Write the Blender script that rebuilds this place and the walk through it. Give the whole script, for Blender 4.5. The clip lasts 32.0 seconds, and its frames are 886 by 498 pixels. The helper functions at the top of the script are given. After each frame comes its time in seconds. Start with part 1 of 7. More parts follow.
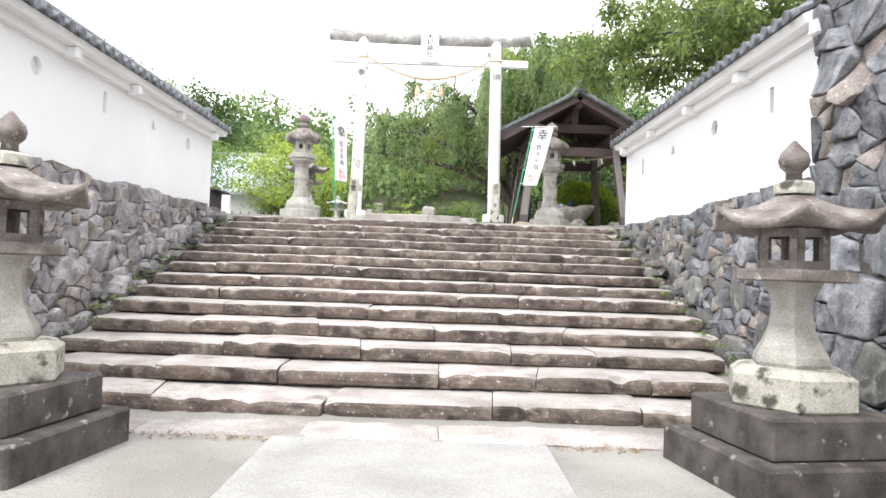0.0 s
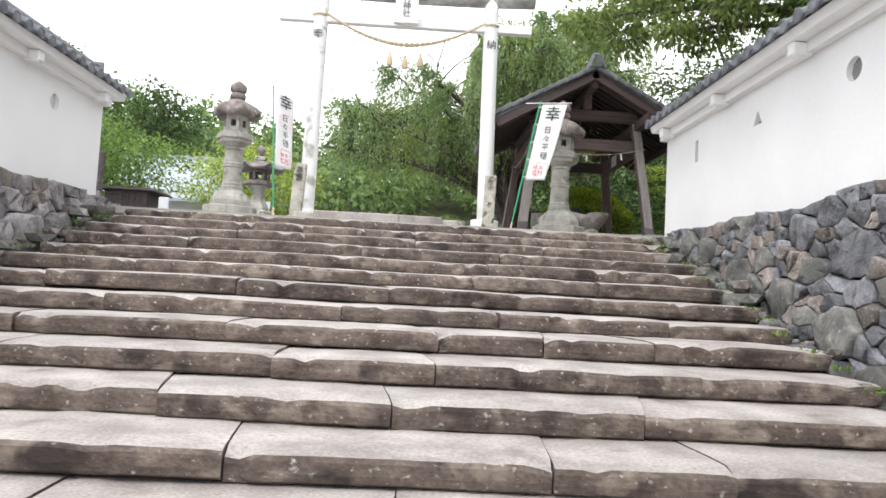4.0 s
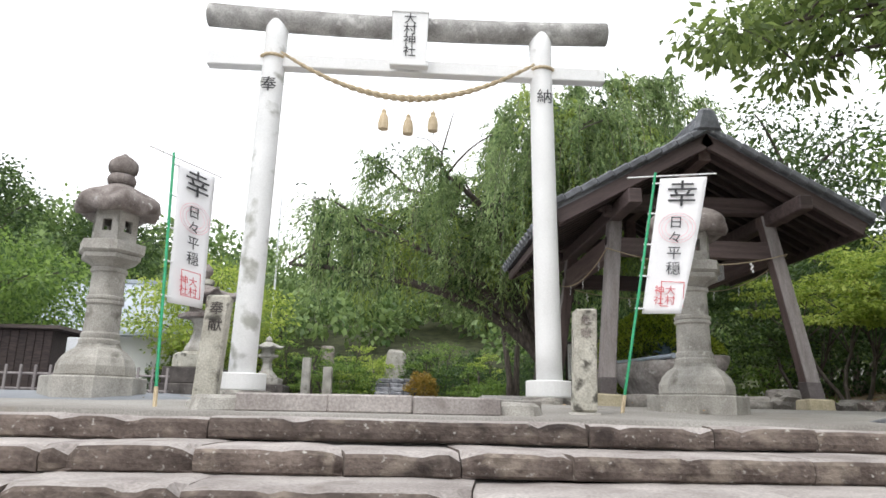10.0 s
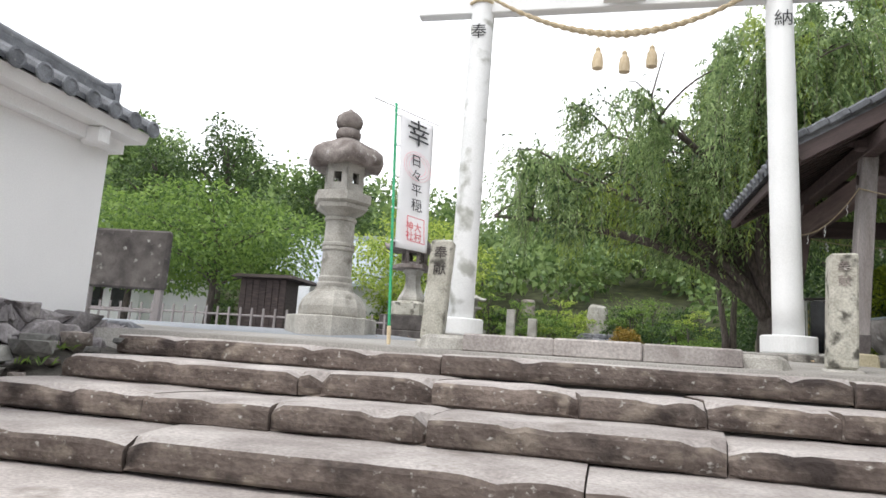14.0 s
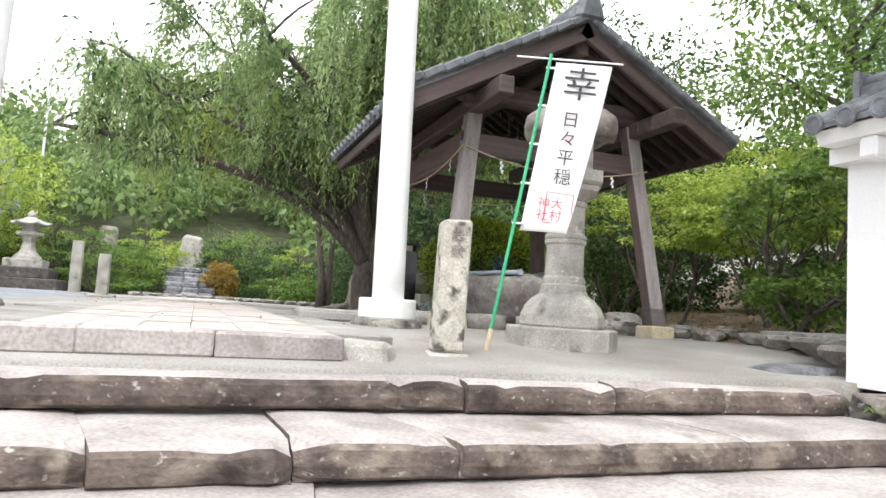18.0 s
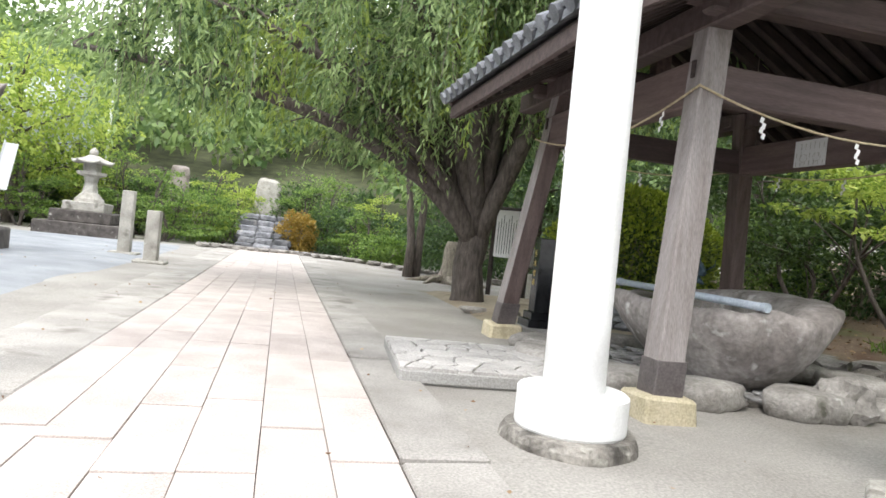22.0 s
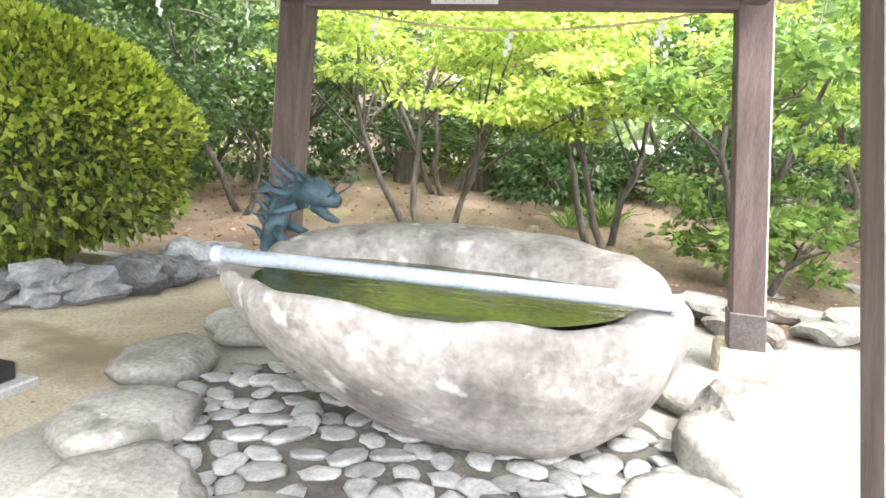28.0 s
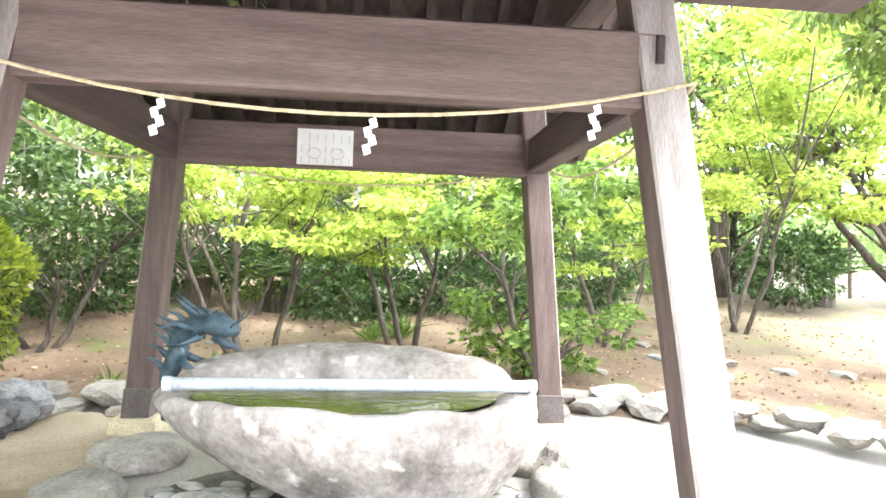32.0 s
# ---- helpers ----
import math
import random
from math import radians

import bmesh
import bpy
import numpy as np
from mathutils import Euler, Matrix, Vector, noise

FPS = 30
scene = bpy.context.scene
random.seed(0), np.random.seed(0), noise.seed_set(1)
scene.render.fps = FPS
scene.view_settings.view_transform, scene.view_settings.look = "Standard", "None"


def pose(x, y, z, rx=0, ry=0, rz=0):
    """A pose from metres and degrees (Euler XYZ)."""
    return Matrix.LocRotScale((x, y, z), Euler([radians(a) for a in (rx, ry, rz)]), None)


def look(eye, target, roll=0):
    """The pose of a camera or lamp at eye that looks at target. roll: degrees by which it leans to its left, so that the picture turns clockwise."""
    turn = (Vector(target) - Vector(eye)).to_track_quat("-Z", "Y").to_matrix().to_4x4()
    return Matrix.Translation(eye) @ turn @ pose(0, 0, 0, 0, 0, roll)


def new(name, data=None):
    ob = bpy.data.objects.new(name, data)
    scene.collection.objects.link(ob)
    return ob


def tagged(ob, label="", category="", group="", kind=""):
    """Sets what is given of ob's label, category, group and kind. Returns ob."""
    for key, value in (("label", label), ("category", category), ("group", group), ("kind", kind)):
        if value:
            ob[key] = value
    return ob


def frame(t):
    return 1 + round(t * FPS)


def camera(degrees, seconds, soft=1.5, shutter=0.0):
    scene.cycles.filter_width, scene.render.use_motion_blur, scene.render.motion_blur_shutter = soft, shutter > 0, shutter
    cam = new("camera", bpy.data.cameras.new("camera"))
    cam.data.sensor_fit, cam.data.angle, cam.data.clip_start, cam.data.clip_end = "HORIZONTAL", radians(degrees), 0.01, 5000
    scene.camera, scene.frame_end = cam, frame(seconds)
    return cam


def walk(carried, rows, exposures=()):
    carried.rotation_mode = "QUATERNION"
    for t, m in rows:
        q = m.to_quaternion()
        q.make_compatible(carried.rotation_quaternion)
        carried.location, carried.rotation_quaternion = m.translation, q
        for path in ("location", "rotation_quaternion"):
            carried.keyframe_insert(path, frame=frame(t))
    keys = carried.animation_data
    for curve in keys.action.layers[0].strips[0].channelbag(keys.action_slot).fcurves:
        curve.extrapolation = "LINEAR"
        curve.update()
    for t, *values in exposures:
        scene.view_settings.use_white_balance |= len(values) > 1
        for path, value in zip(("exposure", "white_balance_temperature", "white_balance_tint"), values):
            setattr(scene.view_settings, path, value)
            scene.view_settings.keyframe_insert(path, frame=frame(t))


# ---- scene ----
cam = camera(66.3, 32.0, soft=1.6)
PATH = [
    (0.0, look((0.749, 2.869, 1.46), (0.758, 4.868, 1.518), 2.0)),
    (0.5, look((0.794, 3.124, 1.451), (0.759, 5.122, 1.534), 1.4)),
    (1.0, look((0.721, 3.527, 1.449), (0.716, 5.521, 1.601), 2.8)),
    (1.5, look((0.708, 4.076, 1.425), (0.688, 6.071, 1.566), 2.4)),
    (2.0, look((0.642, 4.612, 1.425), (0.598, 6.608, 1.544), 2.3)),
    (2.5, look((0.681, 5.181, 1.426), (0.689, 7.177, 1.555), 2.6)),
    (4.5, look((0.947, 7.659, 1.417), (1.071, 9.651, 1.544), 3.5)),
    (5.0, look((1.053, 8.272, 1.453), (1.546, 10.195, 1.696), 3.9)),
    (5.5, look((0.994, 8.811, 1.469), (1.783, 10.633, 1.709), 4.2)),
    (6.0, look((1.021, 9.333, 1.487), (1.885, 11.124, 1.706), 3.8)),
    (6.5, look((0.946, 9.884, 1.571), (1.83, 11.669, 1.743), 1.9)),
    (7.0, look((0.933, 10.294, 1.661), (1.923, 12.029, 1.753), 2.1)),
    (7.5, look((0.872, 10.776, 1.806), (1.73, 12.58, 1.894), 1.2)),
    (8.0, look((0.638, 11.331, 1.939), (1.232, 13.24, 2.009), 1.5)),
    (8.5, look((0.615, 11.776, 2.066), (0.942, 13.749, 2.049), 1.0)),
    (9.0, look((0.632, 12.232, 2.252), (0.803, 14.222, 2.343), 1.0)),
    (9.5, look((0.448, 12.627, 2.437), (0.675, 14.6, 2.673), 1.4)),
    (10.0, look((0.364, 12.784, 2.581), (0.467, 14.727, 3.043), 1.3)),
    (10.5, look((0.349, 12.834, 2.595), (0.262, 14.712, 3.278), 2.3)),
    (11.0, look((0.333, 12.841, 2.573), (0.251, 14.707, 3.289), 2.6)),
    (11.5, look((0.476, 12.819, 2.53), (0.556, 14.718, 3.153), 3.1)),
    (12.0, look((0.487, 12.791, 2.514), (1.045, 14.652, 2.992), 2.3)),
    (12.5, look((0.34, 12.85, 2.539), (0.939, 14.708, 2.977), 2.2)),
    (13.0, look((0.178, 12.892, 2.568), (0.262, 14.847, 2.983), 4.0)),
    (13.5, look((0.112, 12.917, 2.539), (-0.179, 14.863, 2.9), 3.9)),
    (15.5, look((0.144, 12.951, 2.353), (-0.454, 14.846, 2.578), 4.2)),
    (16.0, look((0.242, 13.135, 2.402), (0.07, 15.111, 2.656), 4.1)),
    (16.5, look((0.292, 13.401, 2.52), (0.462, 15.381, 2.746), 4.9)),
    (17.0, look((0.301, 13.756, 2.589), (0.591, 15.723, 2.797), 4.8)),
    (17.5, look((0.294, 14.107, 2.717), (0.866, 16.019, 2.854), 4.0)),
    (18.0, look((0.33, 14.501, 2.901), (1.0, 16.378, 3.073), 3.5)),
    (18.5, look((0.274, 14.921, 3.054), (0.919, 16.808, 3.211), 4.0)),
    (19.0, look((0.288, 15.294, 3.142), (0.981, 17.169, 3.2), 3.9)),
    (19.5, look((0.382, 15.694, 3.281), (1.064, 17.57, 3.411), 4.5)),
    (20.0, look((0.397, 16.13, 3.365), (0.959, 18.047, 3.469), 4.1)),
    (20.5, look((0.524, 16.754, 3.364), (0.878, 18.717, 3.504), 3.6)),
    (21.0, look((0.648, 17.188, 3.499), (0.965, 19.157, 3.643), 4.6)),
    (21.5, look((0.614, 17.609, 3.556), (0.901, 19.585, 3.665), 6.2)),
    (22.0, look((0.598, 17.937, 3.658), (1.065, 19.881, 3.631), 6.2)),
    (22.5, look((0.632, 18.325, 3.734), (1.146, 20.258, 3.701), 6.5)),
    (23.0, look((0.707, 18.731, 3.776), (1.286, 20.644, 3.693), 5.4)),
    (23.5, look((0.761, 19.097, 3.861), (1.555, 20.924, 3.679), 4.6)),
    (24.0, look((0.781, 19.568, 3.847), (1.702, 21.332, 3.647), 5.0)),
    (24.5, look((0.834, 20.001, 3.859), (1.854, 21.71, 3.659), 4.0)),
    (25.0, look((0.895, 20.465, 3.875), (2.166, 21.998, 3.687), 5.8)),
    (25.5, look((1.045, 20.875, 3.879), (2.486, 22.256, 3.764), 4.2)),
    (26.0, look((1.150, 21.284, 3.930), (2.876, 22.283, 3.780), 4.5)),
    (26.5, look((1.37, 21.53, 3.955), (3.17, 22.385, 3.775), 4.6)),
    (28.5, look((1.50, 22.66, 4.02), (3.435, 23.085, 3.736), 4.0)),
    (29.0, look((1.324, 22.745, 4.06), (3.302, 23.029, 3.98), 3.8)),
    (29.5, look((1.182, 23.195, 4.15), (3.179, 23.321, 4.156), 4.6)),
    (30.0, look((1.13, 23.278, 4.149), (3.124, 23.413, 4.081), 2.8)),
    (30.5, look((0.898, 23.251, 4.1), (2.893, 23.377, 4.037), 2.4)),
    (31.0, look((0.687, 23.264, 4.094), (2.674, 23.045, 4.149), 3.4)),
    (31.5, look((0.538, 23.176, 4.079), (2.526, 22.968, 4.131), 2.4)),
    (32.0, look((0.487, 23.153, 4.094), (2.48, 22.987, 4.126), 1.9)),
]
walk(cam, PATH, [(0.0, 0.9), (1.0, 0.5), (2.0, 0.15), (4.0, 0.45), (6.0, 0.6), (7.0, 0.8), (8.0, 1.1), (9.0, 1.25), (9.6, 1.05), (10.4, -0.6), (12.5, -0.75), (13.0, 0.1), (16.0, 0.25), (17.0, 0.35), (18.0, 0.8), (21.0, 0.95), (24.0, 1.0), (25.0, 1.35), (26.0, 2.2), (28.5, 2.98), (29.0, 3.02), (30.0, 3.33), (31.0, 3.15), (32.0, 3.15)])

# ---- the world's light ----
SUN_EL, SUN_AZ = radians(58), radians(215)
world = bpy.data.worlds.new("sky")
scene.world = world
world.use_nodes = True
wn, wl = world.node_tree.nodes, world.node_tree.links
wn.clear()
w_out, w_bg, w_mix = wn.new("ShaderNodeOutputWorld"), wn.new("ShaderNodeBackground"), wn.new("ShaderNodeMix")
w_sky, w_co, w_map = wn.new("ShaderNodeTexSky"), wn.new("ShaderNodeTexCoord"), wn.new("ShaderNodeMapping")
w_noise, w_ramp, w_noise2, w_mix2 = wn.new("ShaderNodeTexNoise"), wn.new("ShaderNodeValToRGB"), wn.new("ShaderNodeTexNoise"), wn.new("ShaderNodeMix")
w_sky.sky_type, w_sky.sun_disc, w_sky.sun_elevation, w_sky.sun_rotation = "NISHITA", False, SUN_EL, SUN_AZ
w_map.inputs["Scale"].default_value = (1, 1, 2.2)
w_noise.inputs["Scale"].default_value, w_noise.inputs["Detail"].default_value = 1.7, 6
w_noise2.inputs["Scale"].default_value, w_noise2.inputs["Detail"].default_value = 1.3, 4
w_ramp.color_ramp.elements[0].position, w_ramp.color_ramp.elements[1].position = 0.35, 0.50
w_mix.data_type = w_mix2.data_type = "RGBA"
w_mix2.inputs["A"].default_value, w_mix2.inputs["B"].default_value = (11.5, 11.9, 12.8, 1), (17.5, 17.5, 17.7, 1)
wl.new(w_co.outputs["Generated"], w_map.inputs["Vector"])
wl.new(w_map.outputs["Vector"], w_noise.inputs["Vector"])
wl.new(w_map.outputs["Vector"], w_noise2.inputs["Vector"])
wl.new(w_noise.outputs["Fac"], w_ramp.inputs["Fac"])
wl.new(w_ramp.outputs["Color"], w_mix.inputs["Factor"])
wl.new(w_sky.outputs["Color"], w_mix.inputs["A"])
wl.new(w_noise2.outputs["Fac"], w_mix2.inputs["Factor"])
wl.new(w_mix2.outputs["Result"], w_mix.inputs["B"])
wl.new(w_mix.outputs["Result"], w_bg.inputs["Color"])
w_bg.inputs["Strength"].default_value = 0.11
wl.new(w_bg.outputs["Background"], w_out.inputs["Surface"])
sun = new("sun", bpy.data.lights.new("sun", "SUN"))
sun.data.energy, sun.data.angle, sun.data.color = 1.2, radians(14), (1.0, 0.97, 0.92)
sun.matrix_world = look((-20, -28, 55), (0, 0, 0))


# ---- materials ----
def mat(name, c1, c2, scale=6.0, rough=0.85, bump=0.25, fine=60.0, spots=None, metal=0.0, vary=0.12, island=0.0, stretch=(1, 1, 1), sheen=0.0, coarse_bump=0.5):
    """Two-tone surface: broad blotches, fine grain, optional spots (colour, scale, share), relief, and a shift per object."""
    m = bpy.data.materials.new(name)
    m.use_nodes = True
    n, l = m.node_tree.nodes, m.node_tree.links
    b = n["Principled BSDF"]
    co, mp, info = n.new("ShaderNodeTexCoord"), n.new("ShaderNodeMapping"), n.new("ShaderNodeObjectInfo")
    mp.inputs["Scale"].default_value = stretch
    shift = n.new("ShaderNodeVectorMath")
    shift.operation = "ADD"
    sc = n.new("ShaderNodeMath")
    sc.operation, sc.inputs[1].default_value = "MULTIPLY", 37.0
    l.new(info.outputs["Random"], sc.inputs[0])
    l.new(co.outputs["Object"], shift.inputs[0])
    l.new(sc.outputs[0], shift.inputs[1])
    l.new(shift.outputs[0], mp.inputs["Vector"])
    n1, n2 = n.new("ShaderNodeTexNoise"), n.new("ShaderNodeTexNoise")
    n1.inputs["Scale"].default_value, n1.inputs["Detail"].default_value = scale, 8
    n2.inputs["Scale"].default_value, n2.inputs["Detail"].default_value = fine, 4
    l.new(mp.outputs[0], n1.inputs["Vector"])
    l.new(mp.outputs[0], n2.inputs["Vector"])
    r = n.new("ShaderNodeValToRGB")
    r.color_ramp.elements[0].position, r.color_ramp.elements[1].position = 0.32, 0.68
    r.color_ramp.elements[0].color, r.color_ramp.elements[1].color = (*c1, 1), (*c2, 1)
    l.new(n1.outputs["Fac"], r.inputs["Fac"])
    g = n.new("ShaderNodeMix")
    g.data_type, g.blend_type = "RGBA", "OVERLAY"
    g.inputs["Factor"].default_value = 0.55
    l.new(r.outputs["Color"], g.inputs["A"])
    l.new(n2.outputs["Fac"], g.inputs["B"])
    last = g.outputs["Result"]
    if spots:
        for k, (col, s, share) in enumerate(spots):
            n3, r3, mx = n.new("ShaderNodeTexNoise"), n.new("ShaderNodeValToRGB"), n.new("ShaderNodeMix")
            n3.inputs["Scale"].default_value, n3.inputs["Detail"].default_value = s, 5
            n3.noise_dimensions = "4D"
            n3.inputs["W"].default_value = 3.3 + k
            l.new(mp.outputs[0], n3.inputs["Vector"])
            r3.color_ramp.elements[0].position, r3.color_ramp.elements[1].position = 1 - share, min(1.0, 1 - share + 0.11)
            l.new(n3.outputs["Fac"], r3.inputs["Fac"])
            mx.data_type = "RGBA"
            mx.inputs["B"].default_value = (*col, 1)
            l.new(r3.outputs["Color"], mx.inputs["Factor"])
            l.new(last, mx.inputs["A"])
            last = mx.outputs["Result"]
    hsv = n.new("ShaderNodeHueSaturation")
    v = n.new("ShaderNodeMapRange")
    v.inputs["To Min"].default_value, v.inputs["To Max"].default_value = 1 - max(vary, island), 1 + max(vary, island)
    if island:
        geo = n.new("ShaderNodeNewGeometry")
        l.new(geo.outputs["Random Per Island"], v.inputs["Value"])
    else:
        l.new(info.outputs["Random"], v.inputs["Value"])
    l.new(v.outputs["Result"], hsv.inputs["Value"])
    l.new(last, hsv.inputs["Color"])
    l.new(hsv.outputs["Color"], b.inputs["Base Color"])
    b.inputs["Roughness"].default_value, b.inputs["Metallic"].default_value = rough, metal
    if bump:
        b1, b2 = n.new("ShaderNodeBump"), n.new("ShaderNodeBump")
        b1.inputs["Strength"].default_value, b1.inputs["Distance"].default_value = bump, 0.01
        b2.inputs["Strength"].default_value, b2.inputs["Distance"].default_value = bump * coarse_bump, 0.04
        l.new(n2.outputs["Fac"], b1.inputs["Height"])
        l.new(n1.outputs["Fac"], b2.inputs["Height"])
        l.new(b2.outputs["Normal"], b1.inputs["Normal"])
        l.new(b1.outputs["Normal"], b.inputs["Normal"])
    return m


def leaf_mat(name, c1, c2, trans=0.35):
    m = bpy.data.materials.new(name)
    m.use_nodes = True
    n, l = m.node_tree.nodes, m.node_tree.links
    b, out = n["Principled BSDF"], n["Material Output"]
    geo, r, tr, mx = n.new("ShaderNodeNewGeometry"), n.new("ShaderNodeValToRGB"), n.new("ShaderNodeBsdfTranslucent"), n.new("ShaderNodeMixShader")
    r.color_ramp.elements[0].color, r.color_ramp.elements[1].color = (*c1, 1), (*c2, 1)
    l.new(geo.outputs["Random Per Island"], r.inputs["Fac"])
    l.new(r.outputs["Color"], b.inputs["Base Color"])
    l.new(r.outputs["Color"], tr.inputs["Color"])
    b.inputs["Roughness"].default_value = 0.5
    mx.inputs["Fac"].default_value = trans
    l.new(b.outputs["BSDF"], mx.inputs[1])
    l.new(tr.outputs["BSDF"], mx.inputs[2])
    l.new(mx.outputs["Shader"], out.inputs["Surface"])
    return m


LICHEN = ((0.50, 0.49, 0.45), 34.0, 0.40)
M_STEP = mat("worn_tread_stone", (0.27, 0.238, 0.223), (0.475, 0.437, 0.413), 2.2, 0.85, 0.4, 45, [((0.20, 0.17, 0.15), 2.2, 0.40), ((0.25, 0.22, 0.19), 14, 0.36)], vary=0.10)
# riser stone: dirt and lichen, with some of the risers' shade in its colour
M_RISER = mat("dirty_shaded_riser_stone", (0.075, 0.056, 0.048), (0.20, 0.16, 0.137), 4.2, 0.92, 0.9, 34, [((0.27, 0.225, 0.185), 5.0, 0.46), ((0.50, 0.48, 0.44), 26, 0.38), ((0.045, 0.034, 0.03), 3.0, 0.44)], vary=0.16, stretch=(0.9, 1.2, 1.2), coarse_bump=1.2)
M_RUBBLE = mat("grey_rubble", (0.09, 0.094, 0.105), (0.26, 0.262, 0.277), 5.0, 0.88, 1.0, 34, [((0.27, 0.26, 0.25), 5.0, 0.40), ((0.42, 0.41, 0.39), 26, 0.32)], vary=0.42, coarse_bump=1.8)
M_RUBBLE_PALE = mat("mauve_grey_rubble", (0.17, 0.155, 0.16), (0.39, 0.365, 0.365), 5.0, 0.88, 1.0, 34, [((0.38, 0.36, 0.34), 5.0, 0.40), ((0.46, 0.45, 0.43), 26, 0.33)], vary=0.32, coarse_bump=1.6)
M_RUBBLE_MOSSY = mat("lichened_rubble", (0.09, 0.09, 0.085), (0.22, 0.215, 0.20), 3.6, 0.9, 0.9, 30, [((0.28, 0.28, 0.255), 6.0, 0.43), ((0.50, 0.50, 0.48), 14, 0.36)], vary=0.25, coarse_bump=1.2)
M_RUBBLE_WARM = mat("brown_rubble", (0.15, 0.125, 0.11), (0.32, 0.28, 0.255), 3.4, 0.88, 0.6, 38, [LICHEN], vary=0.25)
M_MORTAR = mat("earth_fill", (0.05, 0.045, 0.04), (0.11, 0.10, 0.085), 9, 0.95, 0.5)
M_PLASTER = mat("white_plaster", (0.80, 0.795, 0.79), (0.86, 0.855, 0.85), 0.8, 0.9, 0.05, 90, vary=0.01)
M_PLASTER_OLD = mat("stained_plaster", (0.62, 0.60, 0.57), (0.78, 0.77, 0.76), 2.2, 0.9, 0.1, 70, [((0.33, 0.31, 0.29), 4.2, 0.38)], vary=0.03)
M_TILE = mat("dark_roof_tile", (0.085, 0.09, 0.10), (0.20, 0.21, 0.23), 7, 0.55, 0.2, 80, [((0.34, 0.35, 0.34), 12, 0.36)], vary=0.2)
M_GRANITE = mat("weathered_granite", (0.28, 0.265, 0.235), (0.47, 0.45, 0.41), 4, 0.88, 0.5, 70, [((0.15, 0.14, 0.115), 4.0, 0.40), ((0.56, 0.55, 0.50), 18, 0.37)], vary=0.06, coarse_bump=0.8)
M_GRANITE_DARK = mat("dark_mossy_granite", (0.045, 0.038, 0.036), (0.13, 0.115, 0.105), 5, 0.9, 0.4, 70, [((0.44, 0.43, 0.39), 9, 0.37)], vary=0.06)
M_ROOF_STONE = mat("lantern_cap_stone", (0.12, 0.095, 0.085), (0.31, 0.275, 0.255), 6, 0.9, 0.4, 60, [((0.52, 0.51, 0.48), 14, 0.37)], vary=0.06)
M_TORII = mat("white_painted_concrete", (0.78, 0.78, 0.77), (0.85, 0.85, 0.845), 1.4, 0.7, 0.08, 70, [((0.50, 0.49, 0.46), 3.4, 0.33)], vary=0.02)
M_TORII_PATCHY = mat("flaking_white_paint", (0.74, 0.74, 0.73), (0.84, 0.84, 0.835), 2.0, 0.75, 0.12, 60, [((0.40, 0.40, 0.36), 3.6, 0.46)], vary=0.02)
M_TORII_GREY = mat("bare_stained_concrete", (0.22, 0.21, 0.20), (0.50, 0.49, 0.47), 3.5, 0.85, 0.3, 50, [((0.62, 0.61, 0.59), 8, 0.42)], vary=0.02)
M_WOOD_PALE = mat("pale_timber", (0.21, 0.183, 0.176), (0.315, 0.285, 0.28), 2.2, 0.75, 0.15, 26, vary=0.10, stretch=(7, 7, 0.5))
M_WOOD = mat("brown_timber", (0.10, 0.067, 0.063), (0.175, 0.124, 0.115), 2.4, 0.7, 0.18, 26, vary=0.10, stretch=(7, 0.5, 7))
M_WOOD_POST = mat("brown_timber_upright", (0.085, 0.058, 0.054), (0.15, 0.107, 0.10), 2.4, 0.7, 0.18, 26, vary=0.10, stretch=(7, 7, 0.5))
# darker than the long beams: purple-brown tone with roof shade put into it
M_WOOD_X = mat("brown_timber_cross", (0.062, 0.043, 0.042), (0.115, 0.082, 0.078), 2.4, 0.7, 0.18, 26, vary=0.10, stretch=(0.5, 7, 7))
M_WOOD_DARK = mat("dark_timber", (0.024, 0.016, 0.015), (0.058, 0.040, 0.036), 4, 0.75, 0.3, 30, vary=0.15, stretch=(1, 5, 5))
M_COPPER = mat("dark_metal_cuff", (0.10, 0.085, 0.085), (0.16, 0.14, 0.14), 6, 0.55, 0.1, 60, metal=0.4)
M_FOOT = mat("cream_concrete", (0.42, 0.365, 0.24), (0.55, 0.49, 0.36), 5, 0.9, 0.3, 60, [((0.30, 0.26, 0.17), 4, 0.40)])
M_PAVER = mat("pinkish_granite_paver", (0.40, 0.345, 0.318), (0.505, 0.452, 0.42), 3.0, 0.85, 0.12, 120, [((0.36, 0.32, 0.30), 2.2, 0.36)], vary=0.07)
M_CONCRETE = mat("grey_concrete", (0.285, 0.278, 0.265), (0.395, 0.385, 0.368), 1.6, 0.92, 0.2, 90, [((0.24, 0.23, 0.21), 1.7, 0.36)])
M_BORDER = mat("brownish_border_slab", (0.25, 0.235, 0.215), (0.38, 0.36, 0.335), 1.8, 0.92, 0.35, 80, [((0.19, 0.175, 0.155), 2.4, 0.42)])
M_POST = mat("mottled_lichened_granite", (0.36, 0.34, 0.285), (0.56, 0.54, 0.47), 5, 0.9, 0.5, 60, [((0.09, 0.085, 0.07), 7.5, 0.465), ((0.62, 0.61, 0.56), 22, 0.36)], vary=0.05)
M_BASE = mat("lichened_footing_stone", (0.11, 0.10, 0.088), (0.30, 0.28, 0.25), 5, 0.92, 0.9, 40, [((0.44, 0.43, 0.38), 9, 0.42), ((0.06, 0.055, 0.048), 5, 0.42)], vary=0.05, coarse_bump=1.4)
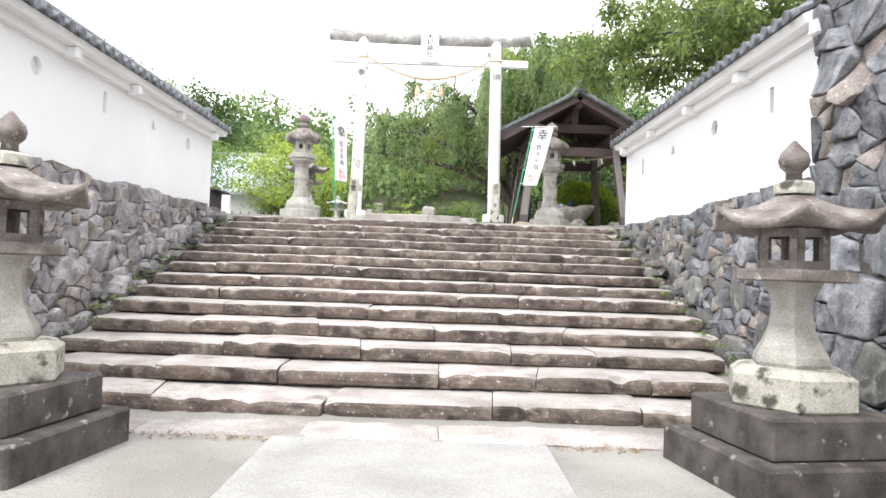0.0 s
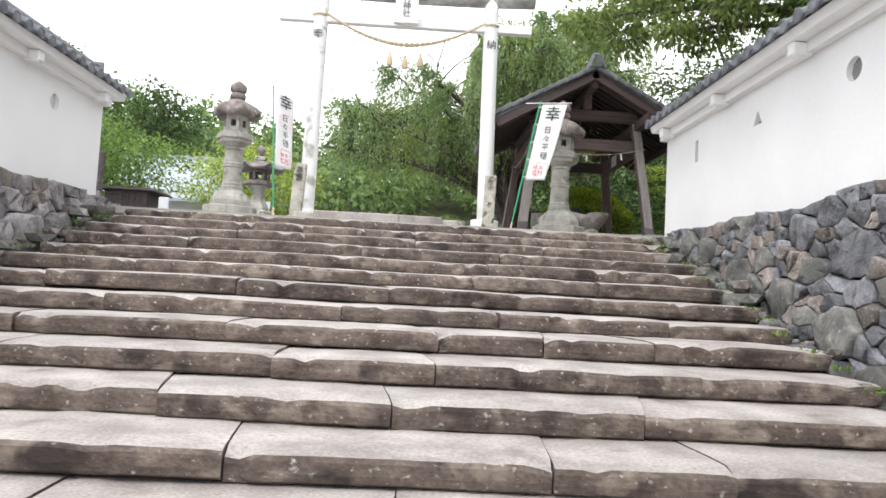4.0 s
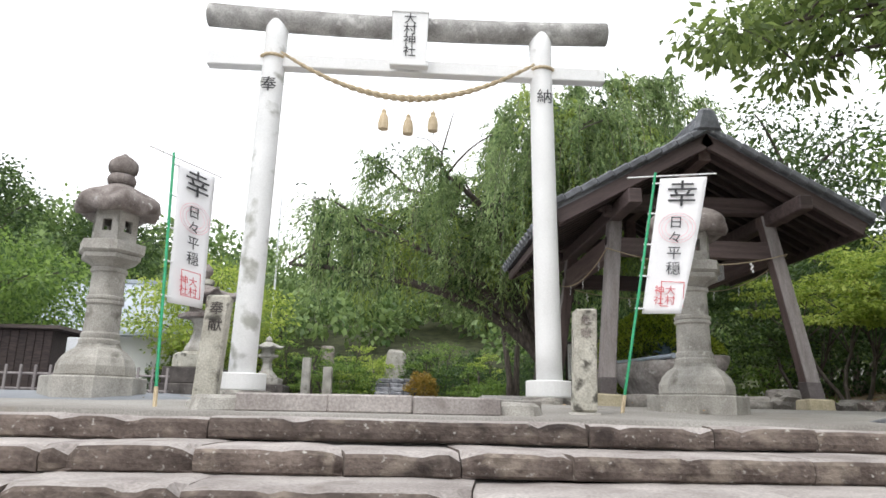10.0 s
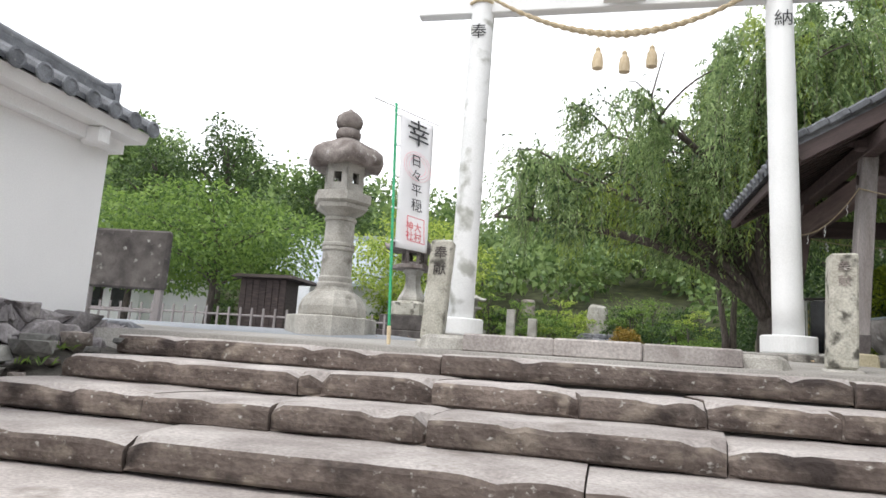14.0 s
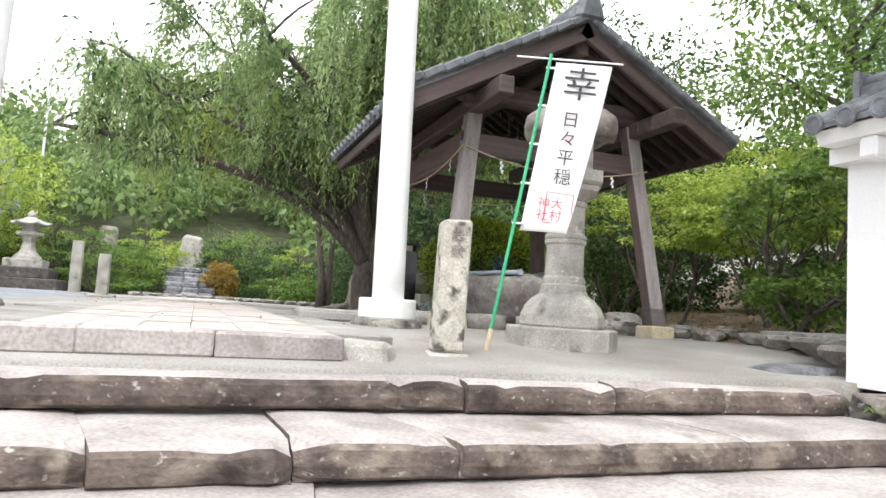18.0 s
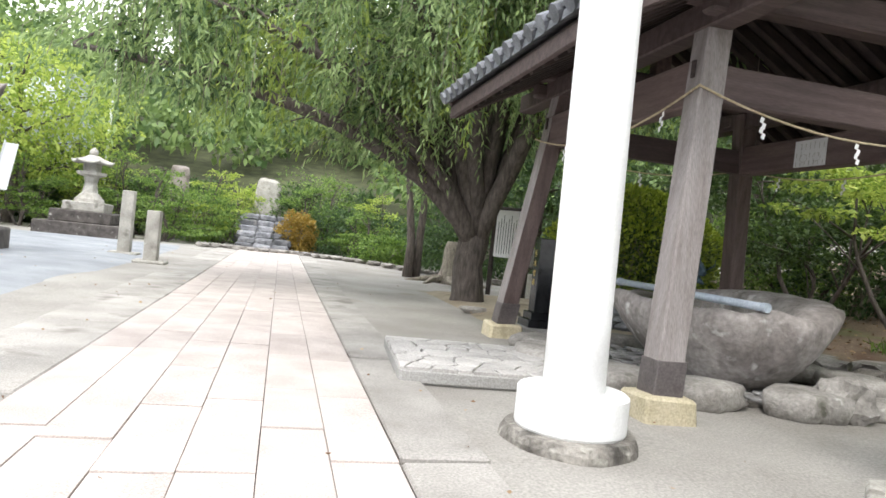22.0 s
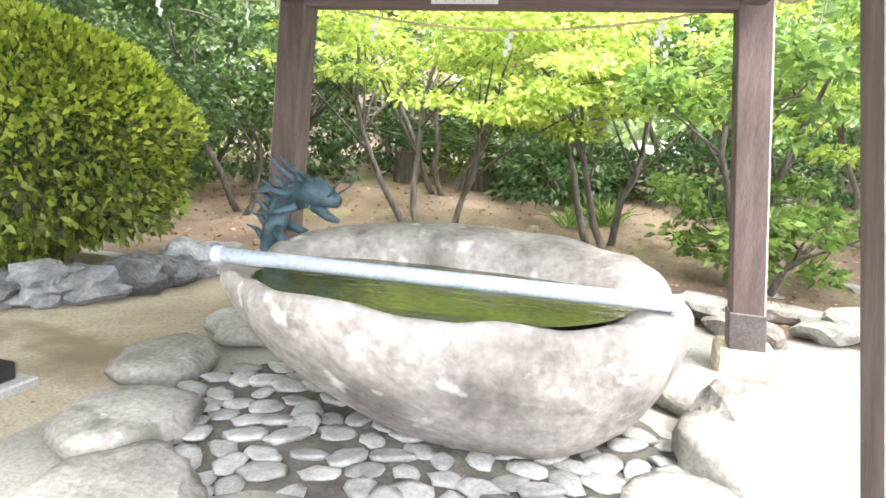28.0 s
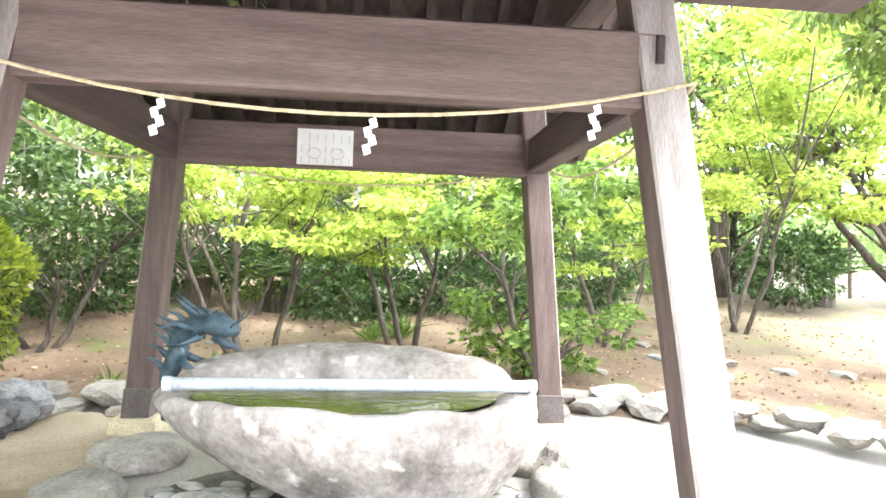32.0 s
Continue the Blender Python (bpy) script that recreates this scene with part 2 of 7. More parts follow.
M_EARTH = mat("tan_bare_earth", (0.27, 0.215, 0.15), (0.42, 0.36, 0.275), 1.1, 0.96, 0.5, 60, [((0.20, 0.155, 0.10), 1.6, 0.42), ((0.25, 0.25, 0.13), 2.3, 0.36)])
M_ASPHALT = mat("bluish_asphalt", (0.20, 0.215, 0.235), (0.29, 0.305, 0.325), 1.2, 0.9, 0.3, 140)
M_GROUND = mat("trodden_gravel", (0.215, 0.20, 0.18), (0.345, 0.33, 0.305), 0.7, 0.95, 0.35, 70, [((0.21, 0.18, 0.14), 1.1, 0.36)])
M_SOIL = mat("reddish_garden_soil", (0.12, 0.075, 0.05), (0.27, 0.20, 0.145), 0.9, 0.96, 0.9, 26, [((0.15, 0.165, 0.06), 1.3, 0.40), ((0.13, 0.075, 0.048), 2.2, 0.42), ((0.46, 0.40, 0.33), 13, 0.35)])
M_ROCK = mat("water_basin_rock", (0.17, 0.15, 0.14), (0.41, 0.375, 0.355), 3.4, 0.85, 0.9, 24, [((0.13, 0.11, 0.10), 4.5, 0.40), ((0.62, 0.60, 0.58), 7, 0.40)], vary=0.04, coarse_bump=1.2)
M_BOULDER = mat("grey_boulder", (0.18, 0.165, 0.15), (0.35, 0.33, 0.305), 4, 0.88, 0.8, 40, [((0.13, 0.125, 0.10), 5, 0.40), ((0.52, 0.51, 0.48), 12, 0.36)], vary=0.16, coarse_bump=1.3)
M_PEBBLE = mat("river_pebble", (0.18, 0.175, 0.17), (0.36, 0.35, 0.34), 9, 0.6, 0.2, 70, vary=0.22)
M_FLAG = mat("flagstone", (0.34, 0.325, 0.31), (0.50, 0.48, 0.46), 3, 0.88, 0.3, 60, [((0.58, 0.57, 0.54), 5, 0.36)], vary=0.10)
M_BARK = mat("dark_bark", (0.055, 0.045, 0.04), (0.15, 0.125, 0.11), 7, 0.95, 0.8, 40, stretch=(3, 3, 0.7))
M_BARK_PALE = mat("pale_bark", (0.17, 0.145, 0.115), (0.33, 0.29, 0.24), 7, 0.95, 0.6, 40, stretch=(3, 3, 0.8))
M_INK = mat("black_ink", (0.012, 0.012, 0.015), (0.03, 0.03, 0.034), 8, 0.6, 0.0)
M_RED = mat("red_ink", (0.55, 0.06, 0.08), (0.66, 0.12, 0.13), 8, 0.7, 0.0)
M_PINK = mat("pale_pink_print", (0.78, 0.50, 0.54), (0.85, 0.60, 0.62), 8, 0.7, 0.0)
M_CLOTH = mat("white_cloth", (0.80, 0.795, 0.80), (0.86, 0.855, 0.86), 3, 0.9, 0.1, 120, vary=0.0)
M_GREEN = mat("green_pole", (0.02, 0.30, 0.13), (0.04, 0.38, 0.18), 8, 0.4, 0.0)
M_ROPE = mat("straw_rope", (0.42, 0.33, 0.21), (0.62, 0.52, 0.36), 30, 0.9, 0.5, 120)
M_STRAW = mat("pale_straw", (0.55, 0.43, 0.27), (0.72, 0.60, 0.42), 20, 0.9, 0.5, 120, stretch=(4, 4, 0.6))
M_PAPER = mat("white_paper", (0.80, 0.80, 0.80), (0.86, 0.86, 0.86), 8, 0.8, 0.0)
M_PIPE = mat("pale_blue_plastic", (0.42, 0.48, 0.56), (0.52, 0.58, 0.66), 5, 0.4, 0.05)
M_DRAGON = mat("blue_green_bronze", (0.022, 0.042, 0.058), (0.07, 0.115, 0.145), 12, 0.55, 0.5, 60, metal=0.2)
M_BLACKSTONE = mat("polished_black_stone", (0.012, 0.013, 0.016), (0.03, 0.032, 0.036), 6, 0.2, 0.02)
M_GOLD = mat("gilt_letters", (0.50, 0.36, 0.10), (0.62, 0.46, 0.16), 8, 0.5, 0.0)
M_STEEL = mat("pale_metal_pole", (0.62, 0.63, 0.64), (0.72, 0.73, 0.74), 4, 0.4, 0.02, metal=0.2)
M_FAR_ROOF = mat("blue_grey_roof", (0.34, 0.38, 0.44), (0.46, 0.50, 0.56), 2, 0.6, 0.1)
# plaster of the loophole backs, greyed in colour for shade in the recess
M_HOLE = mat("shadowed_plaster", (0.60, 0.59, 0.58), (0.68, 0.67, 0.66), 3, 0.9, 0.05)
M_HOLE_GREY = mat("recess_shade_plaster", (0.20, 0.195, 0.19), (0.29, 0.285, 0.28), 3, 0.9, 0.1)
L_WEEP = leaf_mat("weeping_leaf", (0.12, 0.20, 0.08), (0.43, 0.55, 0.23), 0.5)
L_WEEP_NEW = leaf_mat("young_weeping_leaf", (0.24, 0.33, 0.06), (0.46, 0.56, 0.15), 0.5)
L_MAPLE = leaf_mat("bright_leaf", (0.19, 0.30, 0.045), (0.56, 0.64, 0.15), 0.55)
L_MID = leaf_mat("mid_green_leaf", (0.07, 0.14, 0.034), (0.28, 0.41, 0.09), 0.45)
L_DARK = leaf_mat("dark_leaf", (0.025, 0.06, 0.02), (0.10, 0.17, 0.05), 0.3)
L_AZALEA = leaf_mat("azalea_leaf", (0.035, 0.065, 0.013), (0.35, 0.43, 0.07), 0.4)
L_AZALEA_NEW = leaf_mat("azalea_new_growth", (0.20, 0.29, 0.025), (0.50, 0.57, 0.08), 0.5)
L_PINE = leaf_mat("shaded_evergreen_leaf", (0.03, 0.065, 0.02), (0.12, 0.19, 0.05), 0.35)
L_CHERRY = leaf_mat("cherry_leaf", (0.08, 0.13, 0.035), (0.30, 0.39, 0.11), 0.5)
L_ORANGE = leaf_mat("orange_leaf", (0.28, 0.18, 0.03), (0.42, 0.30, 0.07), 0.35)
L_FAR = leaf_mat("far_wood_leaf", (0.085, 0.155, 0.05), (0.30, 0.41, 0.14), 0.35)
water_mat = bpy.data.materials.new("green_water")
water_mat.use_nodes = True
_n, _l = water_mat.node_tree.nodes, water_mat.node_tree.links
_b = _n["Principled BSDF"]
_b.inputs["Base Color"].default_value, _b.inputs["Roughness"].default_value = (0.075, 0.085, 0.03, 1), 0.04
_t, _u = _n.new("ShaderNodeTexNoise"), _n.new("ShaderNodeBump")
_t.inputs["Scale"].default_value = 14
_u.inputs["Strength"].default_value, _u.inputs["Distance"].default_value = 0.25, 0.02
_l.new(_t.outputs["Fac"], _u.inputs["Height"])
_l.new(_u.outputs["Normal"], _b.inputs["Normal"])


# ---- building blocks ----
rng = np.random.default_rng(7)


def part(name, bm, material, parent=None, label="", smooth=False):
    """Links a bmesh, or a mesh, as one object under a thing or a part."""
    if isinstance(bm, bmesh.types.BMesh):
        me = bpy.data.meshes.new(name)
        bm.to_mesh(me)
        bm.free()
    else:
        me = bm
    if not me.materials:
        me.materials.append(material)
    if smooth:
        me.polygons.foreach_set("use_smooth", [True] * len(me.polygons))
    ob = new(name, me)
    if parent:
        ob.parent = parent
    if label:
        tagged(ob, label)
    return ob


def thing(name, label, category, at=(0, 0, 0), group="", kind="", turn=0):
    ob = new(name)
    ob.empty_display_size = 0.1
    ob.matrix_basis = pose(*at, 0, 0, turn)
    return tagged(ob, label, category, group, kind)


def mesh_of(name, verts, faces):
    me = bpy.data.meshes.new(name)
    me.from_pydata([tuple(v) for v in verts], [], [tuple(f) for f in faces])
    me.update()
    return me


def box(size, at=(0, 0, 0), bevel=0.0, taper=(1, 1), shift=(0, 0), jitter=0.0, seg=1):
    """A box whose underside centre is at `at`; taper scales the top, shift moves it."""
    bm = bmesh.new()
    bmesh.ops.create_cube(bm, size=1)
    for v in bm.verts:
        top = v.co.z > 0
        x, y, z = v.co.x * size[0], v.co.y * size[1], (v.co.z + 0.5) * size[2]
        if top:
            x, y = x * taper[0] + shift[0], y * taper[1] + shift[1]
        v.co = Vector((x + at[0], y + at[1], z + at[2])) + Vector(rng.normal(0, 1, 3)) * jitter
    if bevel:
        bmesh.ops.bevel(bm, geom=list(bm.edges), offset=bevel, segments=seg, affect="EDGES", profile=0.5)
    return bm


def lathe(profile, seg=24, at=(0, 0, 0), turn=0.0, sq=0.0, wobble=0.0):
    """Spins (radius, height) pairs round z. sq > 0 squares the corners off."""
    vs, fs = [], []
    for r, z in profile:
        for k in range(seg):
            a = 2 * math.pi * k / seg + turn
            q = r * (1 + wobble * math.sin(3 * a + z * 9) * 0.6 + wobble * math.sin(7 * a + z * 5) * 0.4)
            vs.append((at[0] + q * math.cos(a), at[1] + q * math.sin(a), at[2] + z))
    for i in range(len(profile) - 1):
        for k in range(seg):
            k2 = (k + 1) % seg
            fs.append((i * seg + k, i * seg + k2, (i + 1) * seg + k2, (i + 1) * seg + k))
    fs.append(tuple(range(seg))[::-1])
    fs.append(tuple((len(profile) - 1) * seg + k for k in range(seg)))
    return mesh_of("lathe", vs, fs)


def tube_data(points, radii, seg=8):
    pts = np.array(points, float)
    n = len(pts)
    rad = np.full(n, radii, float) if np.isscalar(radii) else np.array(radii, float)
    tan = np.gradient(pts, axis=0)
    tan /= np.linalg.norm(tan, axis=1)[:, None] + 1e-9
    ref = np.array([0, 0, 1.0]) if abs(tan[:, 2]).mean() < 0.8 else np.array([1.0, 0, 0])
    u = np.cross(tan, ref)
    u /= np.linalg.norm(u, axis=1)[:, None] + 1e-9
    w = np.cross(tan, u)
    a = np.arange(seg) * 2 * math.pi / seg
    vs = (pts[:, None] + rad[:, None, None] * (np.cos(a)[None, :, None] * u[:, None] + np.sin(a)[None, :, None] * w[:, None])).reshape(-1, 3)
    fs = [(i * seg + k, i * seg + (k + 1) % seg, (i + 1) * seg + (k + 1) % seg, (i + 1) * seg + k) for i in range(n - 1) for k in range(seg)]
    fs += [tuple(range(seg))[::-1], tuple((n - 1) * seg + k for k in range(seg))]
    return vs, fs


def tube(points, radii, seg=8):
    return mesh_of("tube", *tube_data(points, radii, seg))


def tubes(list_of):
    vs, fs, o = [], [], 0
    for points, radii, seg in list_of:
        v, f = tube_data(points, radii, seg)
        vs.append(v)
        fs += [tuple(i + o for i in q) for q in f]
        o += len(v)
    return mesh_of("tubes", np.concatenate(vs), fs)


def stone(size, seed=0, flat=0.0, sub=2, rough=0.16):
    """A boulder: a sphere squeezed to size, lumpy; flat cuts its top."""
    bm = bmesh.new()
    bmesh.ops.create_icosphere(bm, subdivisions=sub, radius=0.5)
    o = Vector((seed * 3.7, seed * 1.3, seed * 2.1))
    for v in bm.verts:
        d = v.co.normalized()
        k = 1 + rough * 2 * (noise.noise(d * 1.7 + o)) + rough * noise.noise(d * 4.1 + o)
        c = d * 0.5 * k
        if flat and c.z > flat * 0.5:
            c.z = flat * 0.5 + (c.z - flat * 0.5) * 0.15
        v.co = Vector((c.x * size[0], c.y * size[1], (c.z + 0.5) * size[2]))
    return bm


def clip_cell(poly, nx, ny, d):
    out = []
    for i in range(len(poly)):
        a, b = poly[i], poly[(i + 1) % len(poly)]
        da, db = a[0] * nx + a[1] * ny - d, b[0] * nx + b[1] * ny - d
        if da <= 0:
            out.append(a)
        if (da < 0 < db) or (db < 0 < da):
            s = da / (da - db)
            out.append((a[0] + s * (b[0] - a[0]), a[1] + s * (b[1] - a[1])))
    return out


def cells(seeds, outline, weight=None):
    """The cells of a plane round the seeds, within a convex outline; weight grows a cell."""
    pts = np.array(seeds)
    wt = np.zeros(len(pts)) if weight is None else np.array(weight)
    res = []
    for i, p in enumerate(pts):
        d2 = ((pts - p) ** 2).sum(1)
        poly = list(outline)
        for j in np.argsort(d2)[1:22]:
            q = pts[j]
            n = q - p
            dd = (q @ q - p @ p + wt[i] - wt[j]) / 2
            poly = clip_cell(poly, n[0], n[1], dd)
            if len(poly) < 3:
                break
        if len(poly) >= 3:
            res.append((i, poly))
    return res


def cobble(poly, gap, depth, back=0.12, seed=0, bulge=0.6):
    """A stone face from a 2D cell: rounded outline, proud of its joint. Local axes: u, v in the plane, w outwards."""
    c = np.mean(poly, 0)
    p = np.array(poly)
    q = []
    for i in range(len(p)):
        a, b, d = p[i - 1], p[i], p[(i + 1) % len(p)]
        ea, ed = np.linalg.norm(b - a), np.linalg.norm(d - b)
        if ea < 0.03:
            continue
        q.append(b + (a - b) * min(0.16, 0.03 / max(ea, 0.05)))
        q.append(b + (d - b) * min(0.16, 0.03 / max(ed, 0.05)))
    p = np.array(q) if len(q) > 5 else p
    p = p - c
    size = np.sqrt((p ** 2).sum(1)).mean()
    k1 = max(0.3, 1 - gap / max(size, 0.05))
    r = np.random.default_rng(seed)
    n = len(p)
    tilt = r.normal(0, 0.10, 2)
    rings = [(k1 * 0.98, -back), (k1, 0.0), (k1 * 0.955, depth * 0.72), (k1 * 0.72, depth * (0.85 + 0.12 * bulge))]
    vs, fs = [], []
    for s, w in rings:
        jit = r.normal(0, 0.02 * size, (n, 3)) * (1 if w > 0 else 0.3)
        for k in range(n):
            u, v = p[k] * s
            vs.append((u + jit[k, 0], v + jit[k, 1], w + (jit[k, 2] + tilt[0] * u + tilt[1] * v if w > 0 else 0)))
    for i in range(len(rings) - 1):
        for k in range(n):
            k2 = (k + 1) % n
            fs.append((i * n + k, i * n + k2, (i + 1) * n + k2, (i + 1) * n + k))
    vs.append((0, 0, depth * (1 + 0.1 * r.normal())))
    fs += [((len(rings) - 1) * n + k, (len(rings) - 1) * n + (k + 1) % n, len(vs) - 1) for k in range(n)]
    return c, vs, fs


def leaves(points, dirs, length, width, droop=0.0, seed=0):
    """One mesh of leaf blades: points and directions as arrays; each leaf a folded kite of four corners."""
    r = np.random.default_rng(seed)
    pts, d = np.asarray(points, float), np.asarray(dirs, float)
    n = len(pts)
    d = d / (np.linalg.norm(d, axis=1)[:, None] + 1e-9)
    side = np.cross(d, r.normal(0, 1, (n, 3)))
    side /= np.linalg.norm(side, axis=1)[:, None] + 1e-9
    up = np.cross(side, d)
    ln = length * r.uniform(0.6, 1.3, n)[:, None]
    wd = width * r.uniform(0.7, 1.3, n)[:, None]
    v = np.stack([pts, pts + d * ln * 0.45 + side * wd * 0.5 + up * wd * 0.2, pts + d * ln, pts + d * ln * 0.45 - side * wd * 0.5 + up * wd * 0.2], 1)
    v[:, 2, 2] -= droop * ln[:, 0]
    me = bpy.data.meshes.new("leaves")
    me.vertices.add(4 * n)
    me.vertices.foreach_set("co", v.reshape(-1))
    me.loops.add(4 * n)
    me.loops.foreach_set("vertex_index", np.arange(4 * n, dtype=np.int32))
    me.polygons.add(n)
    me.polygons.foreach_set("loop_start", np.arange(0, 4 * n, 4, dtype=np.int32))
    me.update()
    me.validate()
    return me


def clumps(blobs, n, seed, shell=0.55, lumpy=1.0):
    """Points and outward directions spread over lumpy blobs (x, y, z, rx, ry, rz)."""
    r = np.random.default_rng(seed)
    b = np.array(blobs, float)
    area = b[:, 3] * b[:, 4] + b[:, 4] * b[:, 5]
    pick = r.choice(len(b), n, p=area / area.sum())
    d = r.normal(0, 1, (n, 3))
    d /= np.linalg.norm(d, axis=1)[:, None]
    lump = 1 + lumpy * 0.22 * np.sin(d[:, 0] * 5 + pick) * np.sin(d[:, 1] * 6 + 2 * pick) + lumpy * 0.15 * np.sin(d[:, 2] * 9 + pick * 3)
    rad = (shell + (1 - shell) * r.random(n) ** 0.6) * lump
    p = b[pick, :3] + d * rad[:, None] * b[pick, 3:6]
    out = d + r.normal(0, 0.7, (n, 3))
    return p, out


def words(text, size, at, material, parent, name="writing", vertical=True, turn=(90, 0, 0), spacing=1.05, depth=0.001):
    """Lettering, as meshes: one column downwards, or one line."""
    cu = bpy.data.curves.new("t", "FONT")
    cu.body = "\n".join(text) if vertical else text
    cu.size, cu.align_x, cu.align_y, cu.extrude = size, "CENTER", "TOP", depth
    cu.space_line = spacing
    ob = bpy.data.objects.new("t", cu)
    scene.collection.objects.link(ob)
    bpy.context.view_layer.update()
    me = bpy.data.meshes.new_from_object(ob.evaluated_get(bpy.context.evaluated_depsgraph_get()))
    bpy.data.objects.remove(ob)
    me.transform(pose(*at, *turn))
    me.materials.clear()
    return part(name, me, material, parent)


def cut(ob, cutters):
    """Cuts the given meshes out of ob for good."""
    for me in cutters:
        c = new("cutter", me)
        md = ob.modifiers.new("cut", "BOOLEAN")
        md.object, md.operation, md.solver = c, "DIFFERENCE", "EXACT"
        bpy.context.view_layer.update()
        res = bpy.data.meshes.new_from_object(ob.evaluated_get(bpy.context.evaluated_depsgraph_get()))
        ob.modifiers.clear()
        ob.data = res
        bpy.data.objects.remove(c)

# ---- the ground ----
RISE, TREAD, TOP_Z, TOP_Y = 0.177, 0.673, 2.5, 18.0


def plaza_z(x, y):
    """Height of the upper ground: level court, a bank rising beside the wash-basin shelter, a wooded hill behind."""
    z = 2.53 + 0.145 * min(1, max(0, (y - 18.4) / 2.2))
    if 19.5 < y < 45 and 7.6 < x < 60:
        z += 0.07 * noise.noise(Vector((x * 0.9, y * 0.9, 2)))
    if x > 7.2:
        z += min(0.9, 0.11 * (x - 7.2)) * min(1, max(0, (y - 5) / 6))
    if y > 48:
        z += min(9.5, 0.30 * (y - 48))
    if y > 30 and x > 16:
        z += min(9, 0.25 * (x - 16))
    if x < -26:
        z += min(10, 0.3 * (-26 - x))
    return z


def ground_z(x, y):
    if -5.05 < x < 5.15 and y < 18.2:
        if y < 8.75:
            return 0.0
        return max(0.0, TOP_Z - 0.22 - (TOP_Y - y) / TREAD * RISE)
    if y < 18.2 and x < 5.2:
        return 2.45
    return plaza_z(x, y)


def build_ground():
    xs = sorted(set([-400, -200, -120, -80, -60, -45, -35] + [x * 2.0 for x in range(-15, 0)] + [-5.06, -5.04, 5.14, 5.16] + [x * 1.0 for x in range(-5, 20)] + [22, 26, 30, 38, 50, 70, 110, 200, 400]))
    ys = sorted(set([-400, -200, -80, -40, -20, -10, -5] + [y * 1.0 for y in range(-3, 20)] + [8.74, 8.76, 18.19, 18.21, 18.7, 19.3] + [y * 1.5 for y in range(14, 36)] + [56, 62, 70, 80, 95, 120, 170, 250, 400]))
    vs = [(x, y, ground_z(x, y) + (0.015 * noise.noise(Vector((x * 0.8, y * 0.8, 0))) if 18 < y < 45 or y < 8 else 0) - (0.16 if x > 7.4 and y < 44 else 0)) for y in ys for x in xs]
    n = len(xs)
    fs = [(j * n + i, j * n + i + 1, (j + 1) * n + i + 1, (j + 1) * n + i) for j in range(len(ys) - 1) for i in range(n - 1)]
    tagged(part("ground", mesh_of("ground", vs, fs), M_GROUND, smooth=True), "pale trodden gravel ground of the shrine court", "ground", kind="structure")


build_ground()


def sheet(name, xs, ys, lift, material, label, category="ground"):
    """A thin skin on the upper ground, with its own uneven edge."""
    vs, fs = [], []
    for y in ys:
        for x in xs:
            vs.append((x + 0.05 * noise.noise(Vector((x, y * 1.7, 3))), y + 0.05 * noise.noise(Vector((x * 1.7, y, 8))), ground_z(x, y) + lift + 0.012 * noise.noise(Vector((x * 1.3, y * 1.3, 5))) - (0.07 if x in (xs[0], xs[-1]) or y in (ys[0], ys[-1]) else 0)))
    n = len(xs)
    fs = [(j * n + i, j * n + i + 1, (j + 1) * n + i + 1, (j + 1) * n + i) for j in range(len(ys) - 1) for i in range(n - 1)]
    return tagged(part(name, mesh_of(name, vs, fs), material, smooth=True), label, category, kind="structure")


sheet("garden_soil", [6.45 + 0.6 * i for i in range(38)], [12.5 + 0.6 * i for i in range(43)], 0.03, M_SOIL, "reddish-brown garden soil strewn with dry leaves")
sheet("bare_earth", [3.15 + 0.3 * i for i in range(13)], [24.75 + 0.35 * i for i in range(17)], 0.045, M_EARTH, "tan bare earth between the basin and the azalea")
sheet("asphalt_court", [-22 + 1.3 * i for i in range(17)], [18.95 + 1.2 * i for i in range(18)], 0.03, M_ASPHALT, "smooth bluish-grey asphalt court beside the paved walk", "pavement")


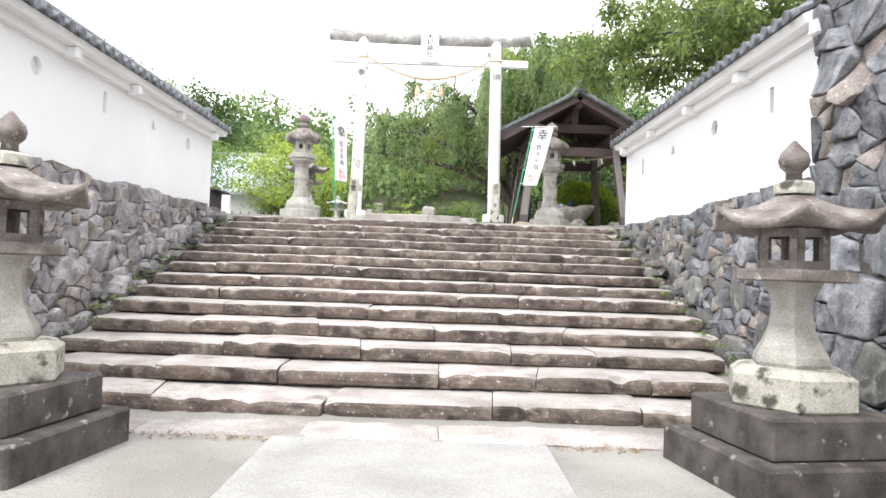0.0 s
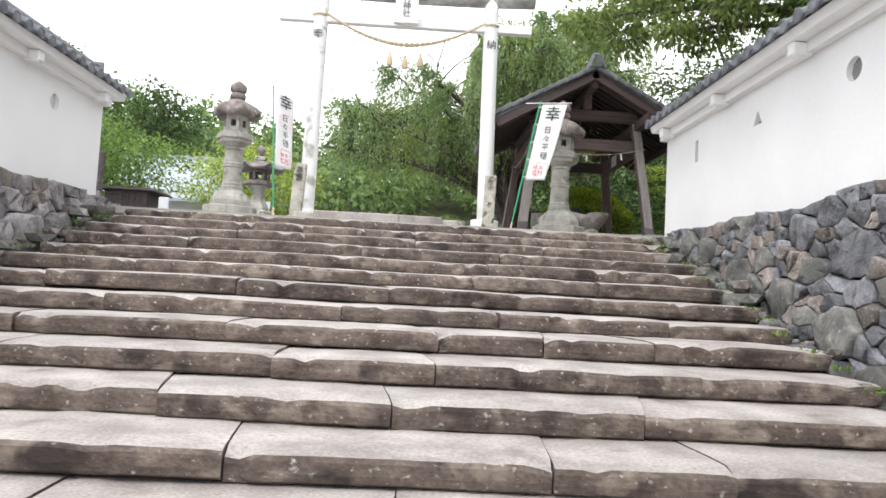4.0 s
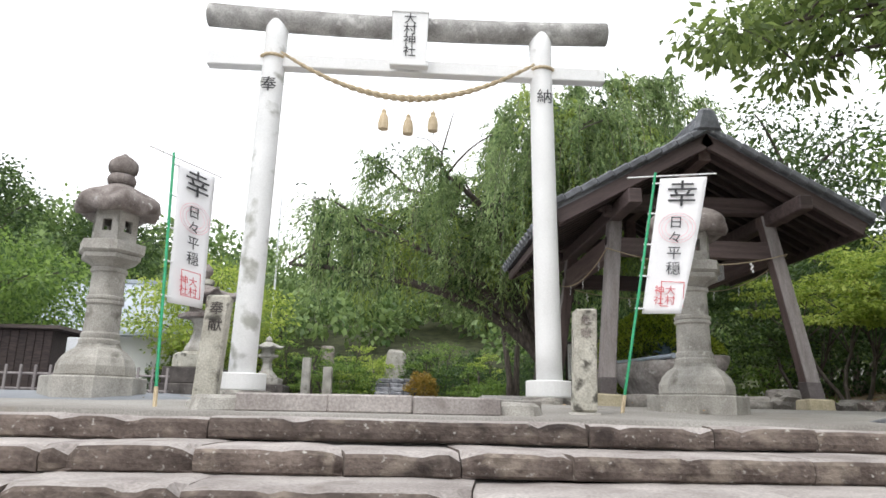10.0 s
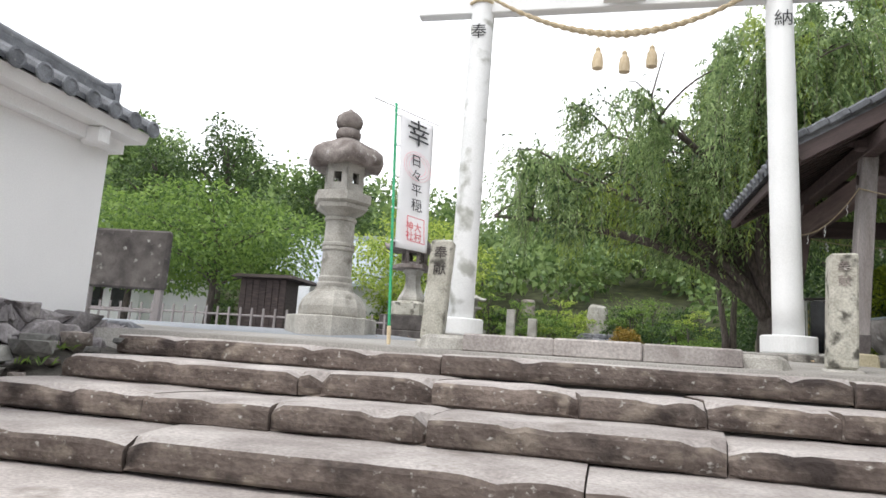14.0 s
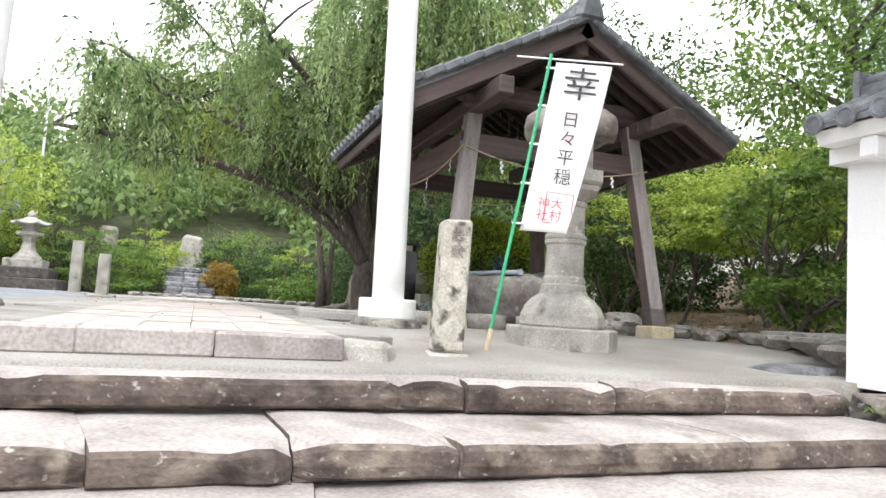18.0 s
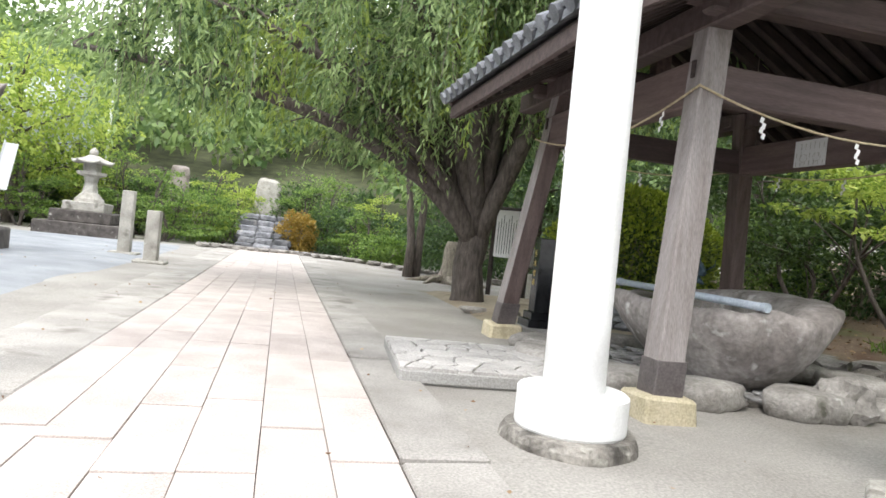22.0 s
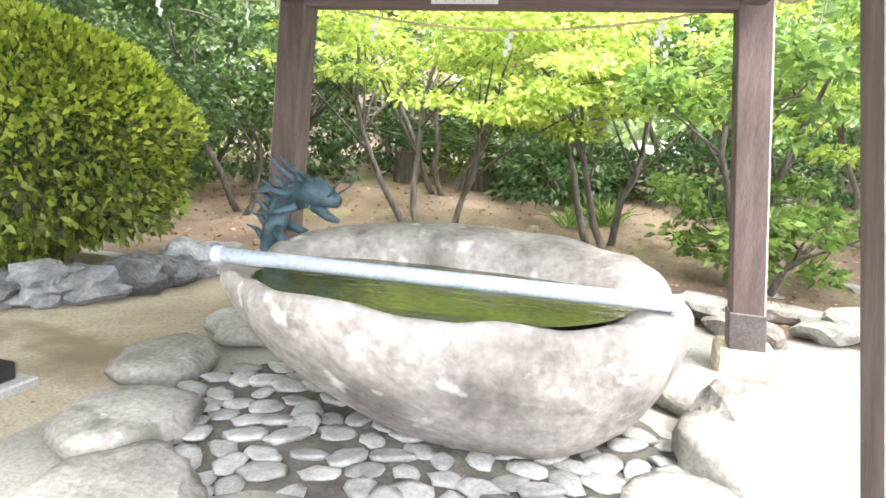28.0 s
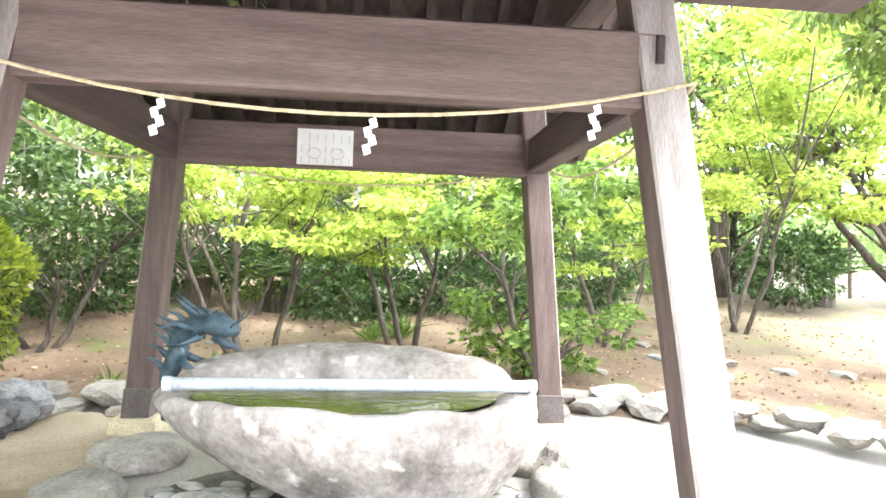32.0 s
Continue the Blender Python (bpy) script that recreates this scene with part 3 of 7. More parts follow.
# ---- the stairs ----
def step_block(length, depth, height, seed, s0=0.0, s1=0.0):
    """A worn kerb-like block: its front face at y = 0, its top at z = 0; s0 and s1 skew its ends."""
    r = np.random.default_rng(seed)
    n = max(5, int(length / 0.075))
    prof = [(depth, -height), (depth, 0.0), (0.34, 0.003), (0.15, 0.0), (0.065, -0.005), (0.022, -0.015), (0.004, -0.040), (0.0, -height * 0.62), (0.010, -height * 0.88), (0.045, -height)]
    ph = r.uniform(0, 99, 5)
    vs, fs = [], []
    chips = [(r.uniform(0, length), r.uniform(0.04, 0.14), r.uniform(0.012, 0.045)) for _ in range(r.integers(1, 4))]
    for e in (0.0, length):
        if r.random() < 0.35:
            chips.append((e, r.uniform(0.05, 0.13), r.uniform(0.02, 0.05)))
    tilt = r.normal(0, 0.006)
    for i in range(n + 1):
        x = length * i / n
        edge = 0.006 if i in (0, n) else 0.0
        for k, (y, z) in enumerate(prof):
            w = 0.030 * noise.noise(Vector((x * 0.7, ph[0], 0))) + 0.009 * noise.noise(Vector((x * 4.0, ph[1], k * 0.25))) + 0.007 * noise.noise(Vector((x * 13, ph[4], k * 0.6)))
            h = 0.016 * noise.noise(Vector((x * 0.7, ph[2], 0))) + 0.006 * noise.noise(Vector((x * 4.0, ph[3], k * 0.3))) + tilt * (x - length / 2)
            chip = sum(c * max(0, 1 - abs(x - a) / b) for a, b, c in chips)
            if 3 <= k <= 8:
                y = y + w + edge + chip * (1.0 if k >= 4 else 0.2)
            if 1 <= k <= 6:
                z = z + h - edge * 0.5 - chip * (1.0 if k >= 4 else 0.1)
            if k == 9:
                y += w
            xx = min(max(x, edge * 0.3), length - edge * 0.3)
            vs.append((xx + y * (s0 + (s1 - s0) * x / length), y, z))
    m = len(prof)
    for i in range(n):
        for k in range(m):
            k2 = (k + 1) % m
            fs.append((i * m + k, (i + 1) * m + k, (i + 1) * m + k2, i * m + k2))
    fs.append(tuple(range(m)))
    fs.append(tuple(n * m + k for k in range(m))[::-1])
    me = mesh_of("step_block", vs, fs)
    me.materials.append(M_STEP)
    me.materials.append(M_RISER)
    # tops take the pale stone; fronts the dark one, dirt plus painted shade
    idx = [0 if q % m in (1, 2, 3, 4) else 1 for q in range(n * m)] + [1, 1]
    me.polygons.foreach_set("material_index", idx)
    return me


JOINTS = {1: (-1.05, 1.78, 2.74, 3.55), 2: (-1.9, -0.95, 0.01, 0.76, 1.49, 3.1), 3: (-2.6, -1.75, -0.80, 0.75, 2.6), 4: (-2.2, 0.07, 1.9, 3.4), 5: (-3.0, -1.3, 0.36, 1.70, 3.3),
          6: (-2.3, -0.6, 1.45, 2.9), 7: (-2.9, -1.0, 0.55, 2.65), 8: (-2.0, 0.15, 1.62, 3.2), 9: (-2.4, -0.7, 1.05, 1.90, 2.84), 10: (-2.1, -0.18, 1.0, 2.95),
          11: (-2.3, -0.71, 0.72, 2.3), 12: (-1.67, -0.11, 1.6, 2.59), 13: (-2.15, -0.89, 0.78, 1.79, 3.0), 14: (-1.9, -0.31, 1.29, 2.7), 15: (-1.8, -0.4, 0.8, 2.2)}


def build_stairs():
    st = thing("stone_stairs", "broad flight of worn grey-brown stone block steps", "stairs", kind="structure")
    for k in range(1, 16):
        y, z = TOP_Y - (k - 1) * TREAD, TOP_Z - (k - 1) * RISE
        x0 = -3.92 + 0.035 * (k - 1) + 0.03 * (k % 3) + (0.15 * (k - 12) if k > 12 else 0)
        x1 = 4.66 - 0.04 * (k - 1) - (0.17 * (k - 11) if k > 11 else 0)
        cuts = [x0, *[j for j in JOINTS[k] if x0 + 0.3 < j < x1 - 0.3], x1]
        skew = [0.0] + [rng.normal(0, 0.16) for _ in cuts[1:-1]] + [0.0]
        for i in range(len(cuts) - 1):
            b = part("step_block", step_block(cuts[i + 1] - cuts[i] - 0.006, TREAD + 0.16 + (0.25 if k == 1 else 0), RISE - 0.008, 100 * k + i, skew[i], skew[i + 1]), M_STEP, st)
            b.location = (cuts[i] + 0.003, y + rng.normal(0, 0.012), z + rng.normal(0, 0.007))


build_stairs()


# ---- the side walls ----
def loophole(kind, y, z, x0, x1):
    bm = bmesh.new()
    if kind == "slit":
        return mesh_from(box((x1 - x0, 0.11, 0.33), ((x0 + x1) / 2, y, z - 0.165)))
    n = 3 if kind == "triangle" else 20
    vs = []
    for x in (x0, x1):
        for k in range(n):
            a = 2 * math.pi * k / n + math.pi / 2
            vs.append((x, y + 0.12 * math.cos(a), z + 0.12 * math.sin(a)))
    fs = [tuple(range(n)), tuple(range(n, 2 * n))[::-1]] + [(k, k + n, (k + 1) % n + n, (k + 1) % n) for k in range(n)]
    me = mesh_of("hole", vs, fs)
    bm.from_mesh(me)
    bmesh.ops.recalc_face_normals(bm, faces=bm.faces)
    bm.to_mesh(me)
    bm.free()
    return me


def mesh_from(bm):
    me = bpy.data.meshes.new("m")
    bm.to_mesh(me)
    bm.free()
    return me


def strip(profile, y0, y1):
    """A profile of (x, z) drawn along y."""
    n = len(profile)
    vs = [(x, y, z) for y in (y0, y1) for x, z in profile]
    fs = [tuple(range(n))[::-1], tuple(range(n, 2 * n))] + [(k, (k + 1) % n, (k + 1) % n + n, k + n) for k in range(n)]
    bm = bmesh.new()
    me = mesh_of("strip", vs, fs)
    bm.from_mesh(me)
    bmesh.ops.recalc_face_normals(bm, faces=bm.faces)
    bm.to_mesh(me)
    bm.free()
    return me


def plaster_wall(name, s, face, y0, y1, z0, holes, label, rise=1.78, blind=None):
    """A white wall along y with its face at x = face, looking to -s; tiled coping with round eave tiles."""
    wall = thing(name, label, "wall", kind="structure")
    back, ridge = face + s * 0.55, face + s * 0.28
    top = z0 + rise
    end = y1 - 0.13 if s > 0 else y1
    body = part("wall_body", strip([(face, z0), (back, z0), (back, top), (face, top)], y0, y1), M_PLASTER, wall)
    cut(body, [loophole(k, y, z, min(face, back) - 0.1, max(face, back) + 0.1) for k, y, z in holes])
    body.data.materials.clear()
    body.data.materials.append(M_PLASTER)
    # shallow panels added behind each opening; their grey is painted shade
    for k, y, z in holes:
        part("loophole_back", box((0.02, 0.4, 0.45), (face + s * 0.07, y, z - 0.22)), blind or M_HOLE_GREY, wall, "loophole back greyed for the shade of its recess")
    part("cornice", strip([(face - s * 0.10, top - 0.10), (face - s * 0.10, top + 0.02), (back + s * 0.10, top + 0.02), (back + s * 0.10, top - 0.10)], y0 - 0.04, y1 + 0.08), M_PLASTER, wall)
    part("eave_board", strip([(face - s * 0.26, top + 0.022), (face - s * 0.30, top + 0.12), (ridge, top + 0.40), (back + s * 0.30, top + 0.12), (back + s * 0.26, top + 0.022)], y0 - 0.1, end + 0.17), M_PLASTER, wall)
    n = int((y1 - y0) / 1.95)
    for i in range(n + 1):
        part("bracket", box((0.22, 0.14, 0.16), (face - s * 0.14, y1 - 0.35 - i * 1.95, top - 0.14), 0.02), M_PLASTER, wall)
    slope = strip([(face - s * 0.34, top + 0.125), (face - s * 0.34, top + 0.165), (ridge, top + 0.47), (back + s * 0.34, top + 0.165), (back + s * 0.34, top + 0.125), (ridge, top + 0.42)], y0 - 0.1, end + 0.2)
    part("tile_bed", slope, M_TILE, wall)
    for side in (1, -1):
        ex = face - s * 0.36 if side == 1 else back + s * 0.36
        run = tube([(ex, 0, top + 0.165), (ridge, 0, top + 0.475)], 0.062, 10)
        disc = lathe([(0.075, -0.012), (0.082, 0.0), (0.082, 0.02), (0.06, 0.026), (0.055, 0.018)], 16)
        disc.transform(Matrix.Translation((ex, 0, top + 0.162)) @ Matrix.Rotation(radians(-90 * s * side), 4, "Y"))
        m = int((y1 - y0) / 0.27)
        for i in range(m + 1):
            y = end + 0.12 - i * 0.27
            t = part("cover_tile", run, M_TILE, wall)
            t.location.y = y
            if side == 1:
                d = part("eave_disc", disc, M_TILE, wall)
                d.location.y = y
    part("ridge_course", strip([(ridge - 0.13, top + 0.44), (ridge - 0.11, top + 0.56), (ridge + 0.11, top + 0.56), (ridge + 0.13, top + 0.44)], y0 - 0.1, end + 0.16), M_TILE, wall)
    part("ridge_cap", tube([(ridge, y0 - 0.1, top + 0.58), (ridge, end + 0.18, top + 0.58)], 0.085, 12), M_TILE, wall, smooth=True)
    part("ridge_end_tile", box((0.30, 0.06, 0.28), (ridge, end + 0.2, top + 0.42), 0.03), M_TILE, wall)
    return wall


plaster_wall("wall_east", 1, 4.95, 10.32, 18.3, 2.5, [("slit", 11.52, 3.775), ("circle", 13.34, 3.79), ("triangle", 15.21, 3.76), ("slit", 17.06, 3.75)],
             "white plastered castle wall with loopholes and a dark tiled coping")
plaster_wall("wall_west", -1, -4.55, 6.0, 18.35, 2.64, [("circle", 16.9, 3.86), ("triangle", 15.2, 3.87), ("slit", 13.4, 3.87), ("circle", 11.6, 3.9), ("slit", 9.8, 3.87), ("triangle", 8.0, 3.87)],
             "long white plastered castle wall with loopholes and tiled coping", 1.67, M_HOLE)
up = thing("wall_east_upper", "taller white plastered wall on a high stone base", "wall", kind="structure")
part("wall_body", strip([(5.0, 4.72), (5.6, 4.72), (5.6, 7.6), (5.0, 7.6)], -6, 10.3), M_PLASTER, up)


def rubble_face(poly, gap, depth, back, seed):
    """A broken, weather-rounded stone face from a 2D cell, proud of its joint. Local axes: u, v in the plane, w outwards."""
    r = np.random.default_rng(seed)
    p0 = np.array(poly)
    c = p0.mean(0)
    size = np.sqrt(((p0 - c) ** 2).sum(1)).mean()
    q = []
    for i in range(len(p0)):
        a, b, d = p0[i - 1], p0[i], p0[(i + 1) % len(p0)]
        ea, ed = np.linalg.norm(b - a), np.linalg.norm(d - b)
        if ea < 0.02:
            continue
        f = r.uniform(0.02, 0.10)
        q.append(b + (a - b) * min(0.4, f * size / max(ea, 0.05)))
        q.append(b + (d - b) * min(0.4, f * size / max(ed, 0.05)))
        for k in range(1, int(ed / 0.14) + 1):
            m = b + (d - b) * k / (int(ed / 0.14) + 1)
            q.append(m + (c - m) * r.uniform(-0.02, 0.10))
    p = np.array(q if len(q) > 3 else p0) - c
    n = len(p)
    k1 = max(0.4, 1 - gap * r.uniform(0.4, 1.6) / max(size, 0.05))
    tilt = r.normal(0, 0.13, 2)
    off = Vector(r.uniform(0, 50, 3))
    rings = [(k1 * 0.98, -back), (k1, 0.0), (k1 * 0.995, depth * 0.72), (k1 * 0.965, depth * 0.97), (k1 * 0.90, depth * 1.0), (k1 * 0.55, depth * 1.02), (k1 * 0.22, depth * 1.03)]
    vs, fs = [], []
    for s, w in rings:
        for k in range(n):
            u, v = p[k] * s
            g = 0.0
            if w > 0:
                lump = noise.noise(Vector((u * 2.2, v * 2.2, 0)) / max(size, 0.12) * 0.5 + off)
                ridge = abs(noise.noise(Vector((u, v, 0)) * 5.0 + off))
                g = (0.13 * lump - 0.10 * ridge) * min(size, 0.4) + 0.010 * noise.noise(Vector((u, v, 0)) * 17 + off) + tilt[0] * u + tilt[1] * v
            vs.append((u + r.normal(0, 0.006), v + r.normal(0, 0.006), w + g))
    for i in range(len(rings) - 1):
        for k in range(n):
            k2 = (k + 1) % n
            fs.append((i * n + k, i * n + k2, (i + 1) * n + k2, (i + 1) * n + k))
    fs.append(tuple((len(rings) - 1) * n + k for k in range(n)))
    return c, vs, fs


def rubble_wall(name, s, face, y0, y1, z_of, low_of, label, count, seed, backing=0.5, limit=300, lean=0.15, lean_top=2.55, rock=None):
    """Fitted rubble in the plane x = face, looking to -s, between low_of(y) and z_of(y): big blocks chinked with small ones."""
    w = thing(name, label, "wall", kind="structure")
    r = np.random.default_rng(seed)
    zt = max(z_of(y0), z_of(y1))
    pts, wts = [], []
    q_ = 0.72
    y0, y1 = y0 * q_, y1 * q_
    up_of, down_of = z_of, low_of
    z_of, low_of = lambda y: up_of(y / q_), lambda y: down_of(y / q_)
    for lo, hi, tries, fit in ((0.25, 0.36, 300, 0.84), (0.14, 0.20, 500, 0.78), (0.05, 0.09, 3500, 0.72)):
        for _ in range(tries):
            if len(pts) >= count:
                break
            y, z = r.uniform(y0, y1), r.uniform(-0.1, zt)
            rad = r.uniform(lo, hi)
            if z > z_of(y) - 0.45 * rad or z < low_of(y) - 0.12:
                continue
            if all((y - a) ** 2 + (z - b) ** 2 > ((rad + c) * fit) ** 2 for a, b, c in pts):
                pts.append((y, z, rad))
                wts.append(0.35 * rad * rad)
    done = cells([(a, b) for a, b, c in pts], [(y0, -0.2), (y1, -0.2), (y1, zt), (y0, zt)], wts)
    order = sorted(done, key=lambda q: -pts[q[0]][0])
    extra_v, extra_f = [], []
    for rank, (i, poly) in enumerate(order):
        poly = [(a / q_, min(b, z_of(a) + 0.03 * math.sin(i))) for a, b in poly]
        c, vs, fs = rubble_face(poly, 0.010, 0.04 + 0.05 * r.random() + 0.12 * pts[i][2], 0.2, seed * 1000 + i)
        small = pts[i][2] < 0.12
        m = M_RUBBLE_WARM if r.random() < (0.28 if small else 0.04) else M_RUBBLE_MOSSY if c[1] - down_of(c[0]) < 0.75 and not small and not rock else rock or M_RUBBLE
        if rank < limit:
            me = mesh_of("rubble_stone", [(-s * w_, u, v) for u, v, w_ in vs], [f[::-1] if s > 0 else f for f in fs])
            ob = part("rubble_stone", me, m, w, smooth=True)
            ob.location = (face - s * lean * max(0, lean_top - c[1]) + r.normal(0, 0.015), c[0], c[1])
        else:
            o = len(extra_v)
            extra_v += [(face - s * lean * max(0, lean_top - c[1]) - s * w_, c[0] + u, c[1] + v) for u, v, w_ in vs]
            extra_f += [tuple(o + k for k in f) for f in fs]
    if extra_v:
        tagged(part("far_rubble", mesh_of("far_rubble", extra_v, extra_f), M_RUBBLE, w), kind="stuff")
    y0, y1, z_of = y0 / q_, y1 / q_, up_of
    zs = [(y0 + (y1 - y0) * k / 20) for k in range(21)]
    vs = [(face + s * 0.03 - s * lean * lean_top, y, -0.2) for y in zs] + [(face + s * 0.03, y, min(lean_top, z_of(y) - 0.05)) for y in zs] + [(face + s * 0.03, y, z_of(y) - 0.05) for y in zs] + [(face + s * backing, y, z_of(y) - 0.05) for y in zs]
    fs = [(j * 21 + k, j * 21 + k + 1, j * 21 + k + 22, j * 21 + k + 21) for j in range(3) for k in range(20)]
    part("fill", mesh_of("fill", vs, fs), M_MORTAR, w)
    return w


def stair_line(y):
    return max(0.0, min(2.5, TOP_Z - (TOP_Y - y) / TREAD * RISE)) - 0.1


rubble_wall("stone_base_east", 1, 4.86, 10.3, 18.75, lambda y: 2.53 + 0.035 * math.sin(y * 3) + 0.10 * max(0, (14 - y) / 3), stair_line, "fitted grey rubble base under the white wall", 520, 3, 0.6, 300, 0.24)
rubble_wall("stone_base_east_high", 1, 4.86, 1.5, 10.3, lambda y: 4.75, lambda y: 0.0, "high fitted grey rubble wall beside the entrance lantern", 340, 5, 0.8, 280)
rubble_wall("stone_base_west", -1, -4.44, 6.0, 18.6, lambda y: 2.66 + 0.04 * math.sin(y * 2.3), stair_line, "fitted grey and brown rubble base under the white wall", 520, 9, 0.6, 300, 0.30, 2.66, M_RUBBLE_PALE)
for face, s, nm in ((4.86, 1, "wall_end_east"), (-4.44, -1, "wall_end_west")):
    w = thing(nm, "rough grey end stones of the retaining wall", "wall", kind="structure")
    for i in range(7):
        b = part("end_stone", stone((0.75, 0.6, 0.55 + 0.1 * (i % 3)), 40 + i, 0.6), M_RUBBLE, w, smooth=False)
        b.location = (face + s * (0.1 + 0.45 * (i % 2)), (18.72 if s > 0 else 18.62) + 0.05 * (i % 3), 1.92 + 0.08 * (i // 2 % 2))


def side_fill(name, s, x_in, x_out):
    """Loose stones and earth between the step ends and the wall."""
    w = thing(name, "loose stones and earth beside the steps", "stairs", kind="structure")
    vs, fs = [], []
    ys = [8.3 + 0.4 * i for i in range(26)]
    for y in ys:
        for f in (0, 0.5, 1):
            x = x_in(y) + (x_out - x_in(y)) * f
            vs.append((x, y, max(0.0, stair_line(y)) - 0.08 + 0.10 * f + 0.05 * noise.noise(Vector((x * 2, y * 2, 1)))))
    fs = [(3 * i + k, 3 * i + k + 1, 3 * i + k + 4, 3 * i + k + 3) for i in range(len(ys) - 1) for k in range(2)]
    part("earth", mesh_of("earth", vs, fs), M_MORTAR, w, smooth=True)
    r = np.random.default_rng(17)
    for i in range(96):
        y = r.uniform(8.6, 18.2)
        a, b = sorted((x_in(y) - s * 0.05, x_out))
        sz = r.uniform(0.08, 0.20) if i % 4 else r.uniform(0.20, 0.34)
        ob = part("loose_stone", stone((sz, sz * r.uniform(0.7, 1.3), sz * 0.75), 200 + i, 0.3, 1, 0.3), M_RUBBLE_MOSSY if r.random() < 0.7 else M_RUBBLE_WARM, w)
        ob.location = (r.uniform(a, b), y, max(0, stair_line(y)) + r.uniform(-0.05, 0.05))


side_fill("stair_side_east", 1, lambda y: 4.62 - max(0, (18 - y)) * 0.06, 4.9)
side_fill("stair_side_west", -1, lambda y: -3.84 + max(0, 18 - y) * 0.03, -4.4)


# ---- the paved walk ----
def build_walk():
    w = thing("paved_walk", "straight walk of pinkish granite slabs in six rows", "pavement", kind="structure")
    r = np.random.default_rng(4)
    sizes = {}
    for c in range(6):
        y = 18.77 - r.uniform(0, 0.6)
        while y < 39.5:
            ln = round(r.choice([0.75, 0.9, 1.05]), 2)
            a = max(18.77, y)
            b = y + ln
            key = round(b - a, 2)
            if key > 0.12:
                if key not in sizes:
                    me = mesh_from(box((0.2855, key - 0.0015, 0.10), (0, key / 2, -0.10), 0.0012))
                    sizes[key] = me
                p = part("paver", sizes[key], M_PAVER, w)
                p.location = (-0.56 + 0.290 * (c + 0.5), a, 2.690 + 0.022 * min(1, max(0, a - 19) / 2) + r.normal(0, 0.0015))
            y = b
    part("bed", box((1.76, 20.8, 0.08), (0.31, 29.2, 2.60)), M_MORTAR, w)
    for x0, x1, sd in ((-1.22, -0.575, 1), (1.195, 1.62, 2)):
        y = 19.0
        while y < 39:
            ln = r.uniform(1.6, 2.6)
            b = part("border_slab", box((x1 - x0 - 0.01, ln - 0.012, 0.10), ((x0 + x1) / 2, y + ln / 2, 2.592 + 0.01 * min(1, (y - 19) / 2)), 0.012, jitter=0.004), M_BORDER, w)
            y += ln
    x = -1.0
    for ln in (0.75, 0.70, 0.745):
        b = part("kerb", box((ln - 0.004, 0.217, 0.15), (ln / 2, 0.1085, -0.15), 0.014, jitter=0.004), M_STEP, w)
        b.location = (x, 18.55, 2.690)
        x += ln
    for x, rz in ((1.16, -25), (-1.42, 25)):
        b = part("kerb_end", box((0.42, 0.36, 0.14), (0, 0, 0), 0.03, (0.8, 0.8), jitter=0.01), M_GRANITE, w)
        b.matrix_basis = pose(x + 0.2, 18.77, 2.52, 0, 0, rz)


build_walk()
low = thing("lower_path", "pale concrete path leading to the stairs", "pavement", kind="structure")
part("slab", box((2.3, 15.6, 0.06), (0.55, 0.75, -0.035), 0.01), M_CONCRETE, low)

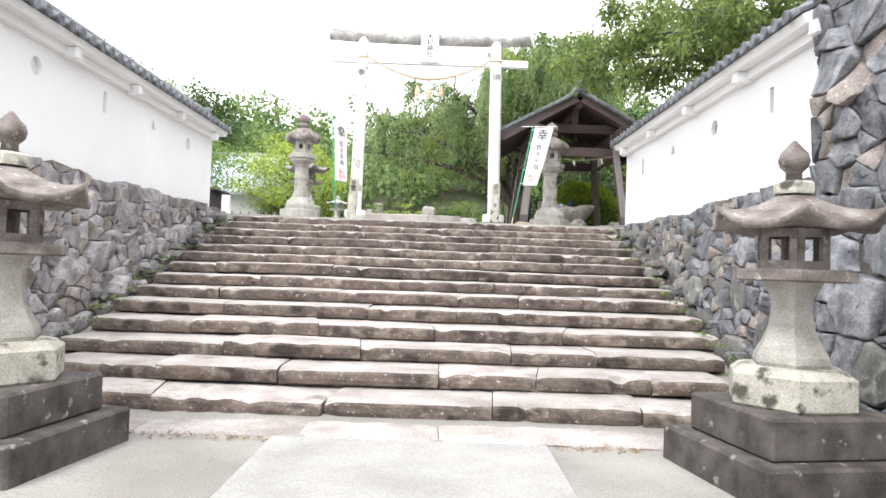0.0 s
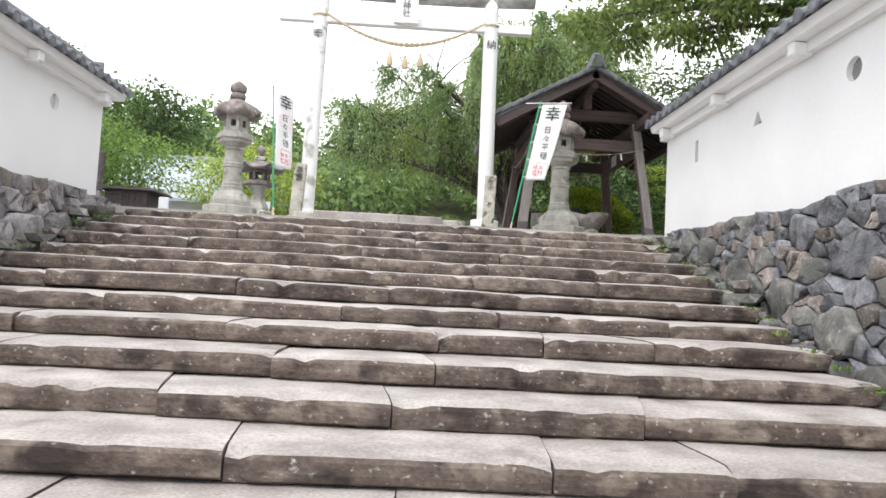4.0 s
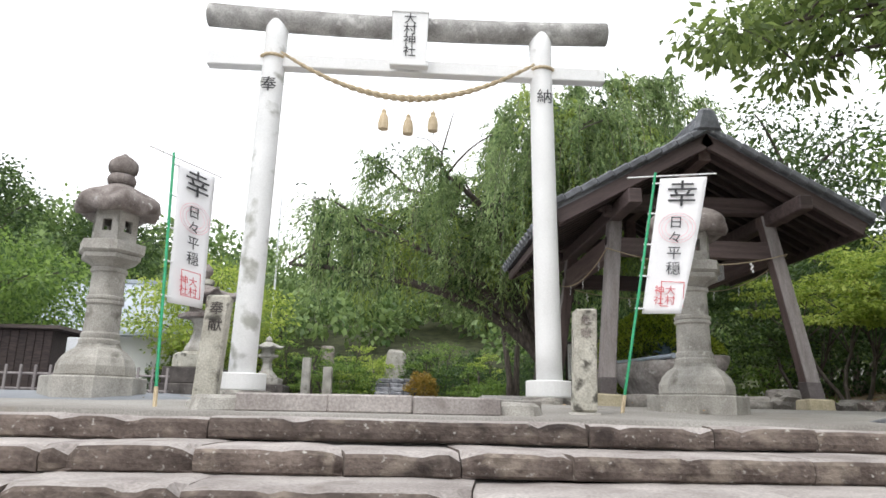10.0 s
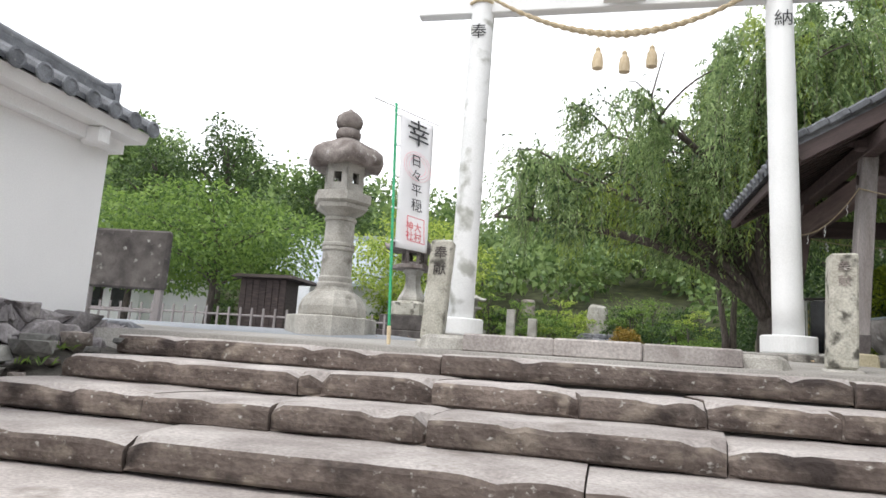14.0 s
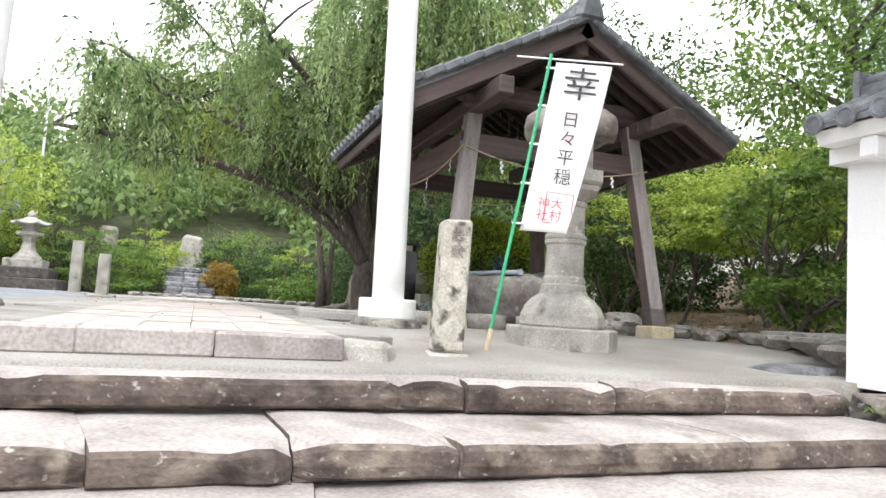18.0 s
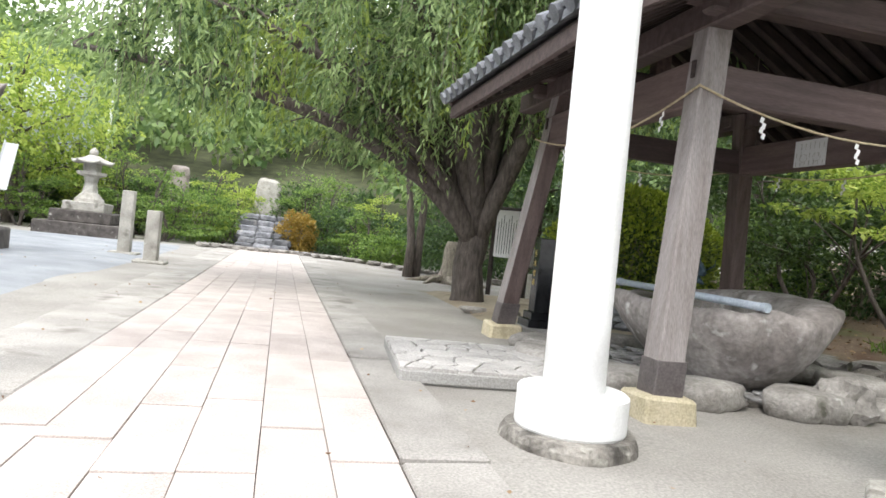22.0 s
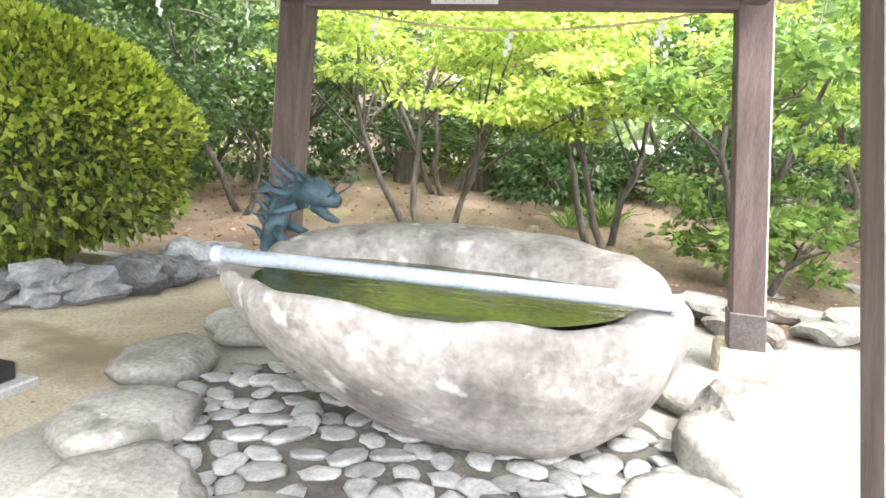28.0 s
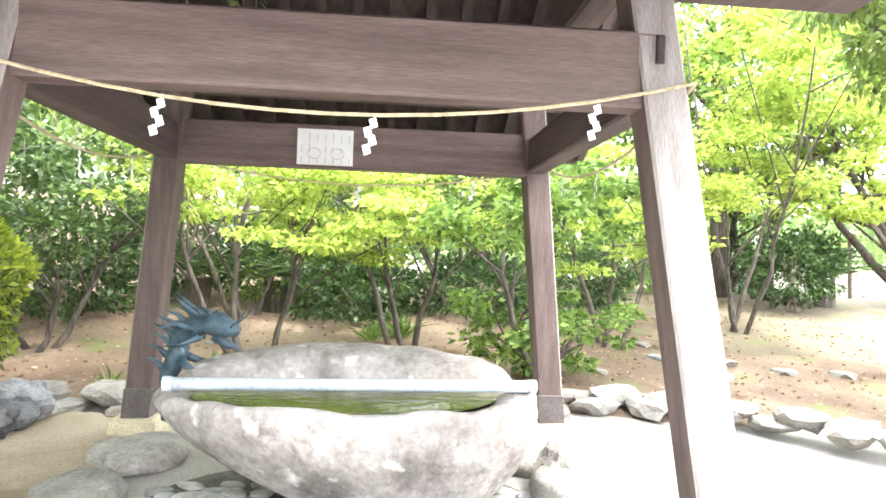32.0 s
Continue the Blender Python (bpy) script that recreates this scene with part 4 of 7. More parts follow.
# ---- the torii ----
def build_torii():
    t = thing("torii", "tall white painted torii gate with a straw rope", "torii gate", (0.290, 21.20, 2.56))
    for sx, patchy in ((-1, True), (1, False)):
        b, top = sx * 1.87, sx * 1.80
        part("base_stone", lathe([(0.40, -0.04), (0.385, 0.04), (0.365, 0.10), (0.36, 0.15), (0.34, 0.19), (0.26, 0.20)], 40, (b, 0, 0), wobble=0.045), M_BASE, t, "rough lichened footing stone")
        part("plinth", lathe([(0.285, 0.195), (0.292, 0.21), (0.292, 0.385), (0.28, 0.397), (0.15, 0.40)], 32, (b, 0, 0)), M_TORII, t, "white round plinth")
        pts = [(b + (top - b) * k / 12, 0, 0.36 + 4.85 * k / 12) for k in range(13)]
        part("pillar", tube(pts, [0.163 - 0.012 * k / 12 for k in range(13)], 28), M_TORII_PATCHY if patchy else M_TORII, t, "pillar with flaking white paint" if patchy else "white pillar", smooth=True)
        part("rope_ring", tube([(top + sx * 0.02 + 0.165 * math.cos(a), 0.165 * math.sin(a), 4.56) for a in [2 * math.pi * k / 20 for k in range(21)]], 0.022, 8), M_ROPE, t)
        words("奉" if sx < 0 else "納", 0.22, (top + sx * 0.025, -0.163, 4.22), M_INK, t, "painted_letter")
    part("top_beam", tube([(-2.73 + 5.46 * k / 16, 0, 5.12 + 0.0010 * (k - 8) ** 2) for k in range(17)], 0.16, 22), M_TORII_GREY, t, "round top beam of stained bare concrete", smooth=True)
    part("tie_beam", box((5.36, 0.17, 0.19), (0, 0, 4.42), 0.012), M_TORII, t)
    pl = part("name_plaque", box((0.46, 0.10, 0.80), (0, -0.20, 4.44), 0.012, (1.06, 1)), M_TORII, t, "white name plaque with black characters")
    words("大村神社", 0.175, (0, -0.262, 5.20), M_INK, pl, "plaque_letters", spacing=0.92)
    for z in (4.43, 5.21):
        part("plaque_rim", box((0.51, 0.13, 0.05), (0, -0.20, z), 0.012), M_TORII, pl)
    rope = []
    for k in range(41):
        u = k / 20 - 1
        rope.append((u * 1.68, -0.21, 3.98 + 0.58 * abs(u) ** 1.9))
    rad = [0.022 + 0.03 * (1 - abs(k / 20 - 1)) ** 0.8 for k in range(41)]
    r = part("straw_rope", tube(rope, [q * 0.75 for q in rad], 8), M_ROPE, t, "twisted sagging straw rope")
    for ph in (0, math.pi):
        tw, rr = [], []
        for k in range(161):
            i = k / 4
            j = min(40, int(i))
            u = i / 20 - 1
            q = rad[j] * 0.5
            a = i * 2.4 + ph
            tw.append((u * 1.68, -0.21 + q * math.cos(a), 3.98 + 0.58 * abs(u) ** 1.9 + q * math.sin(a)))
            rr.append(q * 1.05)
        part("strand", tube(tw, rr, 6), M_ROPE, r)
    for x in (-0.30, 0.02, 0.34):
        tz = 3.93 + 0.02 * abs(x)
        ts = part("straw_tassel", lathe([(0.012, 0.10), (0.035, 0.07), (0.03, 0.04), (0.055, 0.0), (0.07, -0.10), (0.066, -0.18), (0.02, -0.185)], 14, (x, -0.21, tz - 0.22 - (0.05 if abs(x) < 0.1 else 0)), wobble=0.03), M_STRAW, r, "small hanging straw tassel")
        part("cord", tube([(x, -0.21, tz + 0.05), (x, -0.21, tz - 0.13)], 0.004, 5), M_ROPE, ts)
    for k in range(6):
        a = radians(92)
        z = 1.55 - 0.17 * k
        bar = part("painted_mark", box((0.07, 0.004, 0.085), (0, 0, 0), 0.001), M_INK, t, "black painted character")
        bar.matrix_basis = pose(1.86 + 0.1625 * math.cos(a), 0.1625 * math.sin(a), z, 0, 0, 2)


build_torii()


# ---- stone lanterns ----
def octa(r, z0, z1, r2=None, at=(0, 0, 0), seg=8, bevel=0.015, turn=math.pi / 8):
    r2 = r if r2 is None else r2
    return lathe([(r - bevel, z0), (r, z0 + bevel), (r2, z1 - bevel), (r2 - bevel, z1)], seg, at, turn)


def tall_lantern(x, y, z, group):
    t = thing("stone_lantern", "tall weathered granite lantern with a mushroom-shaped cap", "stone lantern", (x, y, z), group)
    t.scale = (0.87, 0.87, 0.985)
    part("base_slab", octa(0.585, -0.06, 0.19), M_GRANITE, t, "octagonal lichened base slab")
    part("base_block", lathe([(0.43, 0.19), (0.445, 0.21), (0.44, 0.30), (0.40, 0.38), (0.33, 0.45), (0.26, 0.49), (0.24, 0.53)], 8, turn=math.pi / 8), M_GRANITE, t)
    prof = [(0.27, 0.53), (0.27, 0.57), (0.25, 0.59), (0.255, 0.61), (0.255, 0.64), (0.235, 0.66), (0.225, 0.95), (0.25, 0.965), (0.25, 0.99), (0.235, 1.0), (0.25, 1.015), (0.25, 1.04), (0.225, 1.055), (0.22, 1.30), (0.245, 1.315), (0.245, 1.345), (0.225, 1.36)]
    part("shaft", lathe([(q * 0.87, h) for q, h in prof], 28), M_GRANITE, t, "round shaft with carved rings")
    part("platform", lathe([(0.20, 1.36), (0.25, 1.40), (0.36, 1.45), (0.37, 1.49), (0.35, 1.50), (0.405, 1.53), (0.405, 1.63), (0.34, 1.645)], 6, turn=0.0), M_GRANITE, t)
    for k in range(6):
        a = math.pi / 3 * k + math.pi / 6
        w = part("firebox_panel", mesh_from_box_with_window(0.27, 0.05, 0.34, 0.11, 0.13), M_GRANITE, t)
        w.matrix_basis = pose(0.218 * math.cos(a), 0.218 * math.sin(a), 1.645, 0, 0, math.degrees(a) - 90)
    cap = [(0.26, 1.985), (0.42, 1.96), (0.53, 1.97), (0.56, 2.02), (0.545, 2.09), (0.45, 2.17), (0.30, 2.25), (0.17, 2.31), (0.12, 2.33)]
    seg = 36
    me = lathe([(q * 0.90, h) for q, h in cap], seg, wobble=0.0)
    for v in me.vertices:
        a = math.atan2(v.co.y, v.co.x)
        q = max(0, math.hypot(v.co.x, v.co.y) - 0.25) / 0.3
        v.co.z += 0.05 * q * math.cos(6 * a)
        v.co.x *= 1 + 0.06 * q * math.cos(6 * a)
        v.co.y *= 1 + 0.06 * q * math.cos(6 * a)
    part("cap", me, M_ROOF_STONE, t, "mushroom-shaped lichened cap", smooth=True)
    part("neck", lathe([(0.12, 2.32), (0.165, 2.34), (0.175, 2.39), (0.15, 2.44), (0.11, 2.45)], 20), M_ROOF_STONE, t, smooth=True)
    part("jewel", lathe([(0.10, 2.45), (0.17, 2.48), (0.185, 2.54), (0.17, 2.60), (0.11, 2.65), (0.05, 2.68), (0.015, 2.71)], 20), M_ROOF_STONE, t, "onion-shaped finial", smooth=True)
    return t


def mesh_from_box_with_window(w, d, h, ww, wh):
    """A slab with a square window through it; underside centre at the origin."""
    xs, zs = [-w / 2, -ww / 2, ww / 2, w / 2], [0, (h - wh) / 2, (h + wh) / 2, h]
    vs = [(x, y, z) for y in (-d / 2, d / 2) for z in zs for x in xs]
    fs = []
    for j in range(3):
        for i in range(3):
            if i == 1 and j == 1:
                continue
            a = j * 4 + i
            fs += [(a, a + 1, a + 5, a + 4), (a + 16, a + 20, a + 21, a + 17)]
    fs += [(5, 6, 22, 21)[::-1], (9, 10, 26, 25), (5, 9, 25, 21), (6, 10, 26, 22)[::-1], (0, 16, 17, 1), (1, 17, 18, 2), (2, 18, 19, 3), (12, 13, 29, 28), (13, 14, 30, 29), (14, 15, 31, 30), (0, 4, 20, 16), (4, 8, 24, 20), (8, 12, 28, 24), (3, 19, 23, 7), (7, 23, 27, 11), (11, 27, 31, 15)]
    return mesh_of("panel", vs, fs)


tall_lantern(3.48, 19.98, 2.60, "lanterns beside the torii")
tall_lantern(-2.86, 20.2, 2.65, "lanterns beside the torii")


def curved_cap(r, h, z, lift, seg=6, steps=10):
    """A hexagonal roof with hollow slopes and upturned corners."""
    n = seg * 6
    vs, fs = [], []
    for i in range(steps + 1):
        s = i / steps
        rr = r * (1 - s) + 0.13 * s
        for k in range(n):
            a = 2 * math.pi * k / n
            ph = (a % (2 * math.pi / seg)) - math.pi / seg
            pol = math.cos(math.pi / seg) / math.cos(ph)
            corner = (abs(ph) / (math.pi / seg)) ** 3
            q = rr * (pol * (1 - 0.15 * s) + 0.15 * s)
            vs.append((q * math.cos(a), q * math.sin(a), z + h * (s ** 1.25 * 0.85 + 0.15 * s) + lift * corner * (1 - s) ** 2.5))
    top = len(vs)
    for k in range(n):
        a = 2 * math.pi * k / n
        ph = (a % (2 * math.pi / seg)) - math.pi / seg
        pol = math.cos(math.pi / seg) / math.cos(ph)
        corner = (abs(ph) / (math.pi / seg)) ** 3
        vs.append((r * 0.97 * pol * math.cos(a), r * 0.97 * pol * math.sin(a), z - 0.055 + lift * corner))
    mid = len(vs)
    for k in range(n):
        a = 2 * math.pi * k / n
        vs.append((0.26 * math.cos(a), 0.26 * math.sin(a), z - 0.02))
    for i in range(steps):
        fs += [(i * n + k, i * n + (k + 1) % n, (i + 1) * n + (k + 1) % n, (i + 1) * n + k) for k in range(n)]
    fs += [(top + k, top + (k + 1) % n, (k + 1) % n, k) for k in range(n)]
    fs += [(mid + k, mid + (k + 1) % n, top + (k + 1) % n, top + k) for k in range(n)]
    fs += [tuple(steps * n + k for k in range(n)), tuple(mid + k for k in range(n))[::-1]]
    return mesh_of("cap", vs, fs)


def gate_lantern(x, y, z, turn, group, scale=1.0, far=False):
    t = thing("stone_lantern", "stone lantern with upswept hexagonal roof on a dark stepped base", "stone lantern", (x, y, z), group, turn=turn)
    t.scale = (scale,) * 3
    part("lower_tier", box((1.36, 1.36, 0.34), (0, 0, -0.06), 0.02), M_GRANITE_DARK, t, "blackened lower tier")
    part("upper_tier", box((1.05, 1.05, 0.30), (0, 0, 0.28), 0.02), M_GRANITE_DARK, t, "blackened upper tier")
    part("base_block", lathe([(0.46, 0.58), (0.48, 0.60), (0.48, 0.82), (0.41, 0.87), (0.36, 0.88)], 6), M_POST, t, "lichened hexagonal base block")
    part("shaft", lathe([(0.28, 0.875), (0.295, 0.91), (0.285, 0.96), (0.225, 1.06), (0.175, 1.17), (0.155, 1.30), (0.165, 1.41), (0.21, 1.49), (0.235, 1.52)], 6), M_GRANITE, t, "waisted hexagonal shaft")
    part("platform", lathe([(0.40, 1.52), (0.47, 1.535), (0.47, 1.60), (0.44, 1.615)], 6), M_ROOF_STONE, t)
    for k in range(6):
        a = math.pi / 3 * k + math.pi / 6
        w = part("firebox_panel", mesh_from_box_with_window(0.265, 0.05, 0.31, 0.155, 0.18), M_ROOF_STONE, t)
        w.matrix_basis = pose(0.213 * math.cos(a), 0.213 * math.sin(a), 1.615, 0, 0, math.degrees(a) - 90)
    part("roof", curved_cap(0.66, 0.23, 1.955, 0.13), M_ROOF_STONE, t, "upswept lichened roof", smooth=True)
    part("roof_knob", lathe([(0.15, 2.20), (0.155, 2.22), (0.155, 2.28), (0.13, 2.30)], 6), M_POST, t, "mossy ring")
    part("jewel", lathe([(0.06, 2.30), (0.058, 2.37), (0.10, 2.41), (0.116, 2.46), (0.10, 2.52), (0.05, 2.575), (0.012, 2.62)], 20), M_ROOF_STONE, t, "onion-shaped finial", smooth=True)
    return t


gate_lantern(3.36, 7.88, 0.0, 10, "lanterns at the foot of the stairs", 0.955)
gate_lantern(-2.42, 7.82, 0.0, -8, "lanterns at the foot of the stairs", 0.955)
gate_lantern(-4.75, 30.2, 2.70, 5, "lanterns in the court", 1.30)


# ---- banners ----
def banner(x, y, z, lean_x, lean_y, flag_turn, group, H=2.46):
    """A green pole leaning by the given run per metre, a white cloth beside it."""
    t = thing("nobori_banner", "white cloth banner with black characters on a leaning green pole", "banner", (x, y, z), group)
    P = lambda h: Vector((lean_x * h, lean_y * h, h))
    part("pole", tube([P(0.12), P(H)], 0.014, 10), M_GREEN, t, "thin green pole")
    part("pole_foot", tube([P(-0.02), P(0.16)], 0.018, 10), M_STRAW, t, "pale pole socket")
    d = Vector((math.cos(radians(flag_turn)), math.sin(radians(flag_turn)), -0.05)).normalized()
    up_ = P(1).normalized()
    off = 0.055
    part("crossbar", tube([P(H - 0.04) - d * 0.28, P(H - 0.04) + d * 0.60], 0.008, 8), M_CLOTH, t, "thin white crossbar")
    w, top, bot = 0.46, H - 0.07, H - 1.50
    nx, nz = 8, 22
    vs, fs = [], []
    nrm = d.cross(up_).normalized()
    for j in range(nz + 1):
        for i in range(nx + 1):
            u, h = i / nx, top + (bot - top) * j / nz
            c = P(h) + d * (off + w * u * (1 - 0.20 * (j / nz) ** 1.5)) + nrm * (0.018 * math.sin(3.0 * u + 5 * j / nz) * (j / nz))
            vs.append(c)
    fs = [(j * (nx + 1) + i, j * (nx + 1) + i + 1, (j + 1) * (nx + 1) + i + 1, (j + 1) * (nx + 1) + i) for j in range(nz) for i in range(nx)]
    cl = part("cloth", mesh_of("cloth", vs, fs), M_CLOTH, t, "white printed cloth", smooth=True)
    sm = cl.modifiers.new("thick", "SOLIDIFY")
    sm.thickness = 0.003
    for k in range(5):
        h = top - 0.05 - (top - bot - 0.1) * k / 4
        part("loop", tube([P(h) - d * 0.02, P(h) + d * 0.07], 0.009, 6), M_CLOTH, cl)
    basis = Matrix((d, up_, nrm)).transposed().to_4x4()
    front = -1 if nrm.y > 0 else 1

    def put(text, size, drop, material, dx=0.0, sp=1.0, name="banner_letters"):
        ob = words(text, size, (0, 0, 0), material, cl, name, turn=(0, 0, 0), spacing=sp)
        ob.matrix_basis = Matrix.Translation(P(top - drop) + d * (off + w / 2 + dx) + nrm * front * 0.024) @ basis
        return ob

    put("幸", 0.31, 0.05, M_INK)
    put("日々平穏", 0.145, 0.43, M_INK, -0.02, sp=1.12)
    put("大村", 0.10, 1.155, M_RED, 0.012, 1.0, "seal_letters")
    put("神社", 0.10, 1.155, M_RED, -0.092, 1.0, "seal_letters")
    for (a, b, c, e) in ((-0.15, -1.13, 0.22, 0.007), (-0.15, -1.38, 0.22, 0.007), (-0.15, -1.38, 0.007, 0.25), (0.063, -1.38, 0.007, 0.25)):
        bm = box((c, e, 0.002), (a + c / 2, b + e / 2, 0))
        ob = part("seal_frame", bm, M_RED, cl)
        ob.matrix_basis = Matrix.Translation(P(top) + d * (off + w / 2) + nrm * front * 0.022) @ basis
    for rr in (0.10, 0.135, 0.16):
        ob = part("printed_ring", tube([(rr * 1.1 * math.cos(a), rr * math.sin(a), 0) for a in [2 * math.pi * k / 28 for k in range(29)]], 0.003, 4), M_PINK, cl)
        ob.matrix_basis = Matrix.Translation(P(top - 0.55) + d * (off + w / 2) + nrm * front * 0.020) @ basis
    return t


banner(2.47, 19.36, 2.60, 0.19, 0.02, -24, "banners beside the torii")
banner(-1.72, 18.78, 2.56, -0.10, 0.17, 56, "banners beside the torii", 2.42)


# ---- inscribed posts ----
def inscribed_post(x, y, z, text, lean, turn, ink, size):
    t = thing("inscribed_post", "mottled square granite post with a worn inscription", "stone post", (x, y, z), "posts before the torii", turn=turn)
    part("foot", box((0.29, 0.28, 0.10), (0, 0, -0.05), 0.02, jitter=0.006), M_GRANITE, t)
    part("shaft", box((0.21, 0.20, 0.94), (0, 0, 0.05), 0.018, (0.98, 0.98), (lean, 0), jitter=0.004), M_POST, t, "lichen-mottled shaft")
    words(text, size, (lean * 0.8, -0.1015, 0.92), ink, t, "carved_letters", spacing=1.15, depth=0.004)


inscribed_post(2.02, 19.05, 2.54, "奉献", 0.02, -6, M_RUBBLE_WARM, 0.10)
inscribed_post(-1.41, 19.15, 2.58, "奉献", 0.05, 4, M_GRANITE_DARK, 0.13)

# ---- the wash-basin shelter ----
PX, PY, PZ = 4.46, 23.40, 2.69
HX, HY, IN = 1.42, 1.60, 0.24
BEAM = 2.06


def zigzag(at, turn, parent, s=1.0):
    """A folded white paper streamer."""
    vs, fs = [], []
    for k in range(4):
        w, h, sh = 0.045, 0.062, (k % 2) * 0.032 + 0.008 * k
        z = -0.055 * k
        o = len(vs)
        vs += [(sh, 0.004 * (k % 2), z), (sh + w, 0.004 * (k % 2), z - 0.012), (sh + w - 0.01, 0.004 * (k % 2) + 0.002, z - h - 0.012), (sh - 0.01, 0.004 * (k % 2) + 0.002, z - h)]
        fs.append((o, o + 1, o + 2, o + 3))
    ob = part("paper_streamer", mesh_of("streamer", [(a * s - 0.03, b, c * s) for a, b, c in vs], fs), M_PAPER, parent, "folded white paper streamer")
    ob.matrix_basis = pose(*at, 0, 6, turn)
    return ob


def build_shelter():
    t = thing("wash_basin_shelter", "open timber shelter with battered posts and a tiled gable roof", "shelter", (PX, PY, PZ))
    for sx in (-1, 1):
        for sy in (-1, 1):
            x, y = sx * HX, sy * HY - (0.03 if sx < 0 < sy else 0)
            part("footing", box((0.37, 0.36, 0.20), (x, y, -0.06), 0.02, (0.94, 0.94), jitter=0.005), M_FOOT, t, "cracked cream concrete footing")
            top = 2.75
            k = IN / BEAM
            ky = k * (1.15 if sx < 0 < sy else 1)
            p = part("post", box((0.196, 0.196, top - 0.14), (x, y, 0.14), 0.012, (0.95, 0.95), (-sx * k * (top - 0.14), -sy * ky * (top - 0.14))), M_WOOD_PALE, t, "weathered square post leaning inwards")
            # faces not turned outwards take the browner timber
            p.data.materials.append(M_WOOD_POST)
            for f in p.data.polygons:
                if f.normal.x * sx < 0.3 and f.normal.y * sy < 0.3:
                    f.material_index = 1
            part("metal_cuff", box((0.21, 0.21, 0.23), (x - sx * 0.005, y - sy * 0.005, 0.135), 0.006, (1, 1), (-sx * k * 0.23, -sy * ky * 0.23)), M_COPPER, p, "dark metal cuff")
            part("peg", box((0.02, 0.035, 0.12), (x - sx * k * 2.2 + sx * 0.11, y - sy * ky * 2.2, 2.24), 0.004), M_WOOD_DARK, p)
    bx, by = HX - IN, HY - IN
    for sx in (-1, 1):
        part("long_beam", box((0.15, 2 * by, 0.32), (sx * bx, 0, BEAM), 0.012), M_WOOD, t)
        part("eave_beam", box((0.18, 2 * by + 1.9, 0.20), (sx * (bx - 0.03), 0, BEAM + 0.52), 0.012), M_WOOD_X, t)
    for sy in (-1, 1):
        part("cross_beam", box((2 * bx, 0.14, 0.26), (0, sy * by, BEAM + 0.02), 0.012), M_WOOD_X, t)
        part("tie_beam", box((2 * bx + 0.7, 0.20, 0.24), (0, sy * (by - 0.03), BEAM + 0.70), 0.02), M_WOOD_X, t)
        part("king_post", box((0.18, 0.15, 0.45), (0, sy * (by - 0.03), BEAM + 0.95), 0.01), M_WOOD, t)
        for sx in (-1, 1):
            part("bracket", box((0.30, 0.15, 0.14), (sx * (bx + 0.02), sy * (by + 0.18), BEAM + 0.56), 0.02), M_WOOD_X, t)
    EX, RZ, EZ, GY = 2.15, 3.70, 2.50, 1.96
    part("ridge_beam", box((0.18, 2 * GY - 0.1, 0.22), (0, 0, RZ - 0.34), 0.01), M_WOOD, t)
    slope = math.atan2(RZ - EZ, EX)
    ln = math.hypot(EX, RZ - EZ)
    for sx in (-1, 1):
        rt = t
        # deck and inner rafters: near-black colour carries the shade under the roof
        deck = part("roof_deck", strip([(0, RZ - 0.06), (sx * EX, EZ - 0.06), (sx * EX, EZ - 0.02), (0, RZ - 0.02)], -GY + 0.02, GY - 0.02), M_WOOD_DARK, rt, "roof underside boards darkened in colour for shade")
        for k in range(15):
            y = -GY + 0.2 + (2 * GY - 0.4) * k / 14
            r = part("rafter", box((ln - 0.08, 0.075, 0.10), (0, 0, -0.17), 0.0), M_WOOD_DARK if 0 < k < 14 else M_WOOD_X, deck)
            r.matrix_basis = pose(sx * EX / 2, y, (RZ + EZ) / 2, 0, math.degrees(slope) * sx, 0)
        for sy in (-1, 1):
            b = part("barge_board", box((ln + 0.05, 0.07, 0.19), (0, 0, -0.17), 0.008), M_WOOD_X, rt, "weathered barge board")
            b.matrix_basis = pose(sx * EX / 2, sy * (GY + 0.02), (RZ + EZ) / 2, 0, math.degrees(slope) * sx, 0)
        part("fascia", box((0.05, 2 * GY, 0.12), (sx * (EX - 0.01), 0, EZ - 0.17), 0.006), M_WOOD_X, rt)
        bed = part("tile_bed", strip([(0, RZ), (sx * (EX + 0.08), EZ - 0.02), (sx * (EX + 0.08), EZ + 0.04), (0, RZ + 0.06)], -GY - 0.05, GY + 0.05), M_TILE, rt, "grey roof tiles")
        cols = 17
        run = tube([(sx * (EX + 0.12), 0, EZ + 0.03), (0, 0, RZ + 0.09)], 0.07, 8)
        for k in range(cols):
            c = part("cover_tile", run, M_TILE, bed)
            c.location.y = -GY + 2 * GY * k / (cols - 1)
        row = box((0.30, 2 * GY + 0.1, 0.022), (0, 0, 0.02), 0.0)
        rm = mesh_from(row)
        for k in range(9):
            c = part("tile_course", rm, M_TILE, bed)
            f = (k + 0.5) / 9
            c.matrix_basis = pose(sx * (EX + 0.08) * f, 0, RZ + (EZ - RZ) * f + 0.055, 0, (math.degrees(slope) + 4) * sx, 0)
        gt = mesh_from(box((0.27, 0.16, 0.10), (0, 0, -0.03), 0.02))
        for k in range(10):
            f = (k + 0.5) / 10
            for sy in (-1, 1):
                c = part("verge_tile", gt, M_TILE, bed)
                c.matrix_basis = pose(sx * (EX + 0.1) * f, sy * (GY + 0.05), RZ + (EZ - RZ) * f + 0.06, 0, (math.degrees(slope) + 3) * sx, 0)
